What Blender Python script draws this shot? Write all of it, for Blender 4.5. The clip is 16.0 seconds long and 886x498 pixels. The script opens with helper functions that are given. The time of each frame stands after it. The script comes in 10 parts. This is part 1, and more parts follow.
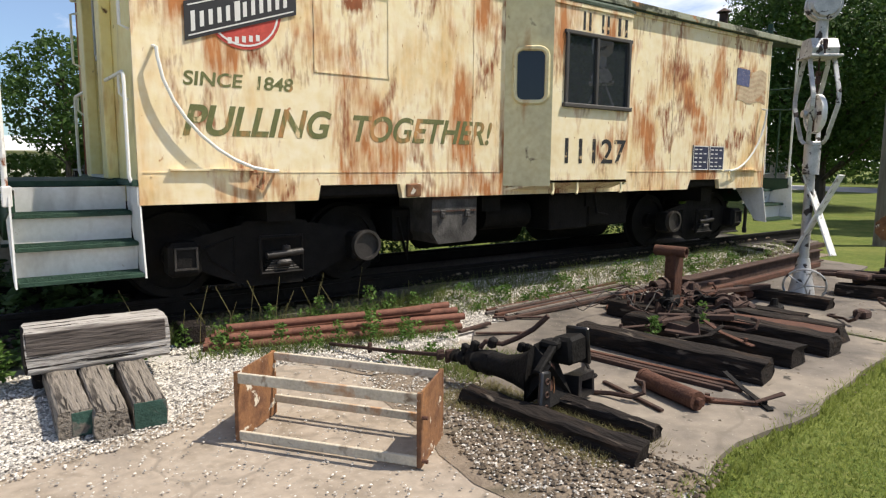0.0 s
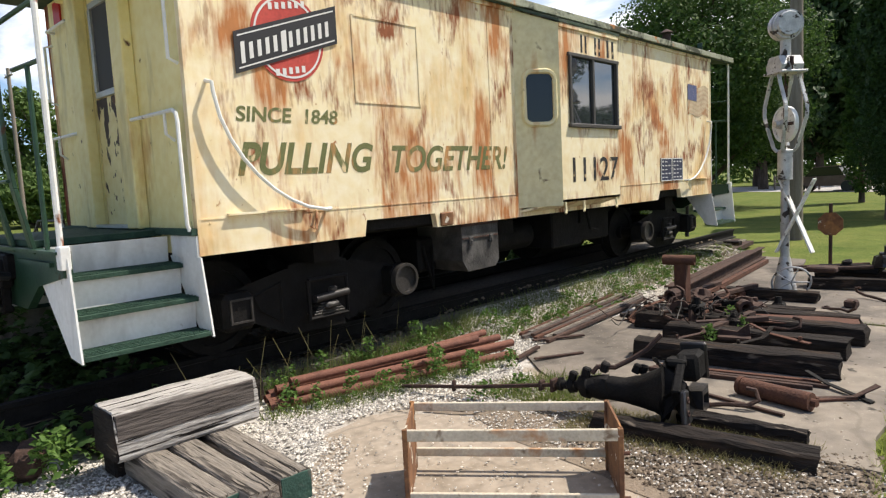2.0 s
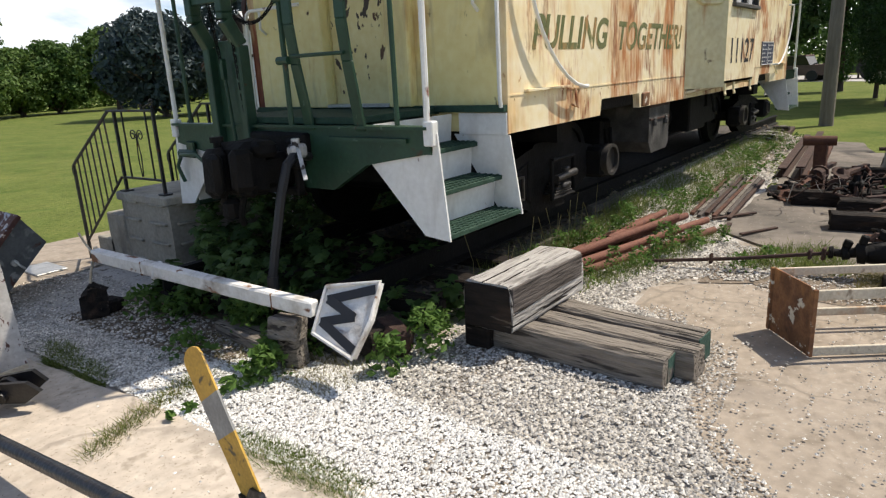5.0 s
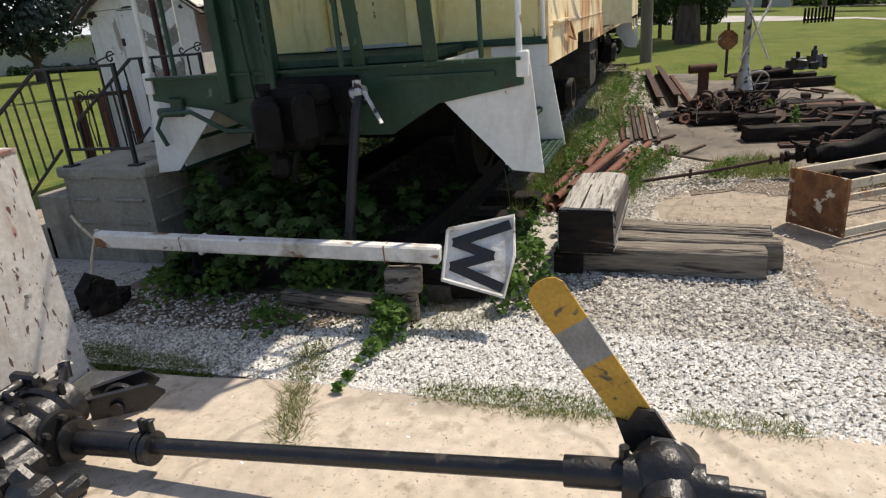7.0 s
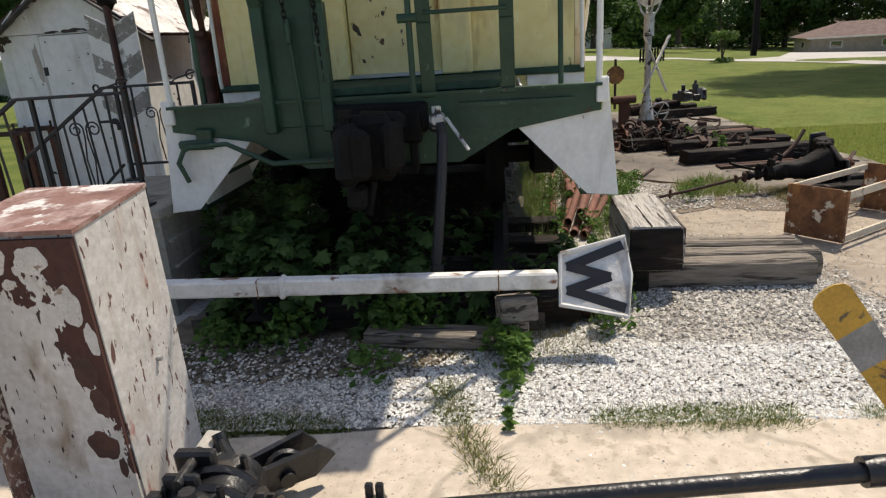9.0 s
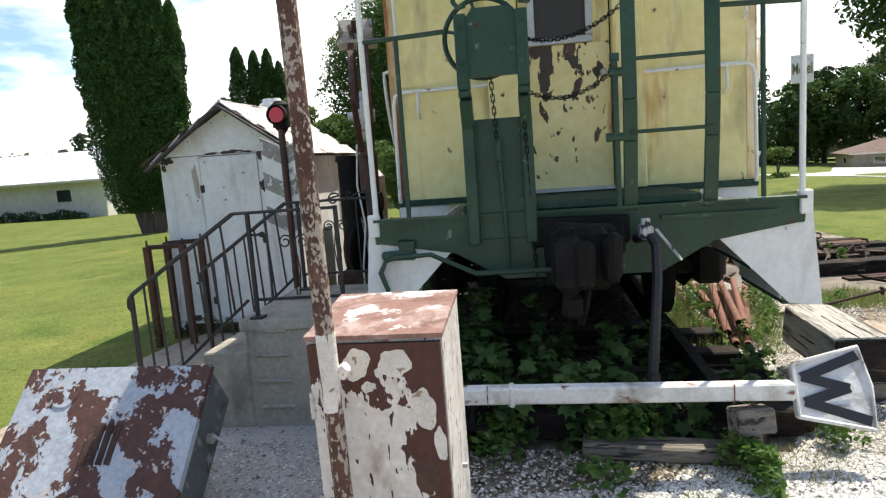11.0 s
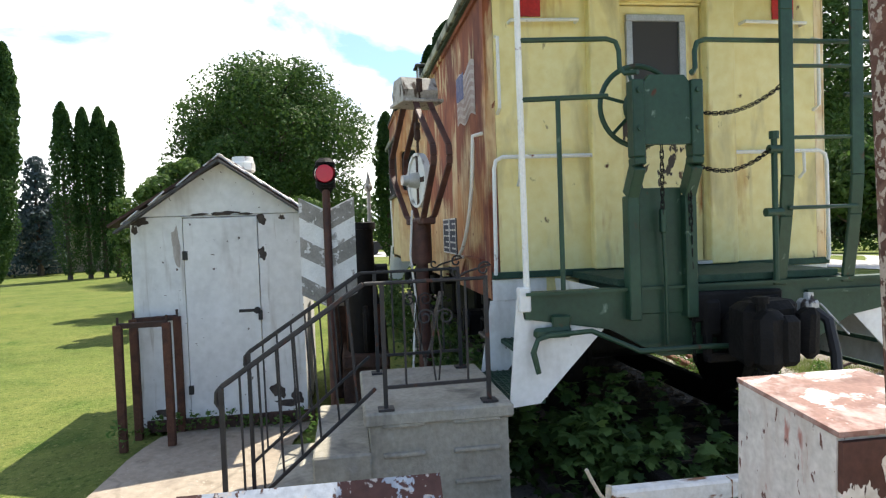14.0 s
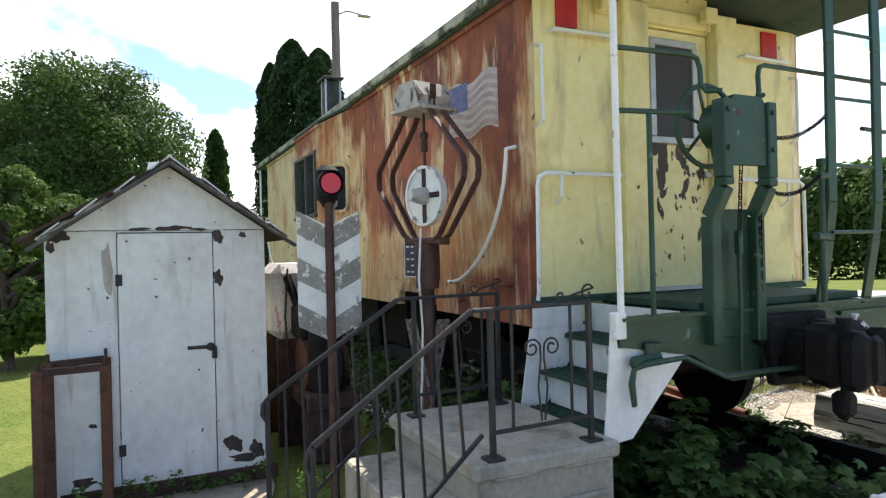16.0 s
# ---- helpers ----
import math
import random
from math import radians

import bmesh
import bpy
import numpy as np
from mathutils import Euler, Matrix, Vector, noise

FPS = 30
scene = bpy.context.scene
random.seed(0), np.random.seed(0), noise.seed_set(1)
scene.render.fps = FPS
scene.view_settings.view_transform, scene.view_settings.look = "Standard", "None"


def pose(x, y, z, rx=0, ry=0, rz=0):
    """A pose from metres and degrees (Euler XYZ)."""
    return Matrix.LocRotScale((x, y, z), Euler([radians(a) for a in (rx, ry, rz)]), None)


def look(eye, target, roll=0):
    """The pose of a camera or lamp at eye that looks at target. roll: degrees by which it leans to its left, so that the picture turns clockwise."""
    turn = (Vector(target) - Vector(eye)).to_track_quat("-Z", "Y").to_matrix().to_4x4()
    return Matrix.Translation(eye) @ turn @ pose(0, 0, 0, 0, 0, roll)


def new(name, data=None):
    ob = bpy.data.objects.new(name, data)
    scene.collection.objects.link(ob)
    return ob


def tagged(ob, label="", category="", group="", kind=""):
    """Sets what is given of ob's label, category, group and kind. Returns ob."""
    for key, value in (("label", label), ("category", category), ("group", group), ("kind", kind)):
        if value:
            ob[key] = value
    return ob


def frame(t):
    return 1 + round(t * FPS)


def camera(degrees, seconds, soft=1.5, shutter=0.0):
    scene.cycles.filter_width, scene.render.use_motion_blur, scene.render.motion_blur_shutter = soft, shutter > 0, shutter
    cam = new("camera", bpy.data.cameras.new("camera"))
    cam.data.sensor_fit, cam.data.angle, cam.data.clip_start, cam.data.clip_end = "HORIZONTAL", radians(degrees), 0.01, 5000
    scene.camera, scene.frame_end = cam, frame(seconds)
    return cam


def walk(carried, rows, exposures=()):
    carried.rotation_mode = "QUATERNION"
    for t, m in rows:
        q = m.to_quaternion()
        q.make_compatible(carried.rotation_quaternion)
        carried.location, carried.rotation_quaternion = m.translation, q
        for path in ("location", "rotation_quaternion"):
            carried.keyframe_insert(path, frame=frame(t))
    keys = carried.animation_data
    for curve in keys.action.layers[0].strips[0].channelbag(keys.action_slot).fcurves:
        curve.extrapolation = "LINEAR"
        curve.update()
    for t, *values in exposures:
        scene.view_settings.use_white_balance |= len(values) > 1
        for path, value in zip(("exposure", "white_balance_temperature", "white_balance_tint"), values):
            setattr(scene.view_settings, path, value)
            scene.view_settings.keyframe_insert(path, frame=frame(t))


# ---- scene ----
cam = camera(68.2, 16.0, 1.25)
PATH = [
    (0, (-1.214, -6.033, 1.724), (-0.043, -4.433, 1.465), 0.4),
    (0.5, (-1.477, -5.753, 1.754), (0.002, -4.432, 1.492), 1.3),
    (1, (-1.842, -5.454, 1.759), (-0.255, -4.266, 1.496), 0.3),
    (1.5, (-2.128, -5.148, 1.805), (-0.574, -3.912, 1.564), -1.5),
    (2, (-2.362, -4.798, 1.83), (-0.916, -3.431, 1.625), -2.9),
    (2.5, (-2.667, -4.461, 1.834), (-1.338, -2.98, 1.638), -3.0),
    (3, (-2.988, -4.104, 1.836), (-1.699, -2.59, 1.623), -3.6),
    (3.5, (-3.26, -3.729, 1.865), (-2.023, -2.173, 1.643), -3.5),
    (4, (-3.634, -3.381, 1.84), (-2.332, -1.88, 1.616), -3.2),
    (4.2, (-3.789, -3.252, 1.854), (-2.437, -1.812, 1.54), -3.0),
    (6.3, (-4.895, -1.479, 1.786), (-3.183, -0.642, 1.182), -4.0),
    (6.5, (-5.001, -1.297, 1.778), (-3.261, -0.533, 1.157), -4.1),
    (7, (-5.165, -0.912, 1.796), (-3.399, -0.264, 1.116), -4.8),
    (7.5, (-5.191, -0.525, 1.786), (-3.407, 0.019, 1.064), -5.6),
    (8, (-5.246, -0.115, 1.799), (-3.44, 0.31, 1.052), -4.8),
    (8.5, (-5.345, 0.295, 1.824), (-3.499, 0.6, 1.116), -4.4),
    (9, (-5.372, 0.639, 1.828), (-3.478, 0.836, 1.215), -3.8),
    (9.5, (-5.47, 0.962, 1.854), (-3.553, 1.166, 1.321), -3.5),
    (10, (-5.591, 1.257, 1.877), (-3.647, 1.511, 1.486), -4.5),
    (10.1, (-5.612, 1.302, 1.887), (-3.666, 1.581, 1.521), -4.7),
    (10.2, (-5.607, 1.35, 1.893), (-3.66, 1.653, 1.552), -4.4),
    (12.3, (-5.515, 2.627, 1.901), (-3.529, 2.805, 1.748), -3.6),
    (12.5, (-5.483, 2.791, 1.92), (-3.493, 2.93, 1.773), -3.0),
    (13, (-5.425, 3.264, 1.91), (-3.428, 3.276, 1.794), -1.9),
    (13.5, (-5.307, 3.705, 1.913), (-3.315, 3.554, 1.822), -1.7),
    (14, (-5.077, 4.064, 1.941), (-3.1, 3.772, 1.874), -2.1),
    (14.5, (-4.903, 4.53, 1.937), (-2.965, 4.035, 1.894), -1.9),
    (15, (-4.662, 4.904, 1.931), (-2.772, 4.249, 1.889), -1.2),
    (15.5, (-4.361, 5.223, 1.965), (-2.505, 4.476, 1.94), -1.1),
    (16, (-4.045, 5.541, 1.928), (-2.236, 4.687, 1.931), -1.4),
]
EXPOSURES = [(0, 0.20, 6900, 12), (2.5, 0.27, 6850, 12), (4.2, 0.18, 6800, 11), (6.3, -0.06, 7150, 12), (8.5, -0.06, 7200, 12), (10.2, 0.43, 7000, 10), (12.3, 0.77, 6900, 8), (16, 0.92, 6850, 9)]
walk(cam, [(t, look(eye, target, roll)) for t, eye, target, roll in PATH], EXPOSURES)

# ---- light ----
SUN = Vector((0.50, -0.36, 1.0)).normalized()
sun = new("sun", bpy.data.lights.new("sun", "SUN"))
sun.data.energy, sun.data.angle, sun.data.color = 5.0, radians(0.53), (1.0, 0.95, 0.86)
sun.matrix_world = look(SUN * 60, (0, 0, 0))

world = bpy.data.worlds.new("sky")
scene.world = world
world.use_nodes = True
wn, wl = world.node_tree.nodes, world.node_tree.links
wn.clear()
sky = wn.new("ShaderNodeTexSky")
sky.sky_type, sky.sun_disc = "NISHITA", False
sky.sun_elevation, sky.sun_rotation = math.asin(SUN.z), math.atan2(SUN.x, SUN.y)
sky.dust_density, sky.ozone_density = 0.4, 2.0
tc = wn.new("ShaderNodeTexCoord")
mp = wn.new("ShaderNodeMapping")
mp.inputs["Scale"].default_value = (1.0, 1.0, 2.6)
cl = wn.new("ShaderNodeTexNoise")
cl.inputs["Scale"].default_value, cl.inputs["Detail"].default_value, cl.inputs["Roughness"].default_value = 2.3, 8, 0.55
cl.inputs["Distortion"].default_value = 0.3
cr = wn.new("ShaderNodeValToRGB")
cr.color_ramp.elements[0].position, cr.color_ramp.elements[1].position = 0.495, 0.63
cr.color_ramp.elements[0].color = (0.10, 0.10, 0.10, 1)
wx = wn.new("ShaderNodeVectorMath")
wx.operation = "DOT_PRODUCT"
wx.inputs[1].default_value = (0.145, -0.02, -0.045)
wa = wn.new("ShaderNodeMath")
cm = wn.new("ShaderNodeMix")
cm.data_type = "RGBA"
cm.inputs[7].default_value = (17.0, 17.2, 17.6, 1)
bg = wn.new("ShaderNodeBackground")
bg.inputs["Strength"].default_value = 0.08
wo = wn.new("ShaderNodeOutputWorld")
wl.new(tc.outputs["Generated"], mp.inputs["Vector"])
wl.new(mp.outputs[0], cl.inputs["Vector"])
wl.new(tc.outputs["Generated"], wx.inputs[0])
wl.new(cl.outputs[0], wa.inputs[0])
wl.new(wx.outputs["Value"], wa.inputs[1])
wl.new(wa.outputs[0], cr.inputs[0])
wl.new(cr.outputs[0], cm.inputs[0])
tint = wn.new("ShaderNodeMix")
tint.data_type, tint.blend_type = "RGBA", "MULTIPLY"
tint.inputs[0].default_value = 1.0
tint.inputs[7].default_value = (0.90, 1.25, 1.62, 1)
wl.new(sky.outputs[0], tint.inputs[6])
wl.new(tint.outputs[2], cm.inputs[6])
wl.new(cm.outputs[2], bg.inputs[0])
wl.new(bg.outputs[0], wo.inputs[0])


# ---- materials ----
def surf(name, cols, scale=4.0, rough=0.8, metal=0.0, bump=0.25, bscale=40.0, patches=(), rand=0.0, stretch=(1, 1, 1), spec=0.4, island=0.0, space="world", cracks=0.0):
    """A material of a noise ramp, with patches (colour, scale, low, high, stretch, roughness) laid over it."""
    m = bpy.data.materials.new(name)
    m.use_nodes = True
    n, l = m.node_tree.nodes, m.node_tree.links
    b = n["Principled BSDF"]
    b.inputs["Roughness"].default_value, b.inputs["Metallic"].default_value = rough, metal
    b.inputs["Specular IOR Level"].default_value = spec
    if space == "world":
        src = n.new("ShaderNodeNewGeometry").outputs["Position"]
    else:
        src = n.new("ShaderNodeTexCoord").outputs["Object"]

    def noise_at(sc, st, detail=6.0, dist=0.0, off=0.0):
        mp = n.new("ShaderNodeMapping")
        mp.inputs["Scale"].default_value = st
        mp.inputs["Location"].default_value = (off, off * 0.7, off * 1.3)
        t = n.new("ShaderNodeTexNoise")
        t.inputs["Scale"].default_value, t.inputs["Detail"].default_value, t.inputs["Distortion"].default_value = sc, detail, dist
        l.new(src, mp.inputs["Vector"])
        l.new(mp.outputs[0], t.inputs["Vector"])
        return t.outputs[0]

    r = n.new("ShaderNodeValToRGB")
    e = r.color_ramp.elements
    span = [(0.32, cols[0]), (0.68, cols[-1])] if len(cols) < 3 else [(0.30 + 0.4 * i / (len(cols) - 1), c) for i, c in enumerate(cols)]
    while len(e) < len(span):
        e.new(0.5)
    for k, (p, c) in zip(e, span):
        k.position, k.color = p, (*c, 1)
    l.new(noise_at(scale, stretch), r.inputs[0])
    out, rg = r.outputs[0], None
    fine = n.new("ShaderNodeMix")
    fine.data_type, fine.blend_type = "RGBA", "OVERLAY"
    fine.inputs[0].default_value = 0.35
    l.new(out, fine.inputs[6])
    l.new(noise_at(scale * 9, stretch, 3.0, 0, 3.1), fine.inputs[7])
    out = fine.outputs[2]
    for i, p in enumerate(patches):
        colour, sc, lo, hi, st, pr, *fibre = p
        k = n.new("ShaderNodeMapRange")
        k.inputs["From Min"].default_value, k.inputs["From Max"].default_value = lo, hi
        value = noise_at(sc, st, 8.0, 0.4, 7.7 * (i + 1))
        if fibre:
            fm = n.new("ShaderNodeMath")
            fm.operation = "MULTIPLY_ADD"
            fm.inputs[1].default_value = fibre[0]
            l.new(noise_at(fibre[1], fibre[2], 4.0, 0.2, 4.4 * (i + 1)), fm.inputs[0])
            l.new(value, fm.inputs[2])
            sh_ = n.new("ShaderNodeMath")
            sh_.operation = "SUBTRACT"
            sh_.inputs[1].default_value = fibre[0] * 0.5
            l.new(fm.outputs[0], sh_.inputs[0])
            value = sh_.outputs[0]
            if len(fibre) > 3:
                gv, gc = fibre[3], fibre[4]
                dp = n.new("ShaderNodeVectorMath")
                dp.operation = "DOT_PRODUCT"
                dp.inputs[1].default_value = gv
                l.new(src, dp.inputs[0])
                for term in (dp.outputs["Value"], gc):
                    ad = n.new("ShaderNodeMath")
                    l.new(value, ad.inputs[0])
                    if isinstance(term, float):
                        ad.inputs[1].default_value = term
                    else:
                        l.new(term, ad.inputs[1])
                    value = ad.outputs[0]
        l.new(value, k.inputs[0])
        pm = n.new("ShaderNodeMix")
        pm.data_type = "RGBA"
        l.new(k.outputs[0], pm.inputs[0])
        l.new(out, pm.inputs[6])
        two = n.new("ShaderNodeMix")
        two.data_type = "RGBA"
        two.inputs[6].default_value = (*[c * 0.6 for c in colour], 1)
        two.inputs[7].default_value = (*[min(c * 1.35, 1) for c in colour], 1)
        l.new(noise_at(sc * 6, st, 4.0, 0, 2.2 * (i + 1)), two.inputs[0])
        l.new(two.outputs[2], pm.inputs[7])
        out = pm.outputs[2]
        rm = n.new("ShaderNodeMix")
        rm.inputs[2].default_value, rm.inputs[3].default_value = rough, pr
        l.new(k.outputs[0], rm.inputs[0])
        if rg is not None:
            l.new(rg, rm.inputs[2])
        rg = rm.outputs[0]
    if cracks:
        vo = n.new("ShaderNodeTexVoronoi")
        vo.feature = "DISTANCE_TO_EDGE"
        vo.inputs["Scale"].default_value = cracks
        dm = n.new("ShaderNodeVectorMath")
        dm.operation = "MULTIPLY_ADD"
        nz = n.new("ShaderNodeTexNoise")
        nz.inputs["Scale"].default_value = 3.0
        l.new(src, nz.inputs["Vector"])
        l.new(nz.outputs["Color"], dm.inputs[0])
        dm.inputs[1].default_value = (0.35, 0.35, 0.0)
        l.new(src, dm.inputs[2])
        l.new(dm.outputs[0], vo.inputs["Vector"])
        ck = n.new("ShaderNodeMapRange")
        ck.inputs["From Min"].default_value, ck.inputs["From Max"].default_value = 0.004, 0.012
        ck.inputs["To Min"].default_value, ck.inputs["To Max"].default_value = 0.30, 0.0
        l.new(vo.outputs["Distance"], ck.inputs[0])
        cx = n.new("ShaderNodeMix")
        cx.data_type = "RGBA"
        cx.inputs[7].default_value = (0.10, 0.085, 0.065, 1)
        l.new(ck.outputs[0], cx.inputs[0])
        l.new(out, cx.inputs[6])
        out = cx.outputs[2]
    for amount, node, socket in ((rand, "ShaderNodeObjectInfo", "Random"), (island, "ShaderNodeNewGeometry", "Random Per Island")):
        if amount:
            oi = n.new(node)
            k = n.new("ShaderNodeMapRange")
            k.inputs["To Min"].default_value, k.inputs["To Max"].default_value = 1 - amount, 1 + amount
            l.new(oi.outputs[socket], k.inputs[0])
            hs = n.new("ShaderNodeHueSaturation")
            l.new(k.outputs[0], hs.inputs["Value"])
            l.new(out, hs.inputs["Color"])
            out = hs.outputs[0]
    l.new(out, b.inputs["Base Color"])
    if rg is not None:
        l.new(rg, b.inputs["Roughness"])
    if bump:
        bp = n.new("ShaderNodeBump")
        bp.inputs["Strength"].default_value, bp.inputs["Distance"].default_value = bump, 0.02
        l.new(noise_at(bscale, stretch, 5.0, 0, 1.7), bp.inputs["Height"])
        l.new(bp.outputs[0], b.inputs["Normal"])
    return m


def plain(name, colour, rough=0.5, metal=0.0, **inputs):
    m = bpy.data.materials.new(name)
    m.use_nodes = True
    b = m.node_tree.nodes["Principled BSDF"]
    b.inputs["Base Color"].default_value = (*colour, 1)
    b.inputs["Roughness"].default_value, b.inputs["Metallic"].default_value = rough, metal
    for k, v in inputs.items():
        b.inputs[k.replace("_", " ")].default_value = v
    return m


def leafy(name, a, b_, trans=0.35):
    """Foliage: two greens varied leaf by leaf, with some light through the leaf."""
    m = bpy.data.materials.new(name)
    m.use_nodes = True
    n, l = m.node_tree.nodes, m.node_tree.links
    b = n["Principled BSDF"]
    g = n.new("ShaderNodeNewGeometry")
    r = n.new("ShaderNodeValToRGB")
    r.color_ramp.elements[0].color, r.color_ramp.elements[1].color = (*a, 1), (*b_, 1)
    l.new(g.outputs["Random Per Island"], r.inputs[0])
    l.new(r.outputs[0], b.inputs["Base Color"])
    b.inputs["Roughness"].default_value = 0.6
    b.inputs["Specular IOR Level"].default_value = 0.25
    t = n.new("ShaderNodeBsdfTranslucent")
    l.new(r.outputs[0], t.inputs[0])
    x = n.new("ShaderNodeMixShader")
    x.inputs[0].default_value = trans
    l.new(b.outputs[0], x.inputs[1])
    l.new(t.outputs[0], x.inputs[2])
    l.new(x.outputs[0], n["Material Output"].inputs[0])
    return m


RUST, RUSTD, RUSTO = (0.21, 0.065, 0.022), (0.085, 0.032, 0.018), (0.42, 0.17, 0.045)
M = {}
M["cream"] = surf("weathered_cream_paint", [(0.75, 0.62, 0.37), (0.84, 0.73, 0.49), (0.79, 0.67, 0.43)], 1.2, 0.62, bump=0.08, bscale=18, patches=[
    ((0.70, 0.47, 0.21), 1.1, 0.48, 0.72, (1.2, 1.2, 0.8), 0.75, 0.34, 15.0, (1, 1, 0.20)),
    ((0.46, 0.180, 0.060), 1.5, 0.495, 0.66, (1.1, 1.1, 0.60), 0.8, 0.40, 19.0, (1, 1, 0.16)),
    ((0.26, 0.085, 0.034), 2.2, 0.550, 0.69, (1.1, 1.1, 0.6), 0.9, 0.34, 30.0, (1, 1, 0.22)),
    ((0.40, 0.18, 0.07), 14.0, 0.68, 0.73, (1, 1, 0.6), 0.85)])
M["creamclean"] = surf("faded_cream_paint", [(0.62, 0.55, 0.33), (0.70, 0.62, 0.37), (0.60, 0.53, 0.33)], 1.5, 0.6, bump=0.06, bscale=18, patches=[
    (RUSTO, 2.0, 0.60, 0.74, (1.3, 1.3, 0.35), 0.8), (RUSTD, 6.0, 0.66, 0.74, (1, 1, 0.6), 0.9)])
M["yellow"] = surf("yellow_paint", [(0.76, 0.645, 0.285), (0.83, 0.725, 0.345), (0.78, 0.665, 0.30)], 1.3, 0.55, bump=0.08, bscale=14, patches=[
    (RUSTO, 2.0, 0.60, 0.76, (1.2, 1.2, 0.3), 0.8, 0.2, 20.0, (1, 1, 0.2)), ((0.50, 0.42, 0.22), 3.0, 0.55, 0.75, (1.4, 1.4, 0.4), 0.75), (RUSTD, 9.0, 0.69, 0.75, (1, 1, 0.7), 0.9)])
M["yellowpeel"] = surf("peeling_yellow_door_paint", [(0.73, 0.63, 0.30), (0.80, 0.70, 0.355)], 1.3, 0.55, bump=0.1, bscale=14, patches=[
    ((0.07, 0.055, 0.045), 7.0, 0.565, 0.58, (1.2, 1.2, 0.6), 0.8, 0.20, 34.0, (1, 1, 0.5), (0, 0, 0.16), -0.16 * 2.35), ((0.13, 0.075, 0.045), 6.0, 0.66, 0.675, (1.2, 1.2, 0.6), 0.8), (RUSTO, 3.0, 0.64, 0.72, (1, 1, 0.4), 0.8)])
M["rustside"] = surf("rusted_cream_paint", [(0.60, 0.46, 0.24), (0.68, 0.54, 0.30), (0.55, 0.39, 0.19)], 1.4, 0.65, bump=0.1, bscale=18, patches=[
    ((0.46, 0.215, 0.085), 0.9, 0.40, 0.58, (1.2, 1.2, 0.8), 0.8, 0.30, 17.0, (1, 1, 0.16), (-0.012, 0.0, 0.030), -0.05),
    ((0.265, 0.085, 0.042), 1.0, 0.45, 0.58, (1.2, 1.2, 0.9), 0.9, 0.26, 21.0, (1, 1, 0.13), (-0.032, 0.0, 0.085), -0.13),
    ((0.155, 0.048, 0.032), 1.7, 0.53, 0.66, (1.2, 1.2, 0.8), 0.9, 0.24, 26.0, (1, 1, 0.2), (-0.035, 0.0, 0.05), -0.06),
    ((0.64, 0.50, 0.28), 3.2, 0.585, 0.68, (1.4, 1.4, 0.30), 0.8, 0.2, 24.0, (1, 1, 0.15)),
    ((0.20, 0.065, 0.034), 9.0, 0.66, 0.69, (1, 1, 0.7), 0.9)])
M["green"] = surf("dark_green_paint", [(0.012, 0.040, 0.022), (0.022, 0.062, 0.035)], 3, 0.45, bump=0.1, bscale=30, patches=[(RUSTD, 7, 0.66, 0.74, (1, 1, 1), 0.9), ((0.16, 0.22, 0.17), 9, 0.68, 0.76, (1, 1, 1), 0.8)])
M["greendeck"] = surf("worn_green_deck_paint", [(0.010, 0.036, 0.021), (0.026, 0.066, 0.042)], 12, 0.75, bump=0.4, bscale=60)
M["white"] = surf("chipped_white_paint", [(0.66, 0.66, 0.63), (0.76, 0.76, 0.73), (0.70, 0.70, 0.67)], 3, 0.55, bump=0.08, bscale=20, patches=[((0.50, 0.48, 0.44), 3, 0.52, 0.80, (1.5, 1.5, 0.4), 0.8), (RUSTD, 7, 0.70, 0.72, (1, 1, 0.8), 0.9), ((0.34, 0.25, 0.17), 16, 0.70, 0.75, (1, 1, 0.6), 0.9)])
M["whiterail"] = surf("white_handrail_paint", [(0.70, 0.70, 0.66), (0.78, 0.78, 0.74)], 6, 0.45, bump=0.05, patches=[(RUST, 7, 0.63, 0.70, (1, 1, 1), 0.9)])
M["black"] = surf("black_grimy_iron", [(0.005, 0.0046, 0.0042), (0.011, 0.010, 0.0095)], 7, 0.72, 0.0, bump=0.4, bscale=35, spec=0.18, patches=[((0.016, 0.013, 0.011), 4, 0.60, 0.75, (1, 1, 1), 0.9)])
M["blackgloss"] = surf("black_enamelled_iron", [(0.007, 0.007, 0.008), (0.015, 0.015, 0.017)], 9, 0.36, 0.0, bump=0.22, bscale=42, spec=0.5, patches=[((0.040, 0.032, 0.026), 10, 0.60, 0.68, (1, 1, 1), 0.8)])
M["cove"] = surf("grimy_pale_olive_cove", [(0.20, 0.215, 0.15), (0.33, 0.34, 0.25), (0.26, 0.27, 0.19)], 4, 0.75, bump=0.2, bscale=20, patches=[((0.05, 0.055, 0.035), 3, 0.46, 0.58, (0.8, 1, 1.4), 0.9, 0.3, 16.0, (1, 1, 1)), (RUSTO, 5, 0.64, 0.72, (1, 1, 1), 0.85)])
M["roof"] = surf("mossy_green_roof", [(0.020, 0.045, 0.025), (0.045, 0.07, 0.045), (0.06, 0.06, 0.05)], 5, 0.85, bump=0.5, bscale=14)
M["rust"] = surf("rusted_steel", [(0.050, 0.022, 0.015), (0.105, 0.044, 0.026), (0.072, 0.031, 0.020)], 6, 0.85, 0.0, bump=0.5, bscale=50)
M["rustpipe"] = surf("orange_rusted_pipe", [(0.115, 0.045, 0.030), (0.19, 0.078, 0.05), (0.14, 0.056, 0.036)], 8, 0.8, 0.0, bump=0.3, bscale=60, rand=0.12)
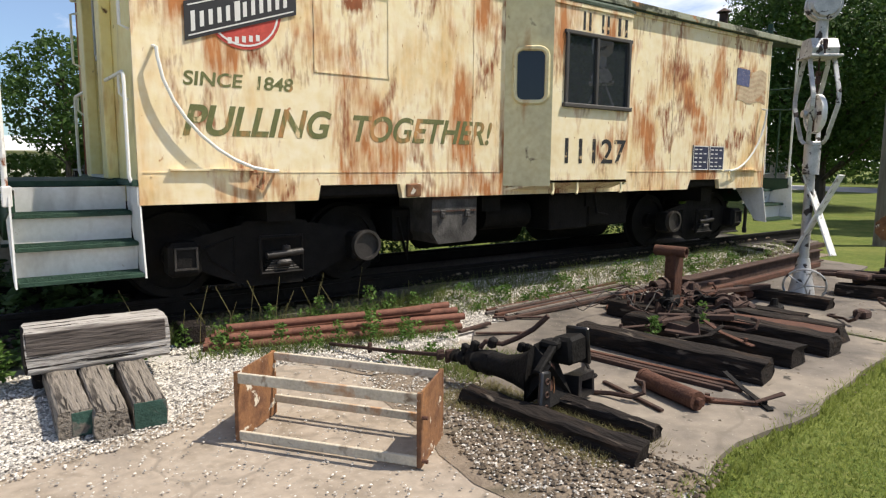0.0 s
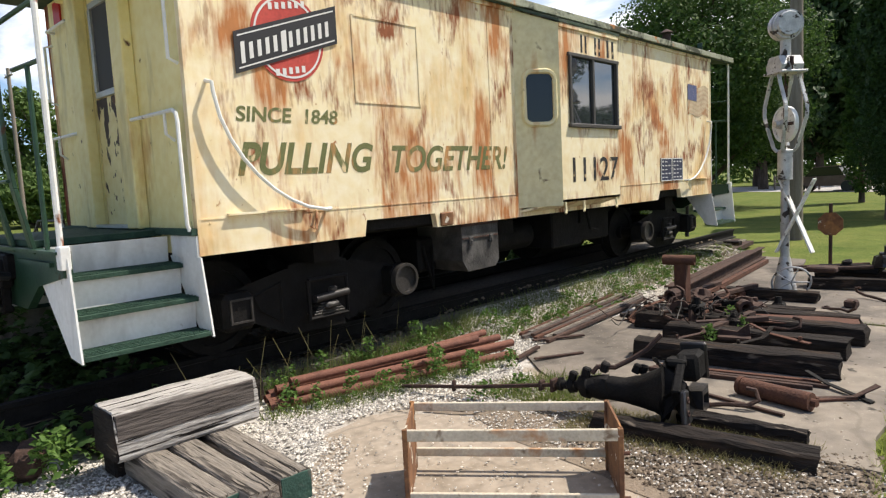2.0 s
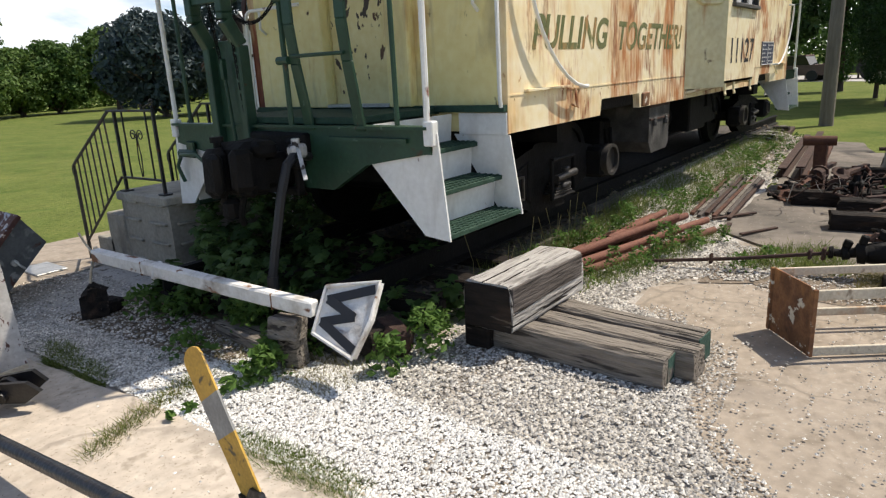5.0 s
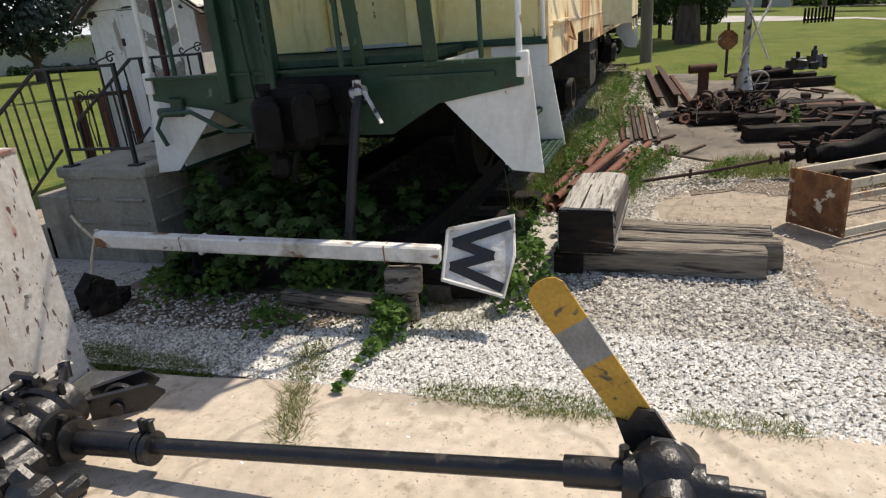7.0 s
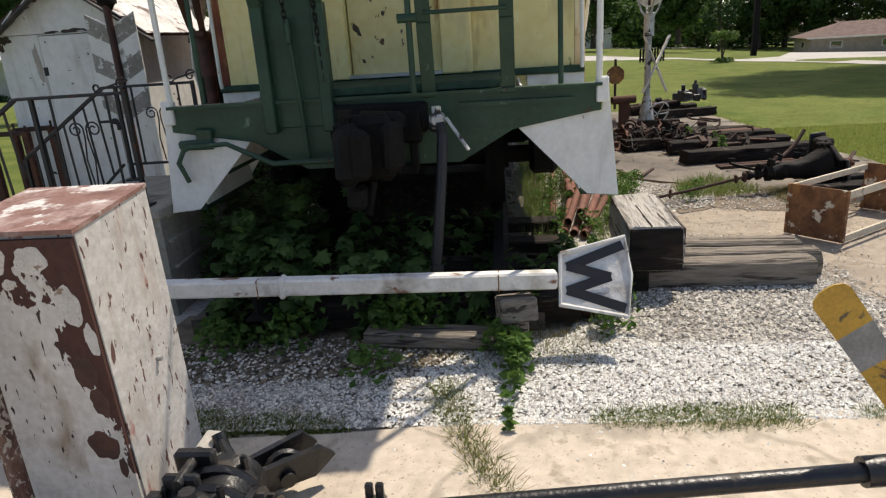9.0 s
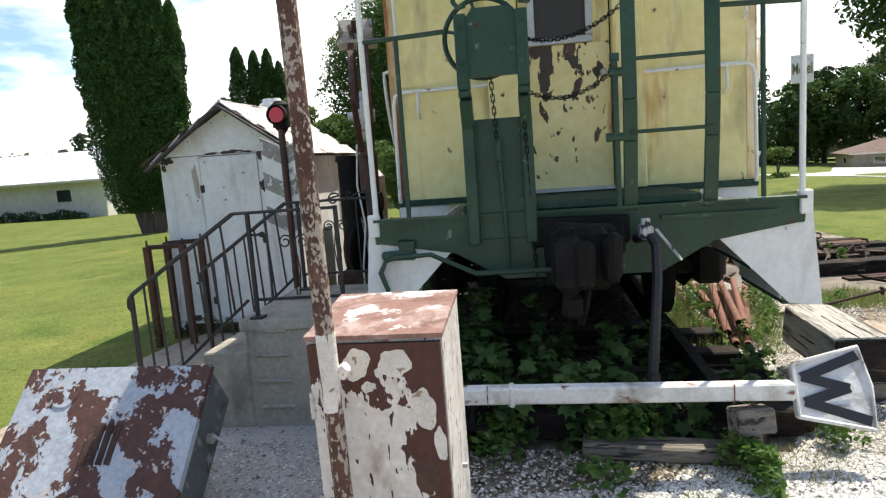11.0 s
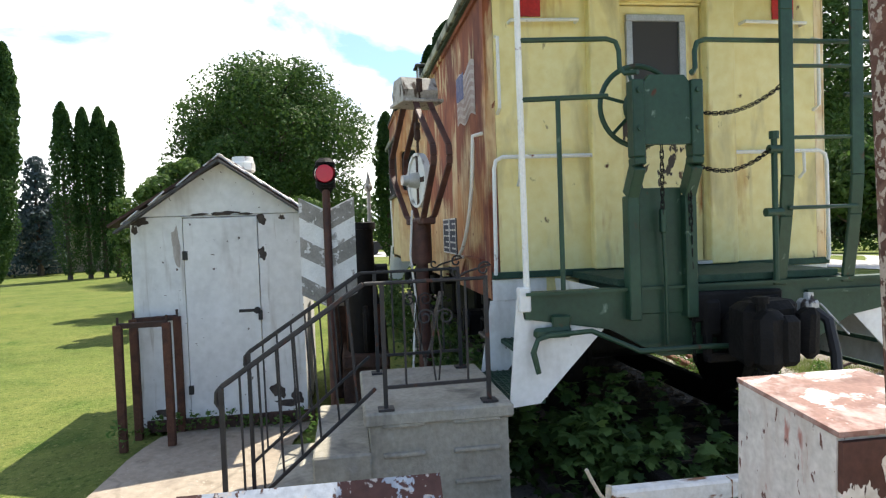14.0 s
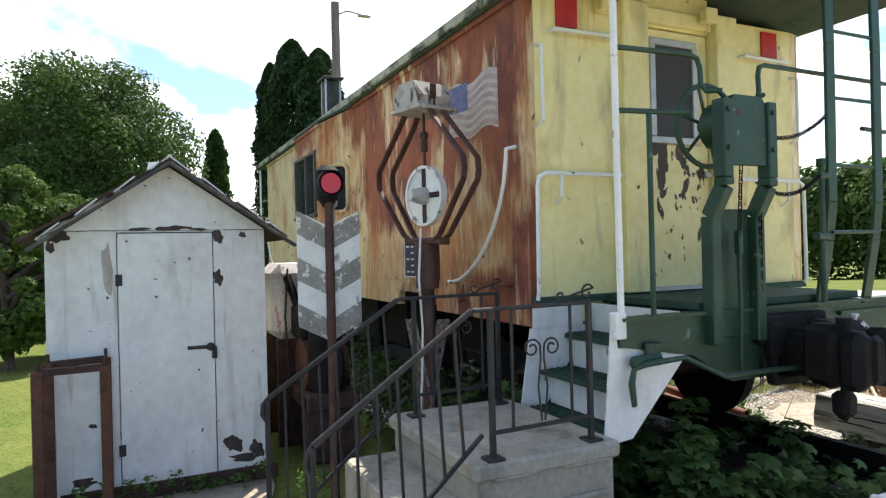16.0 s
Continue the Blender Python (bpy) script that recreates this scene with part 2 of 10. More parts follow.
M["rustplate"] = surf("rust_stained_sheet", [(0.13, 0.058, 0.028), (0.23, 0.11, 0.05), (0.10, 0.045, 0.026)], 7, 0.8, bump=0.3, bscale=30, patches=[((0.34, 0.16, 0.06), 5, 0.56, 0.70, (1, 1, 1), 0.8), ((0.62, 0.57, 0.47), 9, 0.62, 0.66, (1, 1, 1), 0.7, 0.2, 50.0, (1, 1, 1))])
M["rustdark"] = surf("dark_rusted_iron", [(0.035, 0.020, 0.016), (0.075, 0.040, 0.028)], 9, 0.85, bump=0.5, bscale=40)
M["tie"] = surf("black_creosoted_timber", [(0.006, 0.005, 0.0045), (0.020, 0.0155, 0.013), (0.010, 0.008, 0.007)], 5, 0.85, bump=0.9, bscale=16, stretch=(3, 0.5, 3), spec=0.2, patches=[((0.050, 0.034, 0.024), 5, 0.54, 0.70, (2, 0.5, 2), 0.95), ((0.14, 0.115, 0.09), 7, 0.64, 0.70, (2.4, 0.3, 2.4), 0.95)])
M["tiegrey"] = surf("grey_weathered_timber", [(0.085, 0.072, 0.058), (0.23, 0.20, 0.165), (0.135, 0.115, 0.095)], 7, 0.92, bump=1.0, bscale=16, stretch=(3.4, 0.28, 3.4), space="object", patches=[((0.045, 0.037, 0.031), 7, 0.55, 0.64, (3.2, 0.3, 3.2), 0.92), ((0.018, 0.015, 0.012), 12, 0.62, 0.65, (3.0, 0.14, 3.0), 0.95), ((0.33, 0.30, 0.26), 9, 0.64, 0.72, (3.2, 0.25, 3.2), 0.92)])
M["tieband"] = surf("dark_weathered_timber", [(0.045, 0.037, 0.033), (0.105, 0.088, 0.077), (0.07, 0.058, 0.050)], 6, 0.9, bump=0.9, bscale=14, stretch=(0.35, 3.2, 3.2), space="object", patches=[((0.21, 0.185, 0.16), 6, 0.62, 0.70, (0.3, 3.0, 3.0), 0.9), ((0.02, 0.017, 0.015), 9, 0.62, 0.66, (0.15, 3.0, 3.0), 0.9)])
M["tiewhite"] = surf("bleached_white_timber", [(0.17, 0.155, 0.138), (0.44, 0.415, 0.38), (0.27, 0.25, 0.222)], 6, 0.9, bump=0.9, bscale=14, stretch=(0.35, 3.2, 3.2), space="object", patches=[((0.09, 0.077, 0.068), 5, 0.56, 0.68, (0.25, 2.6, 2.6), 0.9), ((0.022, 0.018, 0.015), 12, 0.63, 0.66, (0.12, 3.0, 3.0), 0.9)])
M["tiepaint"] = surf("green_painted_timber_end", [(0.02, 0.055, 0.042), (0.035, 0.085, 0.065)], 8, 0.8, bump=0.4, patches=[((0.15, 0.13, 0.11), 8, 0.55, 0.65, (1, 1, 1), 0.9)])
M["rackwood"] = surf("cream_painted_wooden_bar", [(0.48, 0.42, 0.32), (0.60, 0.53, 0.41)], 6, 0.75, bump=0.3, patches=[(RUSTO, 4, 0.58, 0.70, (1, 1, 1), 0.85), ((0.20, 0.14, 0.09), 9, 0.60, 0.70, (1, 1, 1), 0.85)])
M["concrete"] = surf("sandy_concrete", [(0.26, 0.215, 0.165), (0.335, 0.28, 0.22), (0.29, 0.242, 0.19)], 1.6, 0.9, cracks=0.55, bump=0.12, bscale=120, patches=[((0.22, 0.18, 0.135), 5, 0.54, 0.70, (1, 1, 1), 0.9), ((0.40, 0.36, 0.30), 40, 0.62, 0.68, (1, 1, 1), 0.9), ((0.20, 0.17, 0.14), 1.1, 0.60, 0.78, (1, 1, 1), 0.9), ((0.30, 0.26, 0.21), 14, 0.62, 0.72, (1, 1, 1), 0.9)])
M["padgrey"] = surf("stained_grey_concrete", [(0.105, 0.092, 0.077), (0.155, 0.134, 0.112), (0.215, 0.185, 0.150)], 0.9, 0.9, cracks=0.4, bump=0.14, bscale=80, patches=[((0.065, 0.057, 0.049), 1.4, 0.56, 0.70, (1, 1, 1), 0.9), ((0.24, 0.205, 0.163), 1.3, 0.50, 0.62, (1, 1, 1), 0.9, 0.12, 9.0, (1, 1, 1), (0.0, -0.16, 0.0), -0.16 * 2.95), ((0.05, 0.044, 0.036), 7.0, 0.64, 0.70, (1, 1, 1), 0.9), ((0.30, 0.27, 0.22), 34, 0.66, 0.70, (1, 1, 1), 0.9)])
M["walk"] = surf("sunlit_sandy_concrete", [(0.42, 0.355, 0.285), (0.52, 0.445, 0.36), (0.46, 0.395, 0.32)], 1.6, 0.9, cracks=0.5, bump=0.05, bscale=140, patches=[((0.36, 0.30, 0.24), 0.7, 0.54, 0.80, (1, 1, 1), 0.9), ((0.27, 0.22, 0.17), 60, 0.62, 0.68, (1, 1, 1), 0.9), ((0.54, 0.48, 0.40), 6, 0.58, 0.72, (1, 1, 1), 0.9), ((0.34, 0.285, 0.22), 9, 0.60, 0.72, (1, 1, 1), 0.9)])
M["stepconc"] = surf("grey_cast_concrete", [(0.24, 0.222, 0.178), (0.34, 0.316, 0.258), (0.28, 0.258, 0.212)], 3, 0.9, bump=0.25, bscale=70, patches=[((0.11, 0.10, 0.085), 2.2, 0.56, 0.75, (1.6, 1.6, 0.5), 0.9), ((0.30, 0.285, 0.25), 9, 0.60, 0.75, (1, 1, 1), 0.9)])
M["gravel"] = surf("white_limestone_gravel_bed", [(0.26, 0.24, 0.21), (0.52, 0.49, 0.45), (0.39, 0.37, 0.33)], 30, 0.95, bump=0.5, bscale=70, patches=[((0.30, 0.25, 0.19), 0.8, 0.50, 0.66, (1, 1, 1), 0.95), ((0.12, 0.10, 0.08), 9, 0.62, 0.68, (1, 1, 1), 0.95)])
M["stone"] = surf("white_limestone_chip", [(0.58, 0.565, 0.53), (0.76, 0.745, 0.70)], 8, 0.9, bump=0.1, island=0.30)
M["stonegrey"] = surf("dusty_grey_limestone_chip", [(0.40, 0.37, 0.325), (0.56, 0.53, 0.475)], 8, 0.9, bump=0.1, island=0.60)
M["stonebrown"] = surf("mossy_brown_stone", [(0.10, 0.075, 0.05), (0.20, 0.16, 0.12)], 8, 0.95, bump=0.2, island=0.35)
# Ballast darkened to carry the shade under the railcar.
M["ballast"] = surf("shade_darkened_ballast", [(0.045, 0.040, 0.034), (0.12, 0.105, 0.088), (0.075, 0.065, 0.056)], 14, 0.95, bump=1.0, bscale=40)
M["grass"] = surf("mown_lawn", [(0.088, 0.120, 0.027), (0.133, 0.160, 0.040), (0.110, 0.138, 0.034)], 0.35, 0.95, bump=1.0, bscale=45, patches=[
    ((0.175, 0.185, 0.052), 0.5, 0.50, 0.74, (1, 1, 1), 0.95, 0.16, 1.2, (0.25, 2.0, 1)), ((0.062, 0.11, 0.020), 1.1, 0.52, 0.74, (1, 1, 1), 0.95, 0.14, 9.0, (1, 1, 1)),
    ((0.052, 0.086, 0.017), 16, 0.50, 0.72, (1, 1, 1), 0.95, 0.30, 60.0, (1, 1, 1)), ((0.21, 0.22, 0.075), 22, 0.56, 0.74, (1, 1, 1), 0.95, 0.30, 70.0, (1, 1, 1))], spec=0.1)
M["dirt"] = surf("brown_dirt", [(0.13, 0.10, 0.072), (0.22, 0.175, 0.13), (0.17, 0.135, 0.10)], 6, 0.95, bump=0.6, bscale=50, patches=[((0.07, 0.06, 0.035), 3, 0.56, 0.70, (1, 1, 1), 0.95)])
M["road"] = surf("pale_road", [(0.36, 0.34, 0.32), (0.46, 0.44, 0.41)], 0.5, 0.9, bump=0.1)
M["shed"] = surf("peeling_white_shed_paint", [(0.58, 0.58, 0.57), (0.68, 0.68, 0.67), (0.62, 0.62, 0.61)], 1.5, 0.7, bump=0.06, bscale=10, patches=[((0.46, 0.43, 0.40), 2.5, 0.58, 0.82, (2.5, 2.5, 0.4), 0.8), ((0.44, 0.41, 0.38), 3, 0.60, 0.72, (4, 4, 0.4), 0.8), ((0.10, 0.075, 0.06), 14, 0.70, 0.715, (1, 1, 1.2), 0.9), ((0.06, 0.045, 0.04), 5.0, 0.60, 0.612, (1, 1, 1.5), 0.9, 0.10, 26.0, (1, 1, 1), (0, 0, -2.0), 0.25)])
M["bareboard"] = surf("bare_dark_board", [(0.035, 0.028, 0.025), (0.075, 0.060, 0.052)], 14, 0.9, bump=0.3, bscale=40)
M["palestain"] = surf("bare_tan_board", [(0.34, 0.30, 0.27), (0.46, 0.42, 0.38)], 12, 0.85, bump=0.2, stretch=(1, 1, 0.2))
M["shedclean"] = surf("white_shed_paint", [(0.60, 0.60, 0.59), (0.70, 0.70, 0.69), (0.64, 0.64, 0.63)], 1.5, 0.7, bump=0.06, bscale=10, patches=[((0.48, 0.455, 0.43), 2.5, 0.56, 0.82, (2.5, 2.5, 0.4), 0.8), ((0.09, 0.07, 0.06), 15.0, 0.70, 0.715, (1, 1, 1.3), 0.9)])
M["peel"] = surf("peeled_white_over_red_oxide", [(0.46, 0.43, 0.40), (0.58, 0.55, 0.52), (0.50, 0.47, 0.44)], 4, 0.7, bump=0.3, bscale=16, patches=[((0.125, 0.056, 0.044), 5.5, 0.48, 0.50, (1, 1, 0.9), 0.85, 0.26, 60.0, (1, 1, 0.6)), ((0.70, 0.68, 0.66), 16, 0.64, 0.66, (1, 1, 1), 0.7)])
M["peeldoor"] = surf("peeling_cabinet_door", [(0.50, 0.47, 0.43), (0.62, 0.59, 0.55), (0.55, 0.52, 0.48)], 4, 0.7, bump=0.25, bscale=16, patches=[
    ((0.30, 0.23, 0.17), 6.0, 0.58, 0.72, (1, 1, 0.4), 0.8),
    ((0.075, 0.032, 0.024), 7.0, 0.515, 0.525, (1, 1, 0.8), 0.85, 0.26, 50.0, (1, 1, 0.4), (0, 0, 2.0), -2.0 * 1.095),
    ((0.075, 0.032, 0.024), 6.0, 0.525, 0.535, (1, 1, 0.8), 0.85, 0.26, 60.0, (1, 1, 0.4), (0, -2.2, 0.35), 2.2 * 2.235 - 0.35 * 0.85),
    ((0.05, 0.030, 0.024), 26.0, 0.655, 0.665, (1, 1.6, 0.5), 0.85, 0.2, 70.0, (1, 1, 0.4))])
M["flake"] = surf("curled_cream_paint_flake", [(0.52, 0.49, 0.45), (0.64, 0.61, 0.57)], 12, 0.7, bump=0.3, bscale=30, patches=[((0.28, 0.20, 0.15), 40, 0.62, 0.68, (1, 1, 1), 0.8)])
M["peeltop"] = surf("worn_pink_oxide_lid", [(0.155, 0.075, 0.060), (0.24, 0.13, 0.105), (0.19, 0.095, 0.075)], 7, 0.75, bump=0.2, bscale=20, patches=[((0.40, 0.30, 0.27), 7.0, 0.46, 0.66, (1, 1, 1), 0.75, 0.3, 40.0, (1, 1, 1)), ((0.62, 0.59, 0.56), 6.0, 0.55, 0.60, (1.4, 0.8, 1), 0.7, 0.22, 50.0, (1, 1, 1))])
M["peelhalf"] = surf("white_paint_with_red_streaks", [(0.43, 0.415, 0.39), (0.53, 0.51, 0.485), (0.47, 0.45, 0.425)], 4, 0.7, bump=0.2, bscale=16, patches=[((0.40, 0.34, 0.30), 5, 0.55, 0.75, (2, 2, 0.5), 0.8), ((0.34, 0.17, 0.145), 5, 0.62, 0.72, (2.0, 2.0, 0.6), 0.85, 0.40, 45.0, (1, 1, 0.30)), ((0.12, 0.06, 0.05), 18, 0.635, 0.66, (2, 2, 0.7), 0.85, 0.25, 70.0, (1, 1, 0.4))])
M["peelpole"] = surf("rust_pole_with_white_flakes", [(0.055, 0.028, 0.021), (0.115, 0.056, 0.040)], 8, 0.85, bump=0.6, bscale=30, patches=[((0.17, 0.10, 0.075), 14, 0.54, 0.64, (1, 1, 0.5), 0.8), ((0.33, 0.285, 0.24), 60, 0.525, 0.57, (1, 1, 0.6), 0.7, 0.55, 9.0, (1, 1, 0.5))])
M["peellid"] = surf("blue_white_lid_over_red_oxide", [(0.29, 0.32, 0.36), (0.38, 0.41, 0.45), (0.33, 0.36, 0.40)], 4, 0.7, bump=0.3, bscale=16, patches=[((0.085, 0.040, 0.032), 4.0, 0.48, 0.495, (1, 1, 1), 0.85, 0.22, 36.0, (0.4, 1, 1)), ((0.45, 0.40, 0.36), 20, 0.62, 0.66, (1, 1, 1), 0.7)])
M["boxgrey"] = surf("grey_painted_sheet", [(0.065, 0.072, 0.072), (0.105, 0.112, 0.112)], 4, 0.7, bump=0.2, patches=[(RUSTD, 6, 0.60, 0.66, (1, 1, 1), 0.9), ((0.22, 0.22, 0.21), 8, 0.60, 0.68, (1, 1, 1), 0.8)])
M["ironrail"] = surf("black_wrought_iron", [(0.010, 0.010, 0.011), (0.026, 0.024, 0.025)], 12, 0.5, bump=0.2, patches=[(RUSTD, 10, 0.62, 0.70, (1, 1, 1), 0.9)])
M["silver"] = surf("flaking_silver_paint", [(0.36, 0.36, 0.36), (0.55, 0.55, 0.54)], 8, 0.5, 0.35, bump=0.2, patches=[((0.06, 0.05, 0.045), 9, 0.58, 0.62, (1, 1, 1), 0.8)])
M["tinbox"] = surf("weathered_tin_box", [(0.25, 0.235, 0.205), (0.42, 0.40, 0.36), (0.33, 0.31, 0.275)], 7, 0.6, 0.2, bump=0.2, bscale=25, patches=[((0.09, 0.06, 0.045), 8, 0.58, 0.66, (1, 1, 0.7), 0.85), ((0.55, 0.53, 0.50), 10, 0.62, 0.70, (1, 1, 1), 0.6)])
M["wigrust"] = surf("brown_rusted_bars", [(0.045, 0.020, 0.016), (0.10, 0.040, 0.028)], 8, 0.6, bump=0.2)
M["iron"] = surf("grey_oily_iron", [(0.022, 0.020, 0.018), (0.045, 0.040, 0.036)], 8, 0.5, bump=0.2)
M["grimegrey"] = surf("dusty_grey_steel", [(0.030, 0.028, 0.026), (0.075, 0.070, 0.064)], 6, 0.7, bump=0.3, patches=[((0.12, 0.115, 0.105), 4, 0.55, 0.75, (1.5, 1.5, 0.6), 0.8)])
M["rubber"] = plain("black_rubber", (0.012, 0.012, 0.014), 0.55)
M["glass"] = plain("window_glass", (0.03, 0.036, 0.04), 0.03, 0.0, Specular_IOR_Level=0.9, IOR=1.75)
M["glassdark"] = plain("dark_window_glass", (0.012, 0.015, 0.017), 0.06, 0.0, Specular_IOR_Level=0.5)
M["postwhite"] = surf("dirty_white_post_paint", [(0.60, 0.58, 0.54), (0.74, 0.72, 0.68), (0.66, 0.64, 0.60)], 5, 0.75, bump=0.3, bscale=30, patches=[((0.30, 0.26, 0.21), 4, 0.54, 0.72, (1, 1, 1), 0.85), ((0.22, 0.11, 0.06), 9, 0.62, 0.68, (1, 0.5, 1), 0.9)])
M["screen"] = plain("dark_insect_screen", (0.045, 0.042, 0.04), 0.7)
M["alu"] = surf("dull_aluminium", [(0.42, 0.42, 0.40), (0.54, 0.54, 0.52)], 10, 0.5, 0.6, bump=0.1)
M["darkframe"] = plain("dark_window_frame", (0.055, 0.05, 0.045), 0.55)
M["textgreen"] = surf("faded_green_lettering", [(0.105, 0.118, 0.040), (0.165, 0.170, 0.065)], 6, 0.7, bump=0.0, patches=[((0.46, 0.24, 0.09), 2.4, 0.55, 0.64, (1.4, 1.4, 0.5), 0.8, 0.3, 19.0, (1, 1, 0.2)), ((0.66, 0.52, 0.30), 9.0, 0.62, 0.68, (1, 1, 0.6), 0.8)])
M["textblack"] = surf("chipped_black_lettering", [(0.012, 0.012, 0.012), (0.03, 0.03, 0.03)], 6, 0.7, bump=0.0, patches=[((0.5, 0.36, 0.2), 7, 0.60, 0.64, (1, 1, 1), 0.8)])
M["logored"] = surf("faded_red_emblem", [(0.42, 0.045, 0.035), (0.52, 0.07, 0.05)], 5, 0.6, bump=0.0)
M["logoblack"] = plain("emblem_black", (0.018, 0.017, 0.018), 0.5)
M["logowhite"] = plain("emblem_white", (0.68, 0.67, 0.64), 0.6)
M["navy"] = plain("navy_placard", (0.022, 0.028, 0.065), 0.5)
M["flagblue"] = surf("faded_flag_blue", [(0.06, 0.075, 0.17), (0.11, 0.125, 0.24)], 14, 0.7, bump=0.03, patches=[((0.40, 0.36, 0.36), 60, 0.60, 0.66, (1, 1, 1), 0.8)])
M["flagpale"] = surf("bleached_flag_cloth", [(0.40, 0.335, 0.30), (0.52, 0.45, 0.41)], 8, 0.8, bump=0.05)
M["flagworn"] = surf("worn_flag_paint", [(0.48, 0.37, 0.24), (0.60, 0.48, 0.32)], 5, 0.8, bump=0.05, patches=[((0.40, 0.17, 0.06), 4, 0.50, 0.66, (1, 1, 1), 0.85)])
M["flagwornstripe"] = surf("worn_flag_stripe", [(0.44, 0.31, 0.20), (0.55, 0.42, 0.28)], 5, 0.8, bump=0.05, patches=[((0.40, 0.17, 0.06), 4, 0.50, 0.66, (1, 1, 1), 0.85)])
M["flagstripe"] = surf("faded_flag_stripe", [(0.32, 0.235, 0.205), (0.42, 0.33, 0.30)], 9, 0.8, bump=0.03)
M["red"] = surf("red_marker_paint", [(0.42, 0.02, 0.02), (0.52, 0.03, 0.03)], 6, 0.5, bump=0.0)
M["lensred"] = plain("red_glass_lens", (0.55, 0.01, 0.025), 0.12)
M["signwhite"] = surf("weathered_white_board", [(0.66, 0.66, 0.63), (0.77, 0.77, 0.74)], 7, 0.6, bump=0.1, patches=[((0.33, 0.31, 0.28), 12, 0.58, 0.66, (1, 1, 1), 0.8)])
M["signgrey"] = surf("worn_grey_chevron_paint", [(0.20, 0.19, 0.165), (0.31, 0.29, 0.26)], 9, 0.7, bump=0.1, patches=[((0.62, 0.61, 0.58), 16, 0.59, 0.63, (1, 1, 1), 0.8, 0.2, 60.0, (1, 1, 1))])
M["bladeyellow"] = surf("worn_yellow_blade_paint", [(0.42, 0.24, 0.035), (0.54, 0.32, 0.05)], 8, 0.55, bump=0.1, patches=[((0.13, 0.10, 0.06), 14, 0.62, 0.68, (1, 1, 1), 0.8)])
M["bladegrey"] = surf("worn_grey_blade_paint", [(0.20, 0.20, 0.19), (0.28, 0.28, 0.27)], 8, 0.55, bump=0.1)
M["polewood"] = surf("grey_utility_pole_timber", [(0.15, 0.125, 0.10), (0.25, 0.215, 0.175)], 3, 0.9, bump=0.5, bscale=16, stretch=(3, 3, 0.25))
M["bark"] = surf("rough_bark", [(0.05, 0.038, 0.028), (0.12, 0.09, 0.07)], 4, 0.95, bump=1.0, bscale=10, stretch=(2, 2, 0.5))
M["roofshed"] = surf("curled_shed_shingles", [(0.44, 0.42, 0.40), (0.66, 0.64, 0.62), (0.55, 0.53, 0.50)], 5, 0.9, bump=0.5, bscale=18, patches=[((0.20, 0.15, 0.13), 6, 0.60, 0.66, (1, 1, 1), 0.9)], rand=0.12)
M["farwhite"] = surf("cream_metal_siding", [(0.62, 0.60, 0.52), (0.70, 0.68, 0.60)], 0.4, 0.6, bump=0.0)
M["farroof"] = surf("pale_metal_roof", [(0.70, 0.72, 0.74), (0.78, 0.80, 0.82)], 0.4, 0.4, bump=0.0)
M["redroof"] = surf("brown_red_shingles", [(0.11, 0.072, 0.06), (0.17, 0.115, 0.10)], 2, 0.9, bump=0.2)
M["farwall"] = surf("buff_brick_wall", [(0.30, 0.26, 0.20), (0.38, 0.33, 0.26)], 3, 0.9, bump=0.1)
M["leafmaple"] = leafy("maple_leaves", (0.034, 0.078, 0.018), (0.090, 0.155, 0.036))
M["leafdark"] = leafy("dark_conifer_leaves", (0.014, 0.038, 0.010), (0.038, 0.078, 0.020), 0.15)
M["leafpoplar"] = leafy("arborvitae_leaves", (0.030, 0.072, 0.018), (0.075, 0.14, 0.034), 0.25)
M["leaflight"] = leafy("light_green_leaves", (0.060, 0.115, 0.025), (0.13, 0.20, 0.05))
M["weed"] = leafy("weed_leaves", (0.055, 0.12, 0.022), (0.14, 0.24, 0.055), 0.4)
# Darker leaf greens: the railcar's shade is put into the colour.
M["weeddark"] = leafy("shade_darkened_leaves", (0.027, 0.064, 0.017), (0.105, 0.180, 0.050), 0.4)
M["leafspruce"] = leafy("spruce_needles", (0.03, 0.052, 0.052), (0.085, 0.115, 0.12), 0.25)
M["drygrass"] = leafy("dry_grass", (0.16, 0.15, 0.05), (0.30, 0.26, 0.12), 0.3)
M["tuft"] = leafy("tuft_grass_blades", (0.10, 0.145, 0.035), (0.22, 0.26, 0.085), 0.5)
M["blade"] = leafy("grass_blades", (0.17, 0.215, 0.045), (0.29, 0.33, 0.095), 0.6)


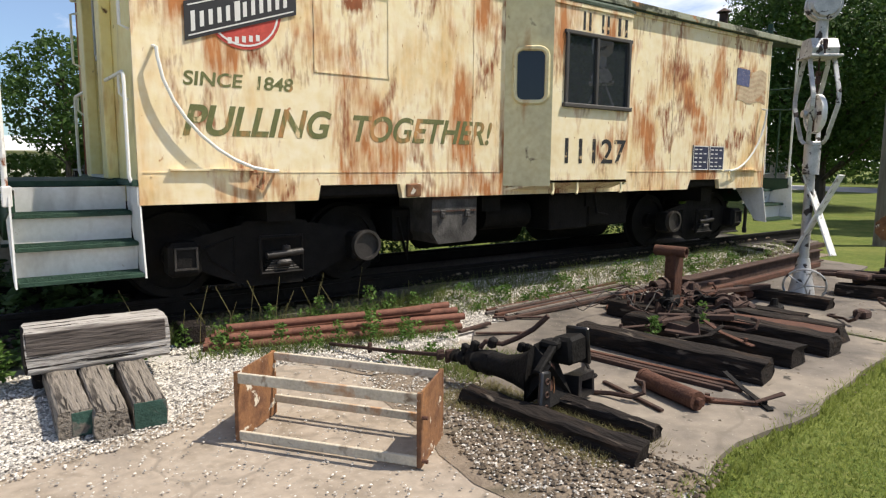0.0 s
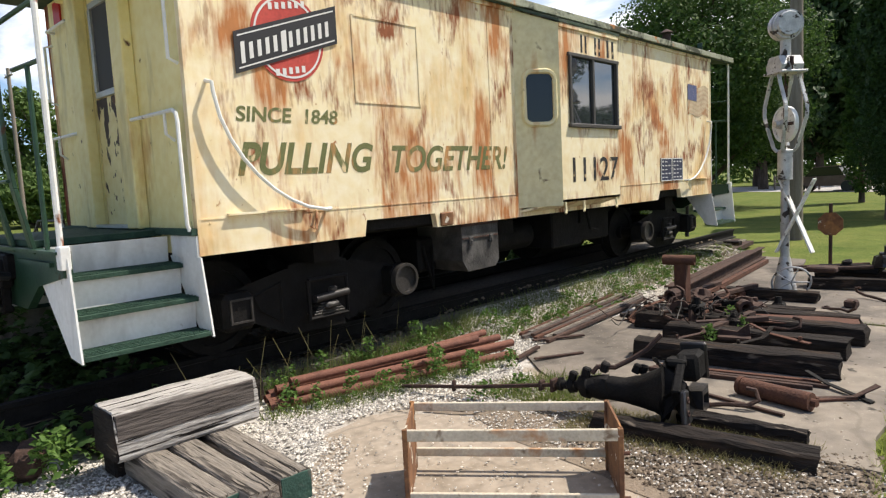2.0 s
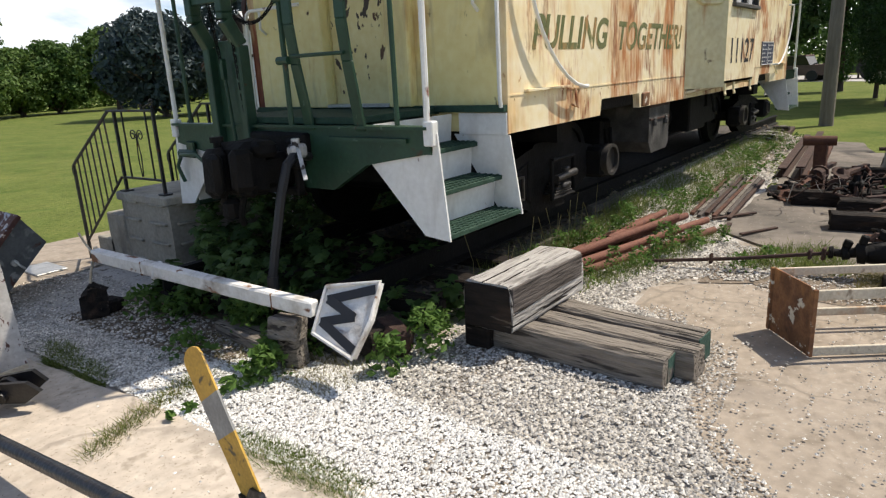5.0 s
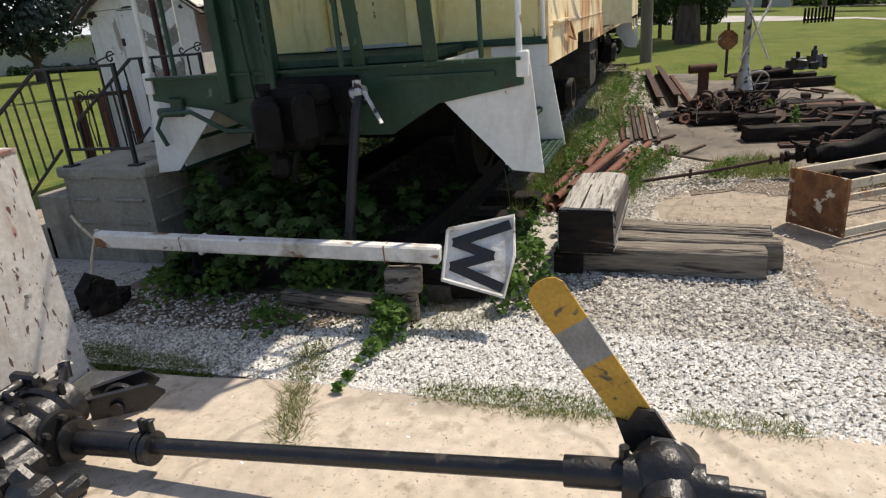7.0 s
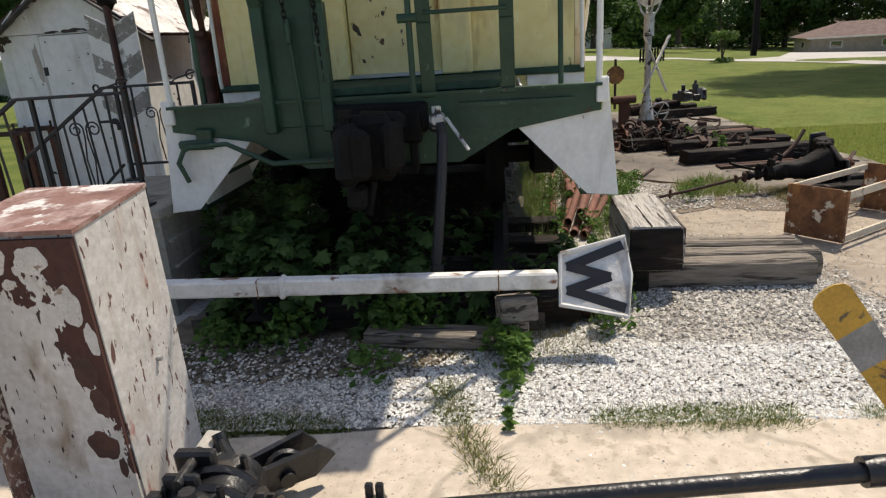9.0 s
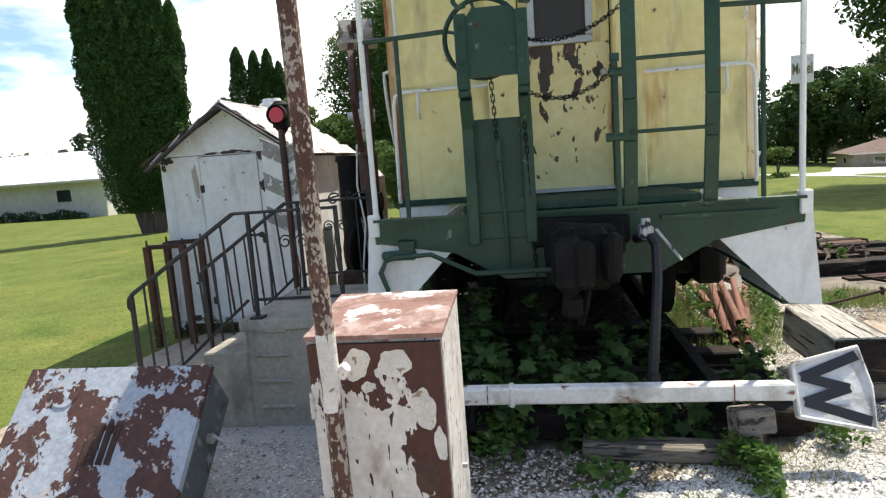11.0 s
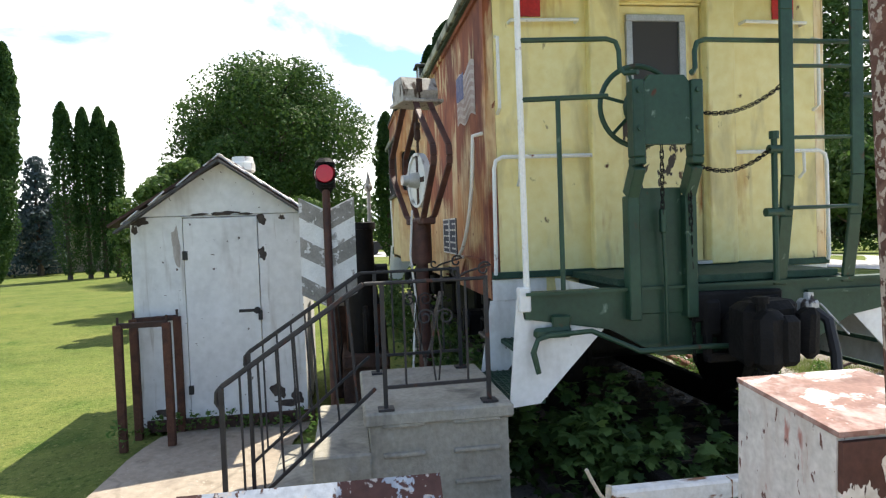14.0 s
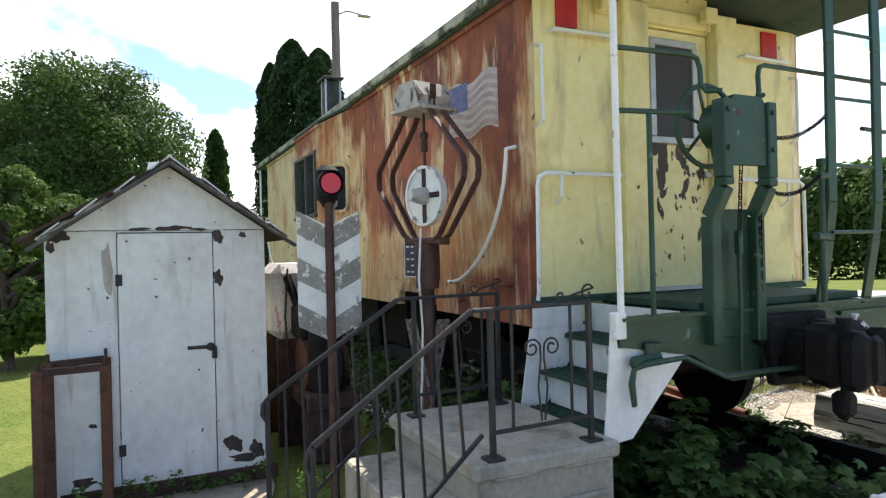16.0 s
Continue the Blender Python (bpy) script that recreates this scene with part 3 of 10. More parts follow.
# ---- mesh helpers ----
class Geo:
    """Vertices and faces of one mesh, gathered shape by shape."""

    def __init__(self):
        self.v, self.f = [], []

    def add(self, verts, faces):
        k = len(self.v)
        self.v += [tuple(p) for p in verts]
        self.f += [tuple(i + k for i in q) for q in faces]
        return self

    def box(self, c, s, bev=0.0, rot=None):
        c, h = Vector(c), [a / 2 for a in s]
        R = rot or Matrix.Identity(3)
        if bev <= 0:
            vs = [c + R @ Vector((x * h[0], y * h[1], z * h[2])) for x in (-1, 1) for y in (-1, 1) for z in (-1, 1)]
            return self.add(vs, [(0, 1, 3, 2), (4, 6, 7, 5), (0, 4, 5, 1), (2, 3, 7, 6), (0, 2, 6, 4), (1, 5, 7, 3)])
        vs, idx = [], {}
        b = min(bev, min(h) * 0.95)
        for x in (-1, 1):
            for y in (-1, 1):
                for z in (-1, 1):
                    for a in range(3):
                        q = [x * (h[0] - b), y * (h[1] - b), z * (h[2] - b)]
                        q[a] = (x, y, z)[a] * h[a]
                        idx[x, y, z, a] = len(vs)
                        vs.append(c + R @ Vector(q))
        fs = []
        for a in range(3):
            o, p = [i for i in range(3) if i != a]
            for s_ in (-1, 1):
                q = []
                for i, j in ((-1, -1), (1, -1), (1, 1), (-1, 1)):
                    k = [0, 0, 0]
                    k[a], k[o], k[p] = s_, i, j
                    q.append(idx[(*k, a)])
                fs.append(q)
            for i in (-1, 1):
                for j in (-1, 1):
                    k0, k1 = [0, 0, 0], [0, 0, 0]
                    k0[o] = k1[o] = i
                    k0[p] = k1[p] = j
                    k0[a], k1[a] = -1, 1
                    fs.append((idx[(*k0, o)], idx[(*k1, o)], idx[(*k1, p)], idx[(*k0, p)]))
        for x in (-1, 1):
            for y in (-1, 1):
                for z in (-1, 1):
                    fs.append((idx[x, y, z, 0], idx[x, y, z, 1], idx[x, y, z, 2]))
        return self.add(vs, fs)

    def beam(self, p0, p1, w, h, bev=0.0, up=(0, 0, 1)):
        p0, p1 = Vector(p0), Vector(p1)
        d = (p1 - p0)
        x = d.normalized()
        u = Vector(up)
        y = u.cross(x)
        if y.length < 1e-4:
            y = Vector((1, 0, 0)).cross(x)
        y.normalize()
        z = x.cross(y)
        R = Matrix((x, y, z)).transposed()
        return self.box((p0 + p1) / 2, (d.length, w, h), bev, R)

    def cyl(self, p0, p1, r, r2=None, seg=12, caps=True):
        p0, p1 = Vector(p0), Vector(p1)
        x = (p1 - p0).normalized()
        y = x.cross(Vector((0, 0, 1)) if abs(x.z) < 0.9 else Vector((1, 0, 0))).normalized()
        z = x.cross(y)
        r2 = r if r2 is None else r2
        vs = []
        for p, q in ((p0, r), (p1, r2)):
            vs += [p + (y * math.cos(a) + z * math.sin(a)) * q for a in [2 * math.pi * i / seg for i in range(seg)]]
        fs = [(i, (i + 1) % seg, seg + (i + 1) % seg, seg + i) for i in range(seg)]
        if caps:
            fs += [tuple(range(seg))[::-1], tuple(range(seg, 2 * seg))]
        return self.add(vs, fs)

    def ring(self, p0, p1, r, ri, seg=24):
        """A thick-walled tube or ring from p0 to p1."""
        p0, p1 = Vector(p0), Vector(p1)
        x = (p1 - p0).normalized()
        y = x.cross(Vector((0, 0, 1)) if abs(x.z) < 0.9 else Vector((1, 0, 0))).normalized()
        z = x.cross(y)
        vs = []
        for p, q in ((p0, r), (p1, r), (p1, ri), (p0, ri)):
            vs += [p + (y * math.cos(a) + z * math.sin(a)) * q for a in [2 * math.pi * i / seg for i in range(seg)]]
        return self.add(vs, [(k * seg + i, k * seg + (i + 1) % seg, ((k + 1) % 4) * seg + (i + 1) % seg, ((k + 1) % 4) * seg + i) for k in range(4) for i in range(seg)])

    def tube(self, pts, r, seg=8, r2=None):
        pts = [Vector(p) for p in pts]
        n = len(pts)
        vs, prev = [], None
        for i, p in enumerate(pts):
            d = (pts[min(i + 1, n - 1)] - pts[max(i - 1, 0)]).normalized()
            if prev is None:
                y = d.cross(Vector((0, 0, 1)) if abs(d.z) < 0.9 else Vector((1, 0, 0))).normalized()
            else:
                y = (prev - d * prev.dot(d)).normalized()
            prev = y
            z = d.cross(y)
            q = r if r2 is None else r + (r2 - r) * i / (n - 1)
            vs += [p + (y * math.cos(a) + z * math.sin(a)) * q for a in [2 * math.pi * k / seg for k in range(seg)]]
        fs = [(i * seg + k, i * seg + (k + 1) % seg, (i + 1) * seg + (k + 1) % seg, (i + 1) * seg + k) for i in range(n - 1) for k in range(seg)]
        fs += [tuple(range(seg))[::-1], tuple(range((n - 1) * seg, n * seg))]
        return self.add(vs, fs)

    def prism(self, poly, vec):
        """A flat polygon pushed along vec."""
        vec, n = Vector(vec), len(poly)
        vs = [Vector(p) for p in poly] + [Vector(p) + vec for p in poly]
        return self.add(vs, [tuple(range(n)), tuple(range(n, 2 * n))[::-1]] + [(i, (i + 1) % n, n + (i + 1) % n, n + i) for i in range(n)])

    def torus(self, c, axis, R, r, seg=28, sub=8):
        c, x = Vector(c), Vector(axis).normalized()
        y = x.cross(Vector((0, 0, 1)) if abs(x.z) < 0.9 else Vector((1, 0, 0))).normalized()
        z = x.cross(y)
        vs = []
        for i in range(seg):
            a = 2 * math.pi * i / seg
            d = y * math.cos(a) + z * math.sin(a)
            vs += [c + d * (R + r * math.cos(b)) + x * r * math.sin(b) for b in [2 * math.pi * k / sub for k in range(sub)]]
        return self.add(vs, [(i * sub + k, i * sub + (k + 1) % sub, ((i + 1) % seg) * sub + (k + 1) % sub, ((i + 1) % seg) * sub + k) for i in range(seg) for k in range(sub)])

    def ball(self, c, r, seg=10, rings=6, wob=0.0, seed=0):
        c = Vector(c)
        r = Vector(r) if not isinstance(r, (int, float)) else Vector((r, r, r))
        rnd = random.Random(seed)
        vs = [c + Vector((0, 0, r.z))]
        for i in range(1, rings):
            t = math.pi * i / rings
            for k in range(seg):
                a = 2 * math.pi * k / seg
                q = 1 + wob * (rnd.random() - 0.5)
                vs.append(c + Vector((r.x * math.sin(t) * math.cos(a), r.y * math.sin(t) * math.sin(a), r.z * math.cos(t))) * q)
        vs.append(c - Vector((0, 0, r.z)))
        fs = [(0, 1 + k, 1 + (k + 1) % seg) for k in range(seg)]
        for i in range(rings - 2):
            for k in range(seg):
                a, b = 1 + i * seg + k, 1 + i * seg + (k + 1) % seg
                fs.append((a, a + seg, b + seg, b))
        last, o = len(vs) - 1, 1 + (rings - 2) * seg
        fs += [(o + (k + 1) % seg, o + k, last) for k in range(seg)]
        return self.add(vs, fs)

    def loft(self, rings):
        """Skin over rings of equally many points, closed at both ends."""
        k = len(rings[0])
        vs = [p for r in rings for p in r]
        fs = [(i * k + j, i * k + (j + 1) % k, (i + 1) * k + (j + 1) % k, (i + 1) * k + j) for i in range(len(rings) - 1) for j in range(k)]
        return self.add(vs, fs + [tuple(range(k))[::-1], tuple(range((len(rings) - 1) * k, len(rings) * k))])

    def holed(self, outer, inner, vec):
        """A four-cornered panel with a four-cornered opening, pushed along vec."""
        vec = Vector(vec)
        a = [Vector(p) for p in outer] + [Vector(p) for p in inner]
        vs = a + [p + vec for p in a]
        fs = []
        for i in range(4):
            j = (i + 1) % 4
            fs += [(i, j, 4 + j, 4 + i), (8 + i, 8 + j, 12 + j, 12 + i), (i, j, 8 + j, 8 + i), (4 + i, 4 + j, 12 + j, 12 + i)]
        return self.add(vs, fs)

    def log(self, p0, p1, w, h, rough=0.012, seed=0.0, cuts=11):
        """A sawn timber gone uneven: a rounded section with ragged, split ends."""
        p0, p1 = Vector(p0), Vector(p1)
        x = (p1 - p0).normalized()
        y = Vector((0, 0, 1)).cross(x).normalized()
        z = x.cross(y)
        sec = [(-0.5, -0.42), (-0.5, -0.1), (-0.49, 0.2), (-0.46, 0.45), (-0.40, 0.5), (-0.12, 0.5), (0.14, 0.5), (0.40, 0.5), (0.46, 0.45), (0.49, 0.2), (0.5, -0.1), (0.5, -0.42), (0.44, -0.5), (-0.44, -0.5)]
        rings = []
        for i in range(cuts + 1):
            k = i / cuts
            ring = []
            for j, (a, b) in enumerate(sec):
                n1 = noise.noise_vector(Vector((k * 9 + seed * 7.3, a * 3 + seed, b * 3 - seed)))
                n2 = noise.noise_vector(Vector((k * 2.2 + seed * 3.1, a * 9, b * 9 + seed)))
                end = (n1.x + n2.x) * rough * 2.2 if i in (0, cuts) else 0.0
                ring.append(p0.lerp(p1, k) + x * end + y * (a * w + (n1.y + n2.y) * rough) + z * (b * h + (n1.z + n2.z) * rough * (0.4 if b < 0 else 1.0)))
            rings.append(ring)
        return self.loft(rings)

    def wear(self, amount, scale=3.0):
        """Shifts the vertices a little, for worn and uneven shapes."""
        self.v = [tuple(Vector(p) + noise.noise_vector(Vector(p) * scale) * amount) for p in self.v]
        return self

    def mesh(self, name, smooth=False, off=None):
        bm = bmesh.new()
        off = off or Vector((0, 0, 0))
        vs = [bm.verts.new(Vector(p) - off) for p in self.v]
        for q in self.f:
            try:
                bm.faces.new([vs[i] for i in q])
            except ValueError:
                pass
        bmesh.ops.remove_doubles(bm, verts=bm.verts, dist=1e-5)
        bmesh.ops.recalc_face_normals(bm, faces=bm.faces)
        me = bpy.data.meshes.new(name)
        bm.to_mesh(me)
        bm.free()
        if smooth:
            me.shade_smooth()
            me.set_sharp_from_angle(angle=radians(35))
        return me


BASE = {}


def thing(name, at, label, category, group="", kind="", rz=0.0):
    """An empty at the thing's base; its parts are given in world places."""
    ob = tagged(new(name), label, category, group, kind)
    ob.location = at
    BASE[ob] = Vector(at)
    return ob


def part(name, geo, material, parent=None, label="", smooth=False):
    off = BASE.get(parent, Vector((0, 0, 0)))
    ob = new(name, geo.mesh(name, smooth, off))
    ob.data.materials.append(material)
    if parent is not None:
        ob.parent = parent
        BASE[ob] = off
    return tagged(ob, label)


def solo(name, geo, material, at, label, category, group="", kind="", smooth=False):
    """A thing of one mesh."""
    ob = new(name, geo.mesh(name, smooth, Vector(at)))
    ob.location = at
    BASE[ob] = Vector(at)
    ob.data.materials.append(material)
    return tagged(ob, label, category, group, kind)


def letters(name, text, m, width, height, material, parent, shear=0.0, bold=0.0, label=""):
    """Raised lettering of that width and height, with its lower left corner at the origin of m."""
    cu = bpy.data.curves.new(name, "FONT")
    cu.body, cu.extrude, cu.shear, cu.offset = text, 0.0006, shear, bold
    ob = new(name, cu)
    me = bpy.data.meshes.new_from_object(ob.evaluated_get(bpy.context.evaluated_depsgraph_get()))
    bpy.data.objects.remove(ob)
    co = np.empty(len(me.vertices) * 3)
    me.vertices.foreach_get("co", co)
    co = co.reshape(-1, 3)
    lo, hi = co.min(0), co.max(0)
    off = BASE.get(parent, Vector((0, 0, 0)))
    for v in me.vertices:
        p = Vector(((v.co.x - lo[0]) / (hi[0] - lo[0]) * width, (v.co.y - lo[1]) / (hi[1] - lo[1]) * height, v.co.z))
        v.co = m @ p - off
    me.materials.clear()
    me.materials.append(material)
    o = new(name, me)
    o.parent = parent
    return tagged(o, label)


def scatter(name, pts, quads, material, label="", category="", kind="stuff", parent=None):
    me = bpy.data.meshes.new(name)
    me.from_pydata(pts, [], quads)
    me.materials.append(material)
    ob = new(name, me)
    if parent is not None:
        ob.parent = parent
    return tagged(ob, label, category, "", kind)


# ---- ground ----
rng = np.random.default_rng(7)


def sheet(name, poly, z, material, label, category, step=0.0, thick=0.0):
    """A level piece of ground with a wavering outline."""
    pts = []
    for i, a in enumerate(poly):
        b = poly[(i + 1) % len(poly)]
        d = math.dist(a, b)
        k = max(1, int(d / step)) if step else 1
        for j in range(k):
            x, y = a[0] + (b[0] - a[0]) * j / k, a[1] + (b[1] - a[1]) * j / k
            w = noise.noise_vector(Vector((x * 1.3, y * 1.3, 3.3))) * 0.10 + noise.noise_vector(Vector((x * 5, y * 5, 1.3))) * 0.04 if step else Vector((0, 0, 0))
            pts.append((x + w.x, y + w.y, z))
    g = Geo()
    if thick:
        g.prism(pts, (0, 0, -thick))
    else:
        g.add(pts, [tuple(range(len(pts)))])
    ob = part(name, g, material)
    return tagged(ob, label, category, "", "structure")


def fall(x, y):
    """How far the land lies below the yard: it falls away gently beyond the lawn to the south-east."""
    dx, dy = x + 5.4, y - 0.6
    az, d = math.degrees(math.atan2(dy, dx)), math.hypot(dx, dy)
    w = min(max((-az - 4) / 18, 0), 1.15) * min(max((az + 62) / 10, 0), 1)
    return 0.04 * w * (min(d, 85) - 33) if d > 33 else 0.0


g = Geo()
rings, N_ = (12, 24, 30, 33, 36, 40, 46, 54, 64, 74, 85, 110, 160, 300, 900), 120
vs = [(-5.4, 0.6, -0.03)]
for q in rings:
    for i in range(N_):
        x, y = -5.4 + q * math.cos(2 * math.pi * i / N_), 0.6 + q * math.sin(2 * math.pi * i / N_)
        vs.append((x, y, -0.03 - fall(x, y)))
fs = [(0, 1 + i, 1 + (i + 1) % N_) for i in range(N_)]
for k in range(len(rings) - 1):
    fs += [(1 + k * N_ + i, 1 + (k + 1) * N_ + i, 1 + (k + 1) * N_ + (i + 1) % N_, 1 + k * N_ + (i + 1) % N_) for i in range(N_)]
g.add(vs, fs)
ground = tagged(part("ground", g, M["grass"], smooth=True), "mown green lawn with paler dry patches", "lawn", "", "structure")


def laid_band(name, near, far, material, label, category, lift=0.02):
    """A strip of road between two edges of (bearing, distance), laid on the land."""
    g = Geo()
    n, vs = 8, []
    pts = []
    for (a, d), (b, e) in zip(near, far):
        row = []
        for j in range(n + 1):
            an, r = radians(a + (b - a) * j / n), d + (e - d) * j / n
            x, y = -5.4 + r * math.cos(an), 0.6 + r * math.sin(an)
            row.append((x, y, -0.03 - fall(x, y) + lift))
        vs += row
    m = n + 1
    g.add(vs, [(i * m + j, i * m + j + 1, (i + 1) * m + j + 1, (i + 1) * m + j) for i in range(len(near) - 1) for j in range(n)])
    return tagged(part(name, g, material), label, category, "", "structure")


sheet("gravel_yard", [(-2.7, -7.5), (0.9, -4.6), (1.5, -4.22), (2.6, -4.0), (3.2, -2.0), (3.8, -1.0), (6.6, -0.6), (9.2, 0.05), (12.5, 0.4), (13.0, 3.0), (0.1, 3.0), (0.5, 4.9), (-2.72, 4.95), (-2.7, 3.0)], -0.018, M["gravel"], "white crushed limestone gravel with weeds", "gravel", 0.25)
# Dark sheet ends near the car's shadow edge; shade is in its colour.
sheet("track_bed", [(-1.45, 0.44), (2.0, 0.46), (12.4, 0.46), (12.4, 2.75), (-1.45, 2.75)], 0.112, M["ballast"], "ballast under the railcar, shade in its dark colour", "ballast", 0.3, 0.12)
sheet("track_bed", [(2.7, 0.56), (12.3, 0.56), (12.3, 2.72), (2.7, 2.72)], 0.215, M["ballast"], "ballast packed round the rails, shade in its dark colour", "ballast", 0.3, 0.09)
sheet("concrete_pad", [(2.0, -4.10), (2.0, -2.2), (2.6, -1.2), (3.1, -0.75), (4.3, -0.75), (6.0, -0.75), (6.05, -3.74)], 0.006, M["padgrey"], "stained grey concrete pad strewn with debris", "pavement", 0.3, 0.05)
sheet("concrete_pad", [(6.13, -3.72), (6.1, -0.8), (7.0, -0.6), (9.3, -0.5), (11.6, -0.35), (11.4, -1.3), (9.9, -1.6), (9.6, -3.47)], 0.004, M["padgrey"], "stained grey concrete pad beyond a weedy joint", "pavement", 0.3, 0.05)
sheet("concrete_apron", [(-2.55, -7.5), (-2.5, -3.4), (-1.75, -2.35), (-1.38, -1.92), (-0.98, -1.66), (-0.55, -1.62), (-0.18, -1.55), (-0.05, -1.30), (0.28, -1.06), (0.45, -0.84), (0.9, -0.84), (1.25, -1.15), (1.38, -1.58), (1.25, -1.98), (1.30, -2.5), (1.15, -3.0), (1.06, -3.6), (1.20, -4.30), (1.1, -7.5)], -0.0145, M["concrete"], "pale sandy concrete apron dusted with gravel", "pavement", 0.3)
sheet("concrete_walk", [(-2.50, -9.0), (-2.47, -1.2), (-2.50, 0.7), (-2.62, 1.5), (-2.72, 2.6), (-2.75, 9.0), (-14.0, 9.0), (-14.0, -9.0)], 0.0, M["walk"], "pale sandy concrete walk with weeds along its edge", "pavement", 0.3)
sheet("concrete_path", [(-2.73, 4.05), (-0.1, 4.75), (1.5, 4.55), (2.4, 4.5), (2.4, 5.2), (1.6, 5.95), (0.6, 6.05), (-1.2, 6.12), (-2.73, 6.2)], -0.004, M["concrete"], "pale concrete path beside the lawn", "pavement", 0.3)
sheet("dirt_patch", [(0.95, -3.4), (1.15, -4.22), (2.2, -4.06), (2.25, -3.0), (2.3, -1.8), (1.36, -1.5), (1.2, -2.0)], -0.010, M["dirt"], "brown dirt strewn with small stones", "dirt", 0.2)
sheet("dirt_patch", [(-1.60, 0.75), (-1.85, 0.95), (-2.08, 1.25), (-2.14, 2.0), (-2.22, 3.0), (-1.1, 3.02), (-1.1, 0.6)], -0.012, M["dirt"], "brown dirt littered with dead leaves", "dirt", 0.2)
sheet("dirt_patch", [(1.22, -1.08), (1.42, -1.55), (2.3, -1.85), (2.6, -1.35), (1.9, -0.98)], -0.008, M["dirt"], "brown dirt strewn with small stones", "dirt", 0.2)
laid_band("road", [(52, 80), (30, 64), (12, 54), (1.5, 47.3), (-4, 43.6), (-9.8, 42.5), (-12, 42.6), (-14, 42.8)], [(52, 96), (30, 77), (12, 66), (1.5, 58), (-4, 55), (-9.8, 50), (-12, 46.5), (-14, 45.5)], M["road"], "pale sunlit road beyond the lawn", "road", 0.015)
laid_band("driveway", [(-14, 42.8), (-16, 38.5), (-18.5, 34.0), (-22, 31.6), (-25, 29.8), (-28, 28.0), (-32, 26.0), (-36.5, 24.0), (-41, 22.3), (-48, 20.5), (-56, 19.5)], [(-14, 45.5), (-16, 41.0), (-18.5, 38.0), (-21.3, 44), (-22, 79), (-28, 78), (-31, 50), (-36.5, 33), (-42.5, 28), (-49, 26.5), (-57, 26)], M["road"], "pale gravel driveway before a low house", "driveway", 0.022)
laid_band("motel_forecourt", [(-8, 80), (-12, 83), (-16, 92), (-21.5, 112)], [(-8, 90), (-12, 93), (-16, 104), (-21.5, 126)], M["road"], "pale forecourt of a motel beyond the grass", "road", 0.02)


def shoulder(x, y):
    """The weedy bank that rises from the yard to the track; works on arrays too."""
    a = np.clip((np.asarray(x, float) - 2.4) / 1.4, 0, 1) * np.clip((12.6 - np.asarray(x, float)) / 1.0, 0, 1)
    b = np.clip((np.asarray(y, float) + 0.22) / 0.62, 0, 1)
    return np.where(np.asarray(y, float) < 0.62, 0.19 * a * b * b * (3 - 2 * b), 0.0)


g = Geo()
xs_, ys_ = np.linspace(2.4, 12.6, 52), np.linspace(-0.24, 0.60, 12)
vs = [(x, y, -0.016 + float(shoulder(x, y)) + 0.012 * noise.noise(Vector((x * 4, y * 4, 0.3)))) for x in xs_ for y in ys_]
g.add(vs, [(i * 12 + j, (i + 1) * 12 + j, (i + 1) * 12 + j + 1, i * 12 + j + 1) for i in range(51) for j in range(11)])
tagged(part("track_bank", g, M["dirt"], smooth=True), "weedy dirt bank beside the track", "ground", "", "structure")


def stones(name, region, n, lo, hi, material, label, z=0.0, flat=0.6):
    """Loose angular stones inside a polygon, joined into one mesh."""
    poly = np.array(region)
    mn, mx = poly.min(0), poly.max(0)
    p = rng.uniform(mn, mx, (n * 3, 2))
    ins = np.zeros(len(p), bool)
    for i in range(len(poly)):
        a, b = poly[i], poly[(i + 1) % len(poly)]
        c = ((a[1] > p[:, 1]) != (b[1] > p[:, 1])) & (p[:, 0] < (b[0] - a[0]) * (p[:, 1] - a[1]) / (b[1] - a[1] + 1e-9) + a[0])
        ins ^= c
    p = p[ins][:n]
    n = len(p)
    base = np.array([[1, 0, 0], [-1, 0, 0], [0, 1, 0], [0, -1, 0], [0, 0, 1], [0, 0, -1]], float)
    r = rng.uniform(lo, hi, (n, 1, 1)) * rng.uniform(0.6, 1.3, (n, 6, 1))
    v = base[None] * r
    a = rng.uniform(0, 6.28, n)
    ca, sa = np.cos(a)[:, None], np.sin(a)[:, None]
    tilt = rng.uniform(-0.6, 0.6, (n, 1))
    x = v[..., 0] * ca - v[..., 1] * sa
    y = v[..., 0] * sa + v[..., 1] * ca
    zz = v[..., 2] * flat + x * tilt * 0.5
    x, y, zz = x + p[:, :1], y + p[:, 1:], zz + z + lo * 0.2 + shoulder(p[:, :1], p[:, 1:])
    V = np.stack([x, y, zz], -1).reshape(-1, 3)
    F = np.array([(0, 2, 4), (2, 1, 4), (1, 3, 4), (3, 0, 4), (2, 0, 5), (1, 2, 5), (3, 1, 5), (0, 3, 5)])
    F = (F[None] + 6 * np.arange(n)[:, None, None]).reshape(-1, 3)
    return scatter(name, V.tolist(), F.tolist(), material, label, "gravel")


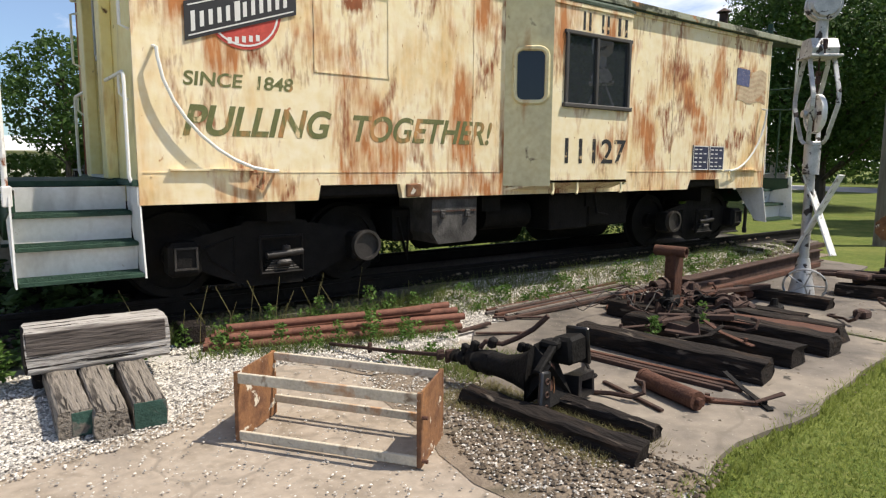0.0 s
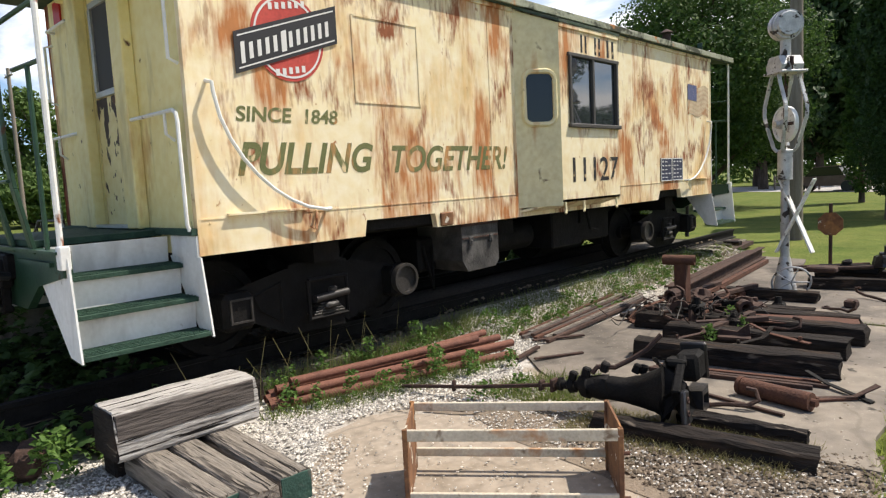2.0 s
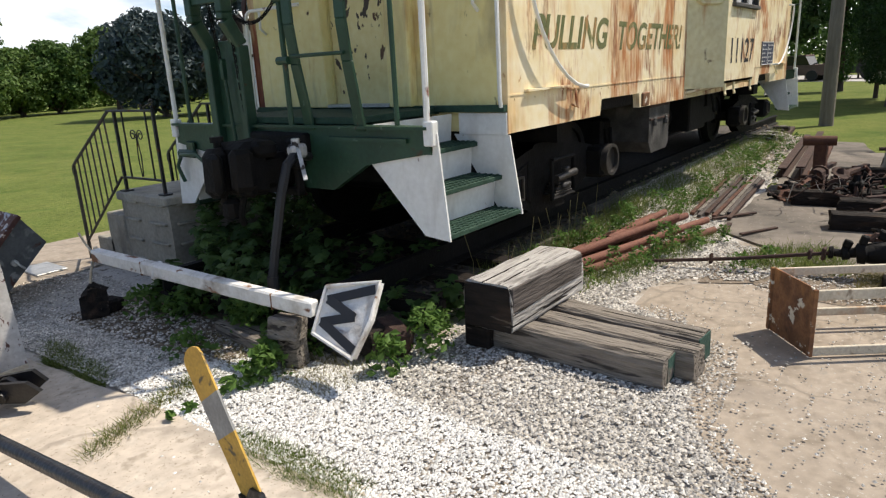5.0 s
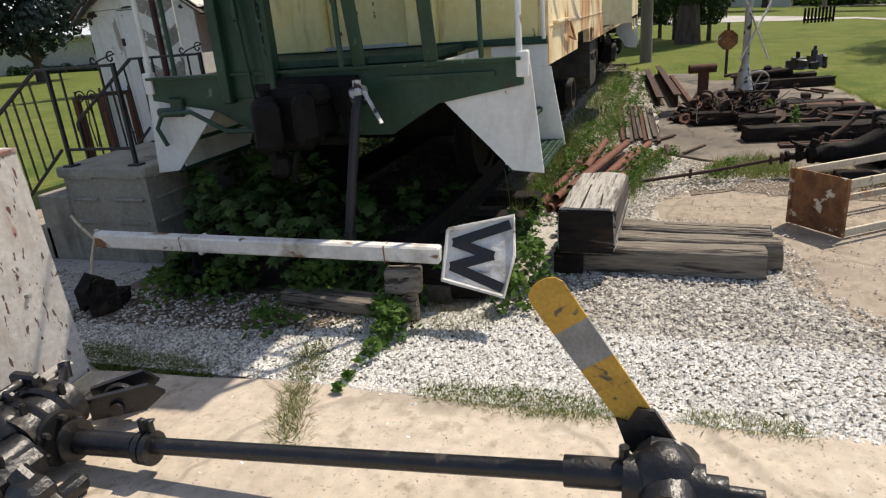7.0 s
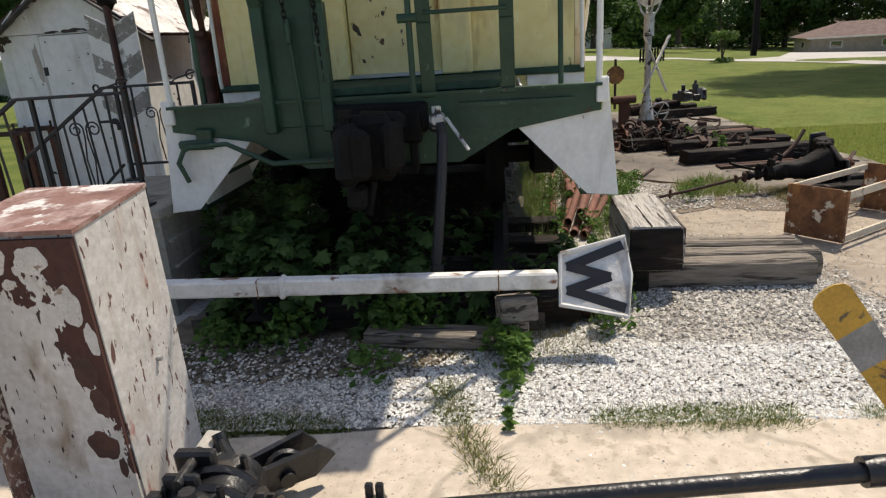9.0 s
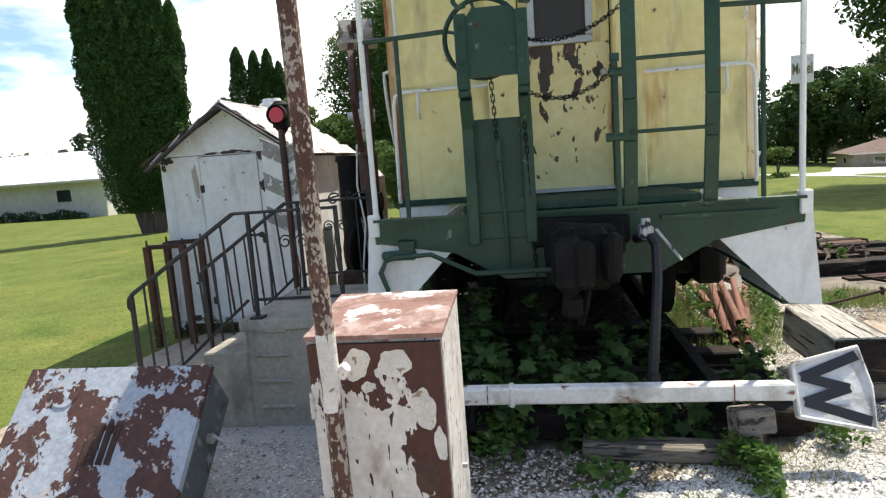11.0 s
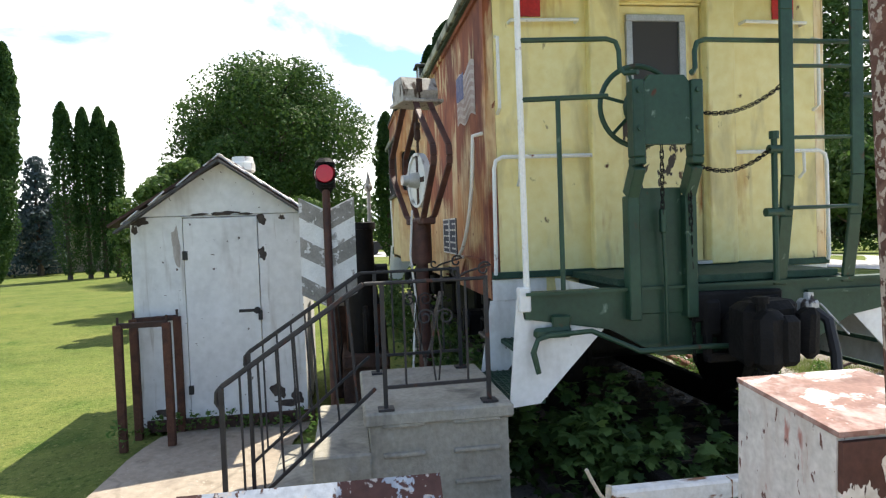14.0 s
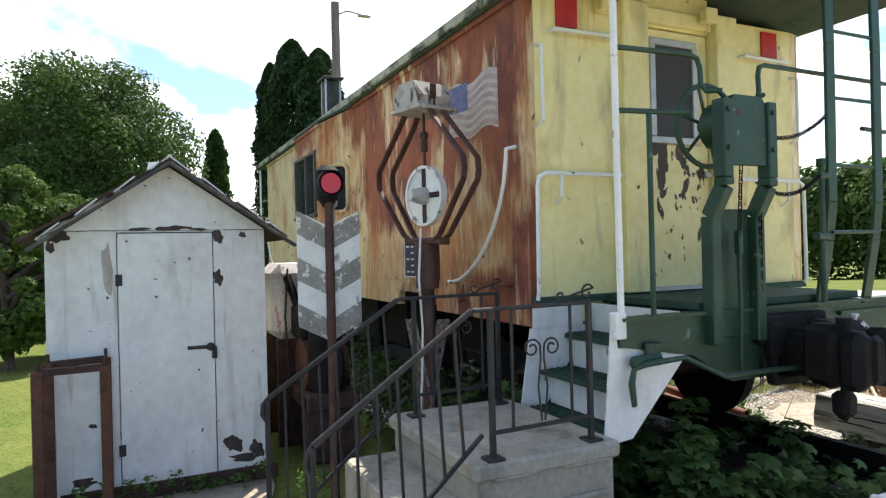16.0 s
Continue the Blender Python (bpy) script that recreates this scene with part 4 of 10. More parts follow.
stones("gravel_stones", [(-1.75, -2.35), (-1.38, -1.95), (-0.95, -1.66), (-0.55, -1.62), (-0.18, -1.55), (-0.03, -1.30), (0.30, -1.06), (0.48, -0.78), (0.5, -0.25), (-0.2, -0.1), (-1.35, 0.2), (-1.75, 0.0)], 13000, 0.005, 0.016, M["stonegrey"], "dusty grey crushed limestone")
stones("gravel_stones", [(-1.85, -2.6), (-1.38, -2.15), (-0.95, -1.86), (-0.5, -1.84), (-0.08, -1.74), (0.12, -1.45), (0.42, -1.2), (0.52, -0.95), (0.20, -0.95), (-0.15, -1.40), (-0.6, -1.5), (-1.0, -1.55), (-1.5, -1.95)], 3200, 0.004, 0.013, M["stonegrey"], "limestone chips strewn over the edge of an apron")
stones("gravel_stones", [(-2.5, -2.75), (-1.75, -2.35), (-1.7, -0.2), (-1.35, 0.2), (-1.6, 0.3), (-1.72, 0.9), (-2.02, 1.15), (-2.30, 1.40), (-2.58, 1.30)], 24000, 0.005, 0.013, M["stone"], "loose white crushed limestone")
# Grey chip colour here holds both dirt and the shade lying over it.
stones("gravel_stones", [(-2.02, 1.10), (-2.30, 1.36), (-2.58, 1.26), (-2.65, 3.3), (-2.16, 3.1), (-2.10, 1.9)], 9000, 0.005, 0.014, M["stonegrey"], "dusty grey crushed limestone")
stones("gravel_stones", [(0.48, -0.78), (0.95, -0.80), (1.30, -1.1), (1.42, -1.5), (2.2, -1.75), (2.75, -0.85), (3.2, -0.7), (6.0, -0.3), (6.2, 0.2), (2.8, 0.1), (0.3, -0.1)], 11500, 0.006, 0.018, M["stonegrey"], "loose white crushed limestone")
stones("gravel_stones", [(6.0, -0.75), (12, -0.3), (12, 0.4), (6.0, 0.2)], 1800, 0.012, 0.03, M["stonegrey"], "loose white crushed limestone")
stones("gravel_stones", [(-2.2, -4.6), (1.3, -4.2), (1.5, -1.2), (0.3, -1.0), (-0.3, -1.6), (-1.6, -2.2)], 1500, 0.004, 0.012, M["stonegrey"], "scattered limestone chips on the concrete")
stones("gravel_stones", [(-5.5, -3.0), (-2.5, -3.0), (-2.6, 3), (-5.5, 3)], 260, 0.005, 0.012, M["stone"], "scattered limestone chips on the concrete")
stones("gravel_stones", [(-1.72, 0.9), (-2.02, 1.15), (-2.10, 1.9), (-2.16, 3.1), (-1.6, 3.1), (-1.5, 0.8)], 2400, 0.006, 0.018, M["stonegrey"], "dirty limestone chips among dead leaves")
stones("moss_stones", [(-1.72, 0.9), (-2.02, 1.15), (-2.12, 1.9), (-2.2, 3.1), (-1.6, 3.1), (-1.5, 0.8)], 900, 0.010, 0.030, M["stonebrown"], "brown clods and dead leaves", 0.0, 0.35)
stones("gravel_stones", [(-2.65, 3.1), (-1.4, 3.0), (-1.35, 4.4), (-2.65, 4.6)], 2600, 0.005, 0.014, M["stonegrey"], "dusty grey crushed limestone")
stones("gravel_stones", [(1.2, -1.5), (2.1, -1.8), (1.95, -3.0), (2.0, -3.95), (1.3, -4.35), (1.0, -3.5), (1.2, -2.8)], 2600, 0.004, 0.013, M["stonegrey"], "grey gravel and crumbled moss")
stones("moss_stones", [(1.0, -3.3), (1.3, -4.4), (2.3, -4.1), (2.0, -3.2), (1.75, -2.2), (1.4, -2.3)], 1700, 0.006, 0.026, M["stonebrown"], "mossy brown stones and dirt")
stones("gravel_stones", [(2.0, -4.0), (5.9, -3.7), (5.9, -0.8), (3.2, -0.9), (2.2, -1.8)], 1500, 0.003, 0.010, M["stone"], "pale limestone chips scattered on a pad")
stones("debris", [(2.0, -4.05), (6, -4.0), (9.5, -3.6), (9.0, -0.7), (3.2, -0.9), (2.2, -1.8)], 420, 0.006, 0.022, M["stonebrown"], "dark crumbs and debris on the concrete")
stones("gravel_stones", [(0.2, 0.0), (6.0, 0.0), (12, 0.3), (12, 0.6), (0.2, 0.6)], 11000, 0.008, 0.022, M["stonegrey"], "grey gravel at the edge of the track")
stones("track_stones", [(-1.3, 0.55), (12, 0.55), (12, 2.7), (-1.3, 2.7)], 5000, 0.015, 0.04, M["stonebrown"], "dark ballast stones", 0.115)


def blades(name, region, n, h, material, label, lean=0.5, w=0.006):
    """Single blades of grass, joined."""
    poly = np.array(region)
    mn, mx = poly.min(0), poly.max(0)
    p = rng.uniform(mn, mx, (n * 3, 2))
    ins = np.zeros(len(p), bool)
    for i in range(len(poly)):
        a, b = poly[i], poly[(i + 1) % len(poly)]
        ins ^= ((a[1] > p[:, 1]) != (b[1] > p[:, 1])) & (p[:, 0] < (b[0] - a[0]) * (p[:, 1] - a[1]) / (b[1] - a[1] + 1e-9) + a[0])
    p = p[ins][:n]
    n = len(p)
    a = rng.uniform(0, 6.28, n)
    hh = rng.uniform(0.5, 1.2, n) * h
    ww = rng.uniform(0.7, 1.3, n) * w
    dx, dy = np.cos(a), np.sin(a)
    la = rng.uniform(0, 6.28, n)
    ll = rng.uniform(0.1, lean, n) * hh
    z0 = -0.03 + shoulder(p[:, 0], p[:, 1])
    v0 = np.stack([p[:, 0] - dx * ww, p[:, 1] - dy * ww, z0], -1)
    v1 = np.stack([p[:, 0] + dx * ww, p[:, 1] + dy * ww, z0], -1)
    v2 = np.stack([p[:, 0] + np.cos(la) * ll, p[:, 1] + np.sin(la) * ll, z0 + hh], -1)
    V = np.stack([v0, v1, v2], 1).reshape(-1, 3)
    F = np.arange(3 * n).reshape(-1, 3)
    return scatter(name, V.tolist(), F.tolist(), material, label, "grass")


blades("grass", [(0.6, -5.4), (1.5, -4.22), (3.0, -4.02), (5.0, -3.82), (6.5, -3.70), (6.5, -7.5), (1.0, -7.5)], 60000, 0.032, M["blade"], "short mown green grass", 0.9, 0.0045)


# ---- the railcar ----
X0, X1, Y0, Y1, ZB, ZT = 0.0, 10.15, 0.0, 2.93, 1.35, 3.84
YC = (Y0 + Y1) / 2
car = thing("caboose", (5.0, YC, 0.25), "rusted cream-yellow bay-window railway caboose with green end platforms", "railcar")


def side_wall(name, y, material, t):
    """One long side, with the low notches over the trucks, open behind the bay."""
    d = 0.07 * t
    low = [(X0, ZB), (1.65, ZB), (1.68, 1.50), (2.62, 1.50), (2.65, ZB), (4.15, ZB)]
    g = Geo()
    XM = 5.085
    g.prism([(x, y, z) for x, z in low[:-1]] + [(XM, y, ZB), (XM, y, 1.60), (4.15, y, 1.60), (4.15, y, 3.62), (XM, y, 3.62), (XM, y, ZT), (X0, y, ZT)], (0, d, 0))
    low = [(6.02, ZB), (7.92, ZB), (7.99, 1.50), (8.78, 1.50), (8.82, ZB), (X1, ZB)]
    g.prism([(XM, y, ZB)] + [(x, y, z) for x, z in low[1:]] + [(X1, y, ZT), (XM, y, ZT), (XM, y, 3.62), (6.02, y, 3.62), (6.02, y, 1.60), (XM, y, 1.60)], (0, d, 0))
    return part(name, g, material, car)


side_r = side_wall("side_wall", Y0, M["cream"], 1)
side_l = side_wall("side_wall", Y1, M["rustside"], -1)
for y, s, mt, par in ((Y0, -1, M["cream"], side_r), (Y1, 1, M["rustside"], side_l)):
    g = Geo()
    for a, b in ((X0 + 0.002, 4.13), (6.04, X1 - 0.002)):
        g.box(((a + b) / 2, y + s * 0.003, 1.632), (b - a, 0.006, 0.012))
    g.box(((X0 + X1) / 2, y + s * 0.012, ZT - 0.03), (X1 - X0, 0.024, 0.06))
    for x in (0.006, X1 - 0.006):
        g.box((x, y + s * 0.004, (ZB + ZT) / 2), (0.03, 0.008, ZT - ZB))
    for x in (3.62, 7.45):
        g.box((x, y + s * 0.0025, 2.7), (0.012, 0.005, 2.1))
    part("seam", g, mt, par)
g = Geo()
for z, h in ((2.61, 0.02), (3.40, 0.02)):
    g.box((2.06, -0.004, z), (0.84, 0.008, h))
for x in (1.64, 2.48):
    g.box((x, -0.004, 3.0), (0.02, 0.008, 0.80))
part("blanked_window", g, M["cream"], side_r)
# rivets along the lower seam
rv = Geo().cyl((0, 0.001, 0), (0, -0.006, 0), 0.009, seg=6).mesh("rivet")
rv.materials.append(M["cream"])
for i in range(64):
    x = 0.1 + i * 0.157
    if not 4.1 < x < 6.1:
        ob = new("rivet", rv)
        ob.parent = side_r
        ob.location = Vector((x, 0, 1.60)) - BASE.get(side_r, Vector((0, 0, 0)))


def bay(s, y, mt, mside):
    """A bay: two canted cheeks with rounded windows and a flat front with a sliding window."""
    o = y + s * 0.34
    xa, xb, xc, xd = 4.10, 4.56, 5.64 + 0.36, 6.10
    zl, zh = 1.50, 3.66
    par = part("bay_front", Geo().prism([(xa + 0.03, y, 1.40), (xb, o, zl), (xc, o, zl), (xd - 0.03, y, 1.40)], (0, 0, 0.03)), mt, car)
    g = Geo()
    wx0, wx1, wz0, wz1 = 4.77, 5.96, 2.46, 3.30
    g.holed([(xb, o, zl), (xc, o, zl), (xc, o, zh), (xb, o, zh)], [(wx0, o, wz0), (wx1, o, wz0), (wx1, o, wz1), (wx0, o, wz1)], (0, -s * 0.04, 0))
    part("front_panel", g, mt, par)
    w = part("window_frame", Geo().box(((wx0 + wx1) / 2, o + s * 0.004, wz1 + 0.012), (wx1 - wx0 + 0.07, 0.05, 0.045), 0.006).box(((wx0 + wx1) / 2, o + s * 0.010, wz0 - 0.015), (wx1 - wx0 + 0.09, 0.075, 0.05), 0.008)
             .box((wx0 + 0.012, o + s * 0.004, (wz0 + wz1) / 2), (0.05, 0.05, wz1 - wz0), 0.006).box((wx1 - 0.012, o + s * 0.004, (wz0 + wz1) / 2), (0.05, 0.05, wz1 - wz0), 0.006).box(((wx0 + wx1) / 2 - 0.03, o + s * 0.002, (wz0 + wz1) / 2), (0.05, 0.04, wz1 - wz0), 0.006), M["darkframe"], par, "dark aluminium sliding window frame")
    for a, b in ((wx0 + 0.03, (wx0 + wx1) / 2 - 0.05), ((wx0 + wx1) / 2, wx1 - 0.03)):
        part("pane", Geo().box(((a + b) / 2, o - s * 0.015, (wz0 + wz1) / 2), (b - a, 0.006, wz1 - wz0 - 0.02)), M["glass"], w)
    for x0, x1 in ((xa, xb), (xd, xc)):
        p, q = Vector((x0, y, 0)), Vector((x1, o, 0))
        d = (q - p)
        n = Vector((-d.y, d.x, 0)).normalized() * 0.035
        if n.y * s > 0:
            n = -n
        at = lambda u, z: (p.x + d.x * u, p.y + d.y * u, z)
        u0, u1, z0, z1 = 0.20, 0.88, 2.46, 3.09
        if abs(d.x) < 0.3:
            u0, u1 = 0.2, 0.8
        g = Geo()
        g.holed([at(0, 1.46), at(1, 1.46), at(1, zh), at(0, zh + 0.15)], [at(u0, z0), at(u1, z0), at(u1, z1), at(u0, z1)], n)
        ch = part("bay_cheek", g, mside, car)
        r = 0.10 / d.length
        loop = []
        for cu, cz, a0 in ((u1 - r, z1 - 0.10, 0), (u0 + r, z1 - 0.10, 90), (u0 + r, z0 + 0.10, 180), (u1 - r, z0 + 0.10, 270)):
            for k in range(5):
                a = radians(a0 + 22.5 * k)
                loop.append(Vector(at(cu + r * math.cos(a), cz + 0.10 * math.sin(a))))
        loop.append(loop[0])
        g = Geo().tube([v - n * 0.2 for v in loop], 0.032, 6)
        for k in range(4):
            i = k * 5
            cu, cz = (u1, u0, u0, u1)[k], (z1, z1, z0, z0)[k]
            g.prism([Vector(at(cu, cz)) - n * 0.02] + [v - n * 0.02 for v in loop[i:i + 5]], n * 0.5)
        rim = part("window_frame", g, mside, ch, "rounded painted window surround", True)
        part("pane", Geo().prism([at(u0, z0), at(u1, z0), at(u1, z1), at(u0, z1)], n * 0.2), M["glassdark"], rim)
    return par


bay_r = bay(-1, Y0, M["cream"], M["creamclean"])
bay(1, Y1, M["rustside"], M["rustside"])
for x in (4.62, 5.05, 5.9):
    part("drain_hook", Geo().tube([(x, -0.33, 1.50), (x, -0.34, 1.40), (x - 0.04, -0.36, 1.36)], 0.016), M["creamclean"], bay_r, smooth=True)

# ends
for xe, s in ((X0, -1), (X1, 1)):
    g = Geo()
    da, db, dz0, dz1 = 1.10, 1.84, 1.55, 3.69
    xo = xe - s * 0.03
    g.box((xo, (Y0 + 0.073 + da) / 2, (1.36 + ZT) / 2), (0.06, da - Y0 - 0.073, ZT - 1.36))
    g.box((xo, (db + Y1 - 0.073) / 2, (1.36 + ZT) / 2), (0.06, Y1 - db - 0.073, ZT - 1.36))
    g.box((xo, (da + db) / 2, (dz1 + 4.1) / 2), (0.06, db - da, 4.1 - dz1))
    g.box((xo, (da + db) / 2, (1.36 + dz0) / 2), (0.06, db - da, dz0 - 1.36))
    ew = part("end_wall", g, M["yellow"], car, "yellow end wall with faint rust runs")
    g = Geo()
    for a, b in ((0.86, 1.10), (1.84, 2.10)):
        g.box((xe + s * 0.05, (a + b) / 2, (1.56 + ZT) / 2), (0.10, b - a, ZT - 1.56), 0.01)
    g.box((xe + s * 0.02, (da + db) / 2, dz1 + 0.08), (0.06, db - da, 0.12), 0.01)
    part("end_pillar", g, M["yellow"], ew)
    d = part("end_door", Geo().box((xe - s * 0.035, (da + db) / 2, (dz0 + 2.75) / 2 + 0.005), (0.045, db - da - 0.02, 2.75 - dz0 - 0.01), 0.004), M["yellowpeel"], car, "peeling yellow end door with a dark screened window")
    part("door_head", Geo().box((xe - s * 0.035, (da + db) / 2, (2.752 + dz1 - 0.01) / 2), (0.045, db - da - 0.02, dz1 - 0.01 - 2.752), 0.004), M["yellow"], d)
    g = Geo()
    for y in (1.27, 1.73):
        g.box((xe + s * 0.002, y, 3.18), (0.034, 0.055, 0.74), 0.003)
    for z in (2.78, 3.58):
        g.box((xe + s * 0.0, 1.50, z), (0.03, 0.51, 0.055), 0.005)
    f = part("window_frame", g, M["alu"], d, "dull aluminium storm window frame")
    part("pane", Geo().box((xe - s * 0.008, 1.50, 3.18), (0.008, 0.43, 0.78)), M["screen"], f)
    part("doorknob", Geo().ball((xe + s * 0.03, 1.17, 2.5), 0.03).cyl((xe - s * 0.02, 1.17, 2.5), (xe + s * 0.02, 1.17, 2.5), 0.012), M["alu"], d, smooth=True)
    part("threshold", Geo().box((xe + s * 0.04, 1.47, 1.575), (0.12, 0.74, 0.025)), M["alu"], d)
    # hand grabs on the end wall
    for k in (0, 1):
        m = (lambda y: y) if k == 0 else (lambda y: Y1 - y)
        e = xe + s * 0.075
        part("grab_iron", Geo().tube([(xe + s * 0.01, m(0.98), 2.46), (e, m(0.94), 2.47), (e, m(0.10), 2.47), (e, m(0.045), 2.44), (e, m(0.03), 2.38), (e, m(0.02), 1.60), (xe + s * 0.06, m(0.02), 1.55)], 0.016)
             .tube([(e, m(0.24), 2.46), (e, m(0.235), 2.30), (xe + s * 0.01, m(0.235), 2.25)], 0.013), M["whiterail"], ew, "white bent handrail", True)
        part("grab_iron", Geo().tube([(xe, m(0.20), 3.53), (e, m(0.20), 3.53), (e, m(0.75), 3.54), (xe, m(0.75), 3.54)], 0.014), M["whiterail"], ew, "white handrail", True)
        part("grab_iron", Geo().tube([(xe, m(0.09), 3.42), (e, m(0.09), 3.40), (e, m(0.09), 2.85), (xe, m(0.09), 2.82)], 0.014), M["whiterail"], ew, "white handrail", True)
        part("marker_board", Geo().box((xe + s * 0.012, m(0.365), 3.69), (0.016, 0.19, 0.22)), M["red"], ew, "red square marker board")
    part("lamp_bracket", Geo().box((xe + s * 0.06, 2.25, 3.78), (0.10, 0.11, 0.12), 0.01), M["yellow"], ew)
    part("lamp_bracket", Geo().box((xe + s * 0.13, 1.22, 3.80), (0.08, 0.13, 0.12), 0.01), M["yellow"], ew)

# roof with a low arch, overhanging both platforms
g = Geo()
prof = [(Y0 - 0.06, 3.82), (Y0 - 0.06, 3.90), (0.35, 4.02), (0.9, 4.10), (YC, 4.14), (2.03, 4.10), (2.58, 4.02), (Y1 + 0.06, 3.90), (Y1 + 0.06, 3.82), (2.5, 3.90), (YC, 4.03), (0.43, 3.90)]
g.prism([(-0.98, y, z) for y, z in prof], (12.10, 0, 0))
roof = part("roof", g, M["roof"], car, "dark mossy green roof with overhanging ends")
g = Geo()
for s, y in ((-1, Y0 - 0.075), (1, Y1 + 0.075)):
    g.box((5.07, y, 3.885), (12.1, 0.03, 0.09), 0.006)
part("eave_trim", g, M["cove"], roof)
for s, y in ((-1, Y0), (1, Y1)):
    part("bay_roof", Geo().prism([(4.04, y, 3.825), (4.54, y + s * 0.365, 3.668), (6.03, y + s * 0.365, 3.668), (6.14, y, 3.825)], (0, 0, 0.035)), M["roof"], roof, "sloping dark roof over the bay")
    part("bay_fascia", Geo().box((5.28, y + s * 0.348, 3.64), (1.44, 0.02, 0.05), 0.004), M["cream"] if s < 0 else M["rustside"], roof)
part("chimney", Geo().cyl((9.55, 0.55, 4.0), (9.55, 0.55, 4.30), 0.075, seg=14).cyl((9.55, 0.55, 4.30), (9.55, 0.55, 4.33), 0.03, seg=10).cyl((9.55, 0.55, 4.33), (9.55, 0.55, 4.40), 0.13, 0.02, 14), M["rustdark"], roof, "dark stove chimney with a cap", True)
st_ = part("flue", Geo().box((6.3, 2.60, 4.32), (0.24, 0.24, 0.74), 0.01).box((6.3, 2.60, 4.725), (0.40, 0.34, 0.035), 0.006), M["grimegrey"], roof, "square sheet-metal flue with a flat cap")
for k in range(4):
    part("flue_corner", Geo().box((6.3 + (0.115 if k % 2 else -0.115), 2.60 + (0.115 if k > 1 else -0.115), 4.35), (0.025, 0.025, 0.72)), M["alu"], st_)
# floor and ceiling close the body
part("floor", Geo().box((5.075, YC, 1.44), (10.10, 2.78, 0.10)), M["black"], car)
part("ceiling", Geo().box((5.075, YC, 3.80), (10.02, 2.78, 0.03)), M["black"], car)

# lettering and emblem on the lit side
face = lambda x, z: Matrix.Translation((x, -0.0022, z)) @ Matrix.Rotation(radians(90), 4, "X")
letters("lettering", "SINCE  1848", face(0.39, 2.39), 1.02, 0.125, M["textgreen"], side_r, 0.12, 0.022)
letters("lettering", "PULLING", face(0.37, 1.955), 1.44, 0.275, M["textgreen"], side_r, 0.28, 0.028)
letters("lettering", "TOGETHER!", face(2.05, 1.94), 1.86, 0.27, M["textgreen"], side_r, 0.28, 0.022)
em = part("emblem", Geo().cyl((0.94, 0.0, 3.10), (0.94, -0.006, 3.10), 0.36, seg=40), M["logored"], side_r, "round red railway emblem crossed by a black slanted band")
part("emblem_ring", Geo().ring((0.94, -0.005, 3.10), (0.94, -0.009, 3.10), 0.335, 0.318, 40), M["logowhite"], em)
band = [(0.42, 2.76), (1.45, 3.11), (1.45, 3.44), (0.42, 3.09)]
part("emblem_band", Geo().prism([(x, -0.008, z) for x, z in band], (0, -0.006, 0)), M["logoblack"], em)
sl = (3.11 - 2.76) / 1.03
g = Geo()
for off in (0.03, 0.285):
    g.prism([(0.45, -0.015, 2.77 + off), (1.42, -0.015, 2.77 + off + sl * 0.97), (1.42, -0.015, 2.782 + off + sl * 0.97), (0.45, -0.015, 2.782 + off)], (0, -0.002, 0))
part("emblem_border", g, M["logowhite"], em)
for i in range(12):
    x = 0.475 + i * 0.077
    big = i in (0, 5)
    z0, z1 = 2.845 + (x - 0.42) * sl - (0.02 if big else 0), 2.975 + (x - 0.42) * sl + (0.02 if big else 0)
    w = 0.042 if i not in (5,) else 0.060
    zz = lambda k: z0 + (z1 - z0) * k
    poly = [(0, zz(0)), (0.85, zz(0)), (0.85, zz(1)), (0, zz(1))]
    part("emblem_bar", Geo().prism([(x + w * a, -0.015, c + w * a * sl) for a, c in poly], (0, -0.002, 0)), M["logowhite"], em)
for z, n_, w in ((3.37, 6, 0.05), (2.83, 5, 0.05)):
    for i in range(n_):
        x = 0.94 + (i - (n_ - 1) / 2) * 0.065
        part("emblem_bar", Geo().box((x, -0.008, z + (i - (n_ - 1) / 2) * 0.012), (0.035, 0.003, 0.055)), M["logowhite"], em)
bf = lambda x, z: Matrix.Translation((x, -0.343, z)) @ Matrix.Rotation(radians(90), 4, "X")
letters("lettering", "11127", bf(4.80, 1.735), 1.16, 0.315, M["textblack"], bay_r, 0.0, 0.01)
for i, x in enumerate((5.08, 5.42, 5.74)):
    w = (0.17, 0.17, 0.22)[i]
    g = Geo().box((x, -0.342, 3.47), (w * 0.22, 0.005, 0.22)).box((x + w * 0.6, -0.342, 3.47), (w * 0.22, 0.005, 0.22))
    part("lettering_bar", g, M["textblack"], bay_r)


def placards(y, s, x):
    for k in (0, 1):
        p = part("placard", Geo().box((x + 0.22 + k * 0.44, y + s * 0.008, 1.84), (0.42, 0.012, 0.38), 0.003), M["navy"], side_r if s < 0 else side_l, "navy stencilled data placard")
        for r in range(5):
            for c in range(2 + (r + k) % 2):
                part("writing_bar", Geo().box((x + 0.09 + k * 0.44 + c * 0.12, y + s * 0.0155, 1.97 - r * 0.065), (0.07, 0.003, 0.018)), M["logowhite"], p)
        cx, e = x + 0.22 + k * 0.44, y + s * 0.0155
        part("border", Geo().box((cx, e, 2.022), (0.41, 0.003, 0.014)).box((cx, e, 1.658), (0.41, 0.003, 0.014)).box((cx - 0.20, e, 1.84), (0.012, 0.003, 0.35)).box((cx + 0.20, e, 1.84), (0.012, 0.003, 0.35)), M["logowhite"], p)


placards(Y0, -1, 8.0)
